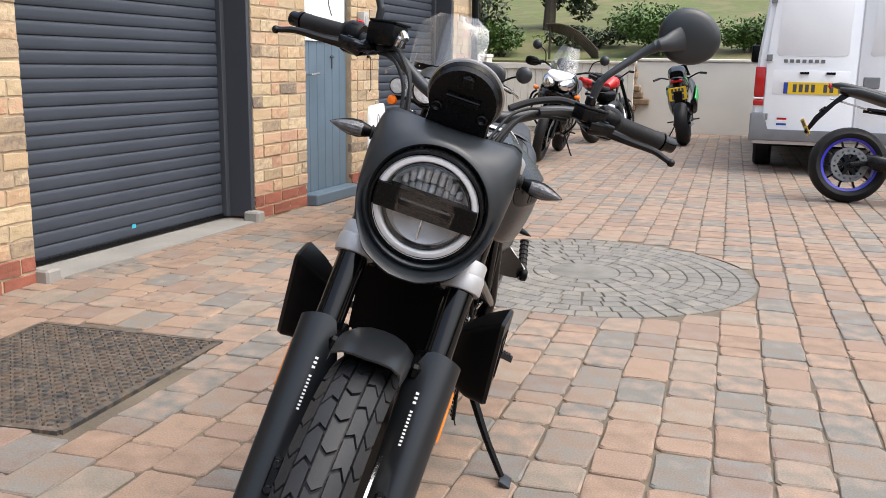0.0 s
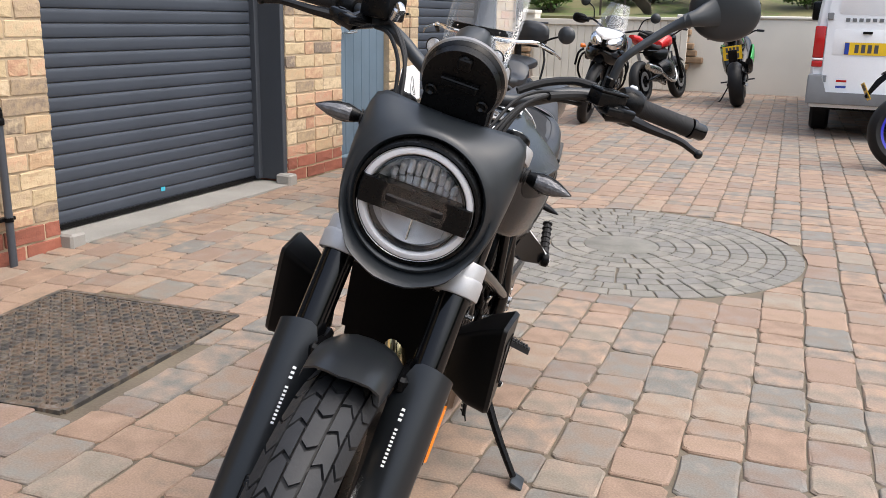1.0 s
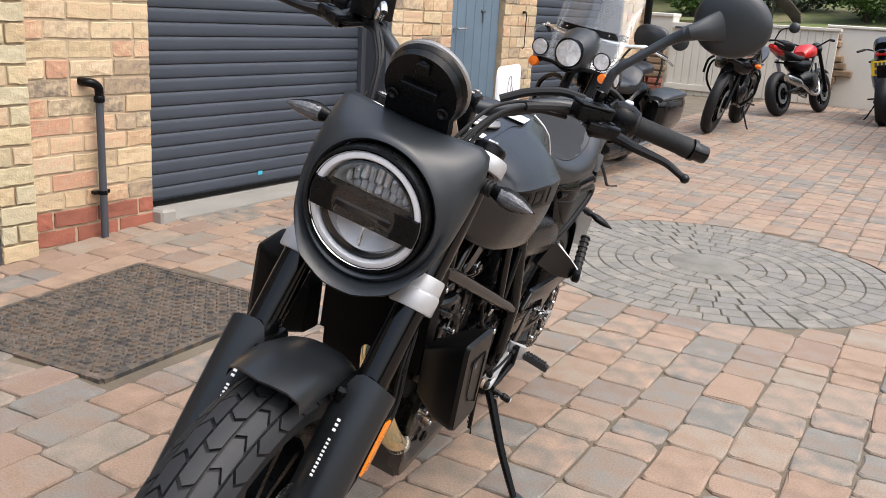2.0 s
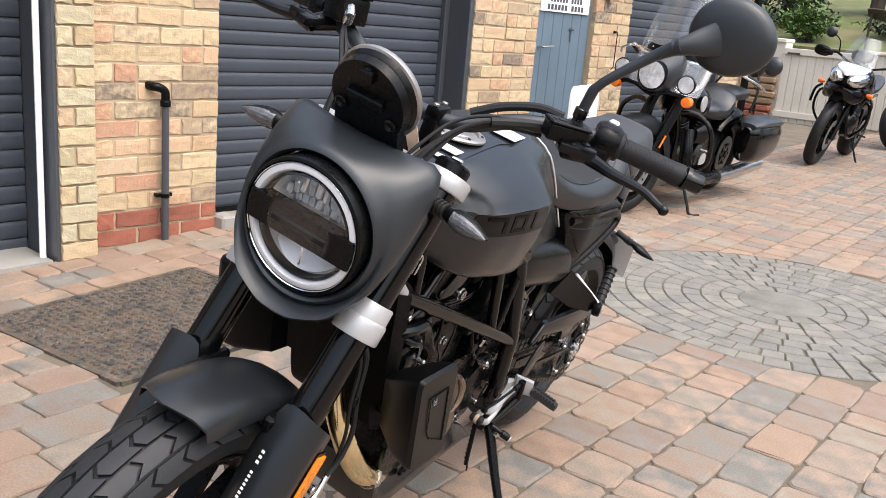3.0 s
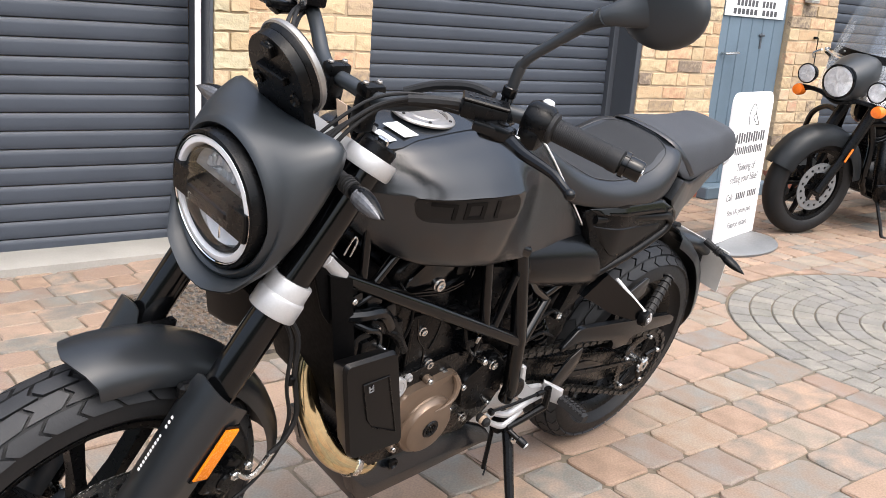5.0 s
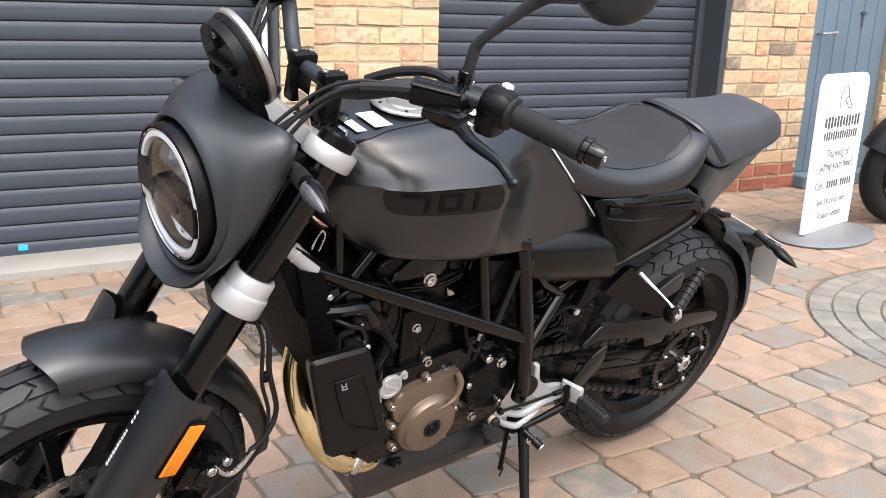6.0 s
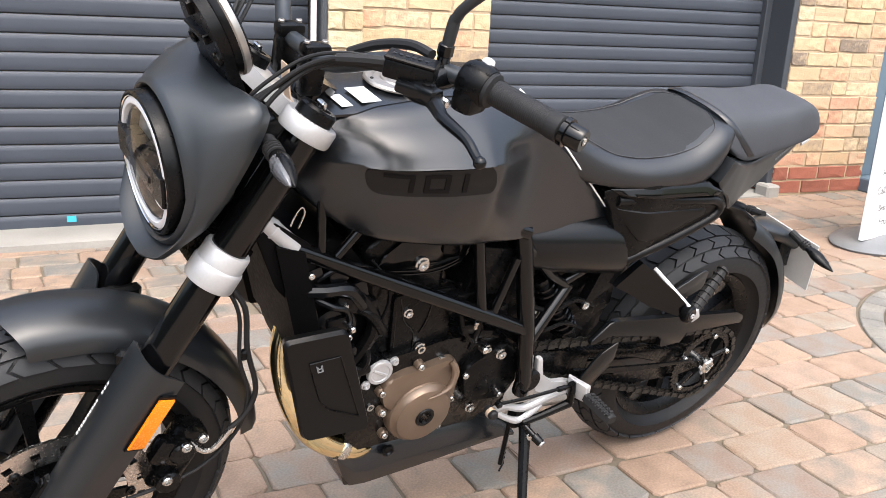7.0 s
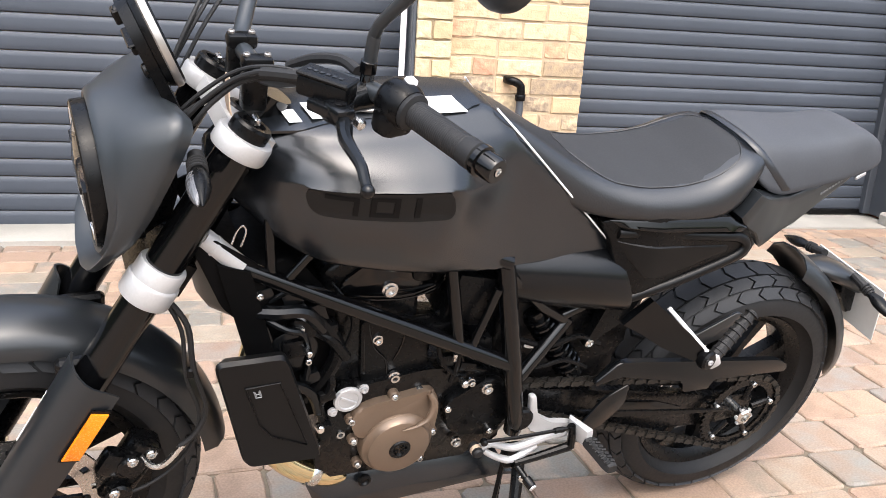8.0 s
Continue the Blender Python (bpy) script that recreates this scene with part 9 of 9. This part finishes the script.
# green sports bike seen from behind
gb = small_bike("sports_bike", "green and black sports motorcycle parked facing the wall", frame_at(-.80, 13.52, 94, 10), M["gloss"], M["plastic"], .84, 0, .12, .19, .32, 1.42, False)
lump(gb, "tail_unit", [(.30, 0, .86, .13, .05), (.0, 0, .95, .12, .06), (-.18, 0, .98, .08, .04), (-.25, 0, .98, .04, .02)], M["gloss"], "black tail unit")
bm = B()
box(bm, (-.24, 0, .95), (.02, .16, .045), .01)
part("tail_lamp", bm, M["tail_red"], gb, "red tail lamp")
bm = B()
prism(bm, rounded([(-.16, .95), (-.30, .80), (-.27, .64), (-.22, .66), (-.22, .80), (-.10, .92)], .01, 2), -.06, .06, .006)
part("plate_hanger", bm, M["plastic"], gb)
plate_bars(gb, Matrix.Translation((-.285, 0, .77)) @ Matrix.Rotation(-math.pi / 2, 4, "Z") @ Matrix.Rotation(.15, 4, "X"), .25, .19, M["plate_y"])
lump(gb, "fairing", [(1.50, 0, .84, .06, .06), (1.38, 0, .86, .16, .14), (1.15, 0, .78, .23, .22), (.85, 0, .62, .22, .22), (.62, 0, .50, .16, .12)], M["gloss"], "black fairing")
lump(gb, "side_panel", [(1.25, -.20, .78, .02, .04), (1.05, -.235, .74, .02, .10), (.85, -.225, .66, .02, .10), (.70, -.20, .60, .015, .05)], M["green"], "green side panel")
lump(gb, "tail_flash", [(.34, -.13, .90, .01, .02), (.15, -.125, .95, .012, .022), (-.05, -.11, .985, .008, .012)], M["green"], "green tail flash")
lump(gb, "side_panel", [(1.25, .20, .78, .02, .04), (1.05, .215, .80, .03, .09), (.80, .18, .80, .02, .07), (.60, .15, .84, .02, .04)], M["green"], "green side panel")
lump(gb, "hump", [(.56, 0, .96, .06, .05), (.40, 0, 1.02, .13, .13), (.14, 0, 1.05, .14, .13), (-.08, 0, 1.02, .10, .08)], M["gloss"], "black rear seat cowl")
lump(gb, "silencer", [(.32, -.17, .46, .03, .03), (.24, -.18, .50, .055, .06), (-.02, -.20, .60, .055, .06), (-.08, -.20, .62, .04, .045)], M["dark"], "dark stubby silencer")
for sy in (1, -1):
    pole(gb, "rear_turn_lamp", [(-.22, .06 * sy, .86), (-.22, .16 * sy, .86)], .012, M["plastic"])
bm = B()
ring_loft(bm, [[V((1.36 - .22 * v - .08 * u * u, u * (.15 - .04 * v), 1.0 + .18 * v)) for u in np.linspace(-1, 1, 9)] for v in np.linspace(0, 1, 5)], False, False, False)
bmesh.ops.solidify(bm, geom=bm.faces[:], thickness=.004)
part("windscreen", bm, M["smoke"], gb, "dark windscreen", 60)

# bike with blue wheels
bb = small_bike("naked_bike", "black motorcycle with bright blue wheels", frame_at(1.12, 8.36, 6, 8), M["gloss"], M["blue"], .86, 0, .12, .19, .325, 1.44, True, M["plastic"])
lump(bb, "tail_unit", [(.45, 0, .84, .10, .05), (.15, 0, .93, .09, .05), (-.10, 0, 1.0, .06, .035), (-.18, 0, 1.01, .03, .015)], M["matt_black"], "black pointed tail")
bm = B()
prism(bm, rounded([(-.02, .92), (-.10, .93), (-.30, .74), (-.38, .60), (-.36, .58), (-.27, .70), (-.14, .84)], .01, 2), -.02, .02, .005)
part("plate_hanger", bm, M["plastic"], bb)
pole(bb, "tail_stay", [(.16, .05, .80), (-.18, .05, .90)], .008, M["steel"], "bright stay")
plate_bars(bb, Matrix.Translation((-.37, 0, .64)) @ Matrix.Rotation(-math.pi / 2, 4, "Z") @ Matrix.Rotation(.45, 4, "X"), .2, .15, M["plate_y"])
bm = B()
lathe(bm, [(.001, -.01), (.025, -.005), (.025, .012), (.001, .02)], (-.19, 0, 1.0), (-1, 0, 0), 12)
part("tail_lamp", bm, M["tail_red"], bb)
for sy in (1, -1):
    pole(bb, "rear_turn_lamp", [(-.24, .03 * sy, .80), (-.24, .13 * sy, .80)], .012, M["plastic"])
lump(bb, "silencer", [(.60, -.15, .30, .03, .03), (.45, -.18, .30, .06, .06), (.20, -.19, .34, .06, .07), (.12, -.19, .36, .04, .05)], M["dark"], "dark silencer")


def van():
    X0, X1, Y = .22, 2.20, 10.40
    t = thing("van", "silver panel van parked with its rear doors closed", "van")
    bm = B()
    rings = []
    for y in (Y, Y + .06, Y + 3.5, Y + 4.6, Y + 5.2):
        hgt = 2.25 if y < Y + 3.6 else (2.0 if y < Y + 4.7 else 1.05)
        sh = .03 if y > Y else .06
        prof = [(X0 + .02, .32), (X0, .55), (X0 - .0, 1.0), (X0 + .02, 1.3), (X0 + .10, hgt - .25), (X0 + .20, hgt - .05), (X0 + .35, hgt), (X1 - .35, hgt), (X1 - .20, hgt - .05), (X1 - .10, hgt - .25), (X1 - .02, 1.3), (X1, 1.0), (X1, .55), (X1 - .02, .32)]
        rings.append([V((x + (sh if x < 1.2 else -sh) * (1 if y == Y else 0) * .5, y, z)) for x, z in prof])
    ring_loft(bm, rings)
    part("body", bm, M["van"], t, "silver painted body")
    mid = 1.24
    for a, b in ((X0 + .115, mid - .008), (mid + .008, X1 - .115)):
        d = new("rear_door")
        d.parent = t
        bm = B()
        prism(bm, rounded([(a, .42), (b, .42), (b, 2.12), (a + (.07 if a < 1 else 0), 2.12), (a, 1.3)] if a < 1 else [(a, .42), (b, .42), (b, 1.3), (b - .07, 2.12), (a, 2.12)], .03, 3), Y - .028, Y + .01, .006)
        part("panel", bm, M["van"], d)
        bm = B()
        prism(bm, rounded([(a + .09, 1.27), (b - .09, 1.27), (b - .09, 1.98), (a + .12, 1.98)], .05, 4), Y - .033, Y - .02, .006)
        part("pressing", bm, M["van"], d)
        if a < 1:
            bm = B()
            prism(bm, rounded([(a + .07, .86), (b - .06, .86), (b - .06, 1.12), (a + .07, 1.12)], .03, 4), Y - .031, Y - .02, .003)
            part("plate_recess", bm, M["van"], d, "pressed plate recess")
            plate_bars(d, Matrix.Translation((.80, Y - .037, .93)), .56, .125, M["plate_y"], 1, True)
            for xx in (.72, .98):
                bm = B()
                box(bm, (xx, Y - .04, 1.09), (.09, .02, .025), .004)
                part("plate_light", bm, M["plastic"], d)
            for i in range(7):
                bm = B()
                box(bm, (.52 + i * .062, Y - .0345, 1.215), (.04, .004, .035), .001)
                part("badge_bar", bm, M["grey"], d)
            for zz, mt in ((.60, "tail_red"), (.57, "white"), (.54, "eu_blue")):
                bm = B()
                box(bm, (.53, Y - .0295, zz), (.10, .002, .022))
                part("sticker", bm, M[mt], d)
        else:
            bm = B()
            box(bm, (a + .13, Y - .03, 1.0), (.16, .02, .12), .015)
            part("handle", bm, M["bumper"], d)
        for zz in (.62, 1.25, 1.85):
            bm = B()
            box(bm, ((a if a < 1 else b) + (.02 if a < 1 else -.02), Y - .04, zz), (.06, .03, .07), .006)
            part("hinge", bm, M["bumper"], d)
    for sx, x in ((1, X0 + .055), (-1, X1 - .055)):
        l = new("rear_lamp")
        l.parent = t
        for z0, z1, mt in ((.735, .80, "tail_red"), (.803, .825, "white"), (.828, 1.15, "tail_red")):
            bm = B()
            box(bm, (x, Y - .012, (z0 + z1) / 2), (.105, .04, z1 - z0), .012, None, 2)
            part("lens", bm, M[mt], l)
    bm = B()
    prism(bm, rounded([(X0 - .015, .36), (X1 + .015, .36), (X1 + .015, .66), (X1 - .13, .66), (X1 - .16, .47), (X0 + .16, .47), (X0 + .13, .66), (X0 - .015, .66)], .02, 3), Y - .09, Y + .06, .02)
    part("bumper", bm, M["bumper"], t, "grey plastic bumper")
    for x in (X0 + .12, X1 - .12):
        for y in (Y + .95, Y + 4.2):
            bm = B()
            lathe(bm, [(.20, -.10), (.31, -.10), (.335, -.07), (.335, .07), (.31, .10), (.20, .10), (.18, .02), (.02, .02)], (x, y, .332), (1, 0, 0), 32)
            part("wheel", bm, M["rubber"], t)
    bm = B()
    box(bm, (1.2, Y + 2.5, .36), (1.7, 4.8, .14), .02)
    part("underbody", bm, M["plastic"], t)
    bm = B()
    box(bm, (X0 - .14, Y + 4.0, 1.35), (.16, .10, .26), .03, None, 2)
    box(bm, (X0 - .03, Y + 4.0, 1.30), (.12, .05, .05), .01)
    part("mirror", bm, M["plastic"], t)


van()

# ---- single paving blocks and bricks ----
for me, m in near:
    o = new("paving_block", me)
    o.parent = pavement
    o.matrix_world = m
for me, m, parent in wall_bricks:
    o = new("brick", me)
    o.parent = parent
    o.matrix_world = m
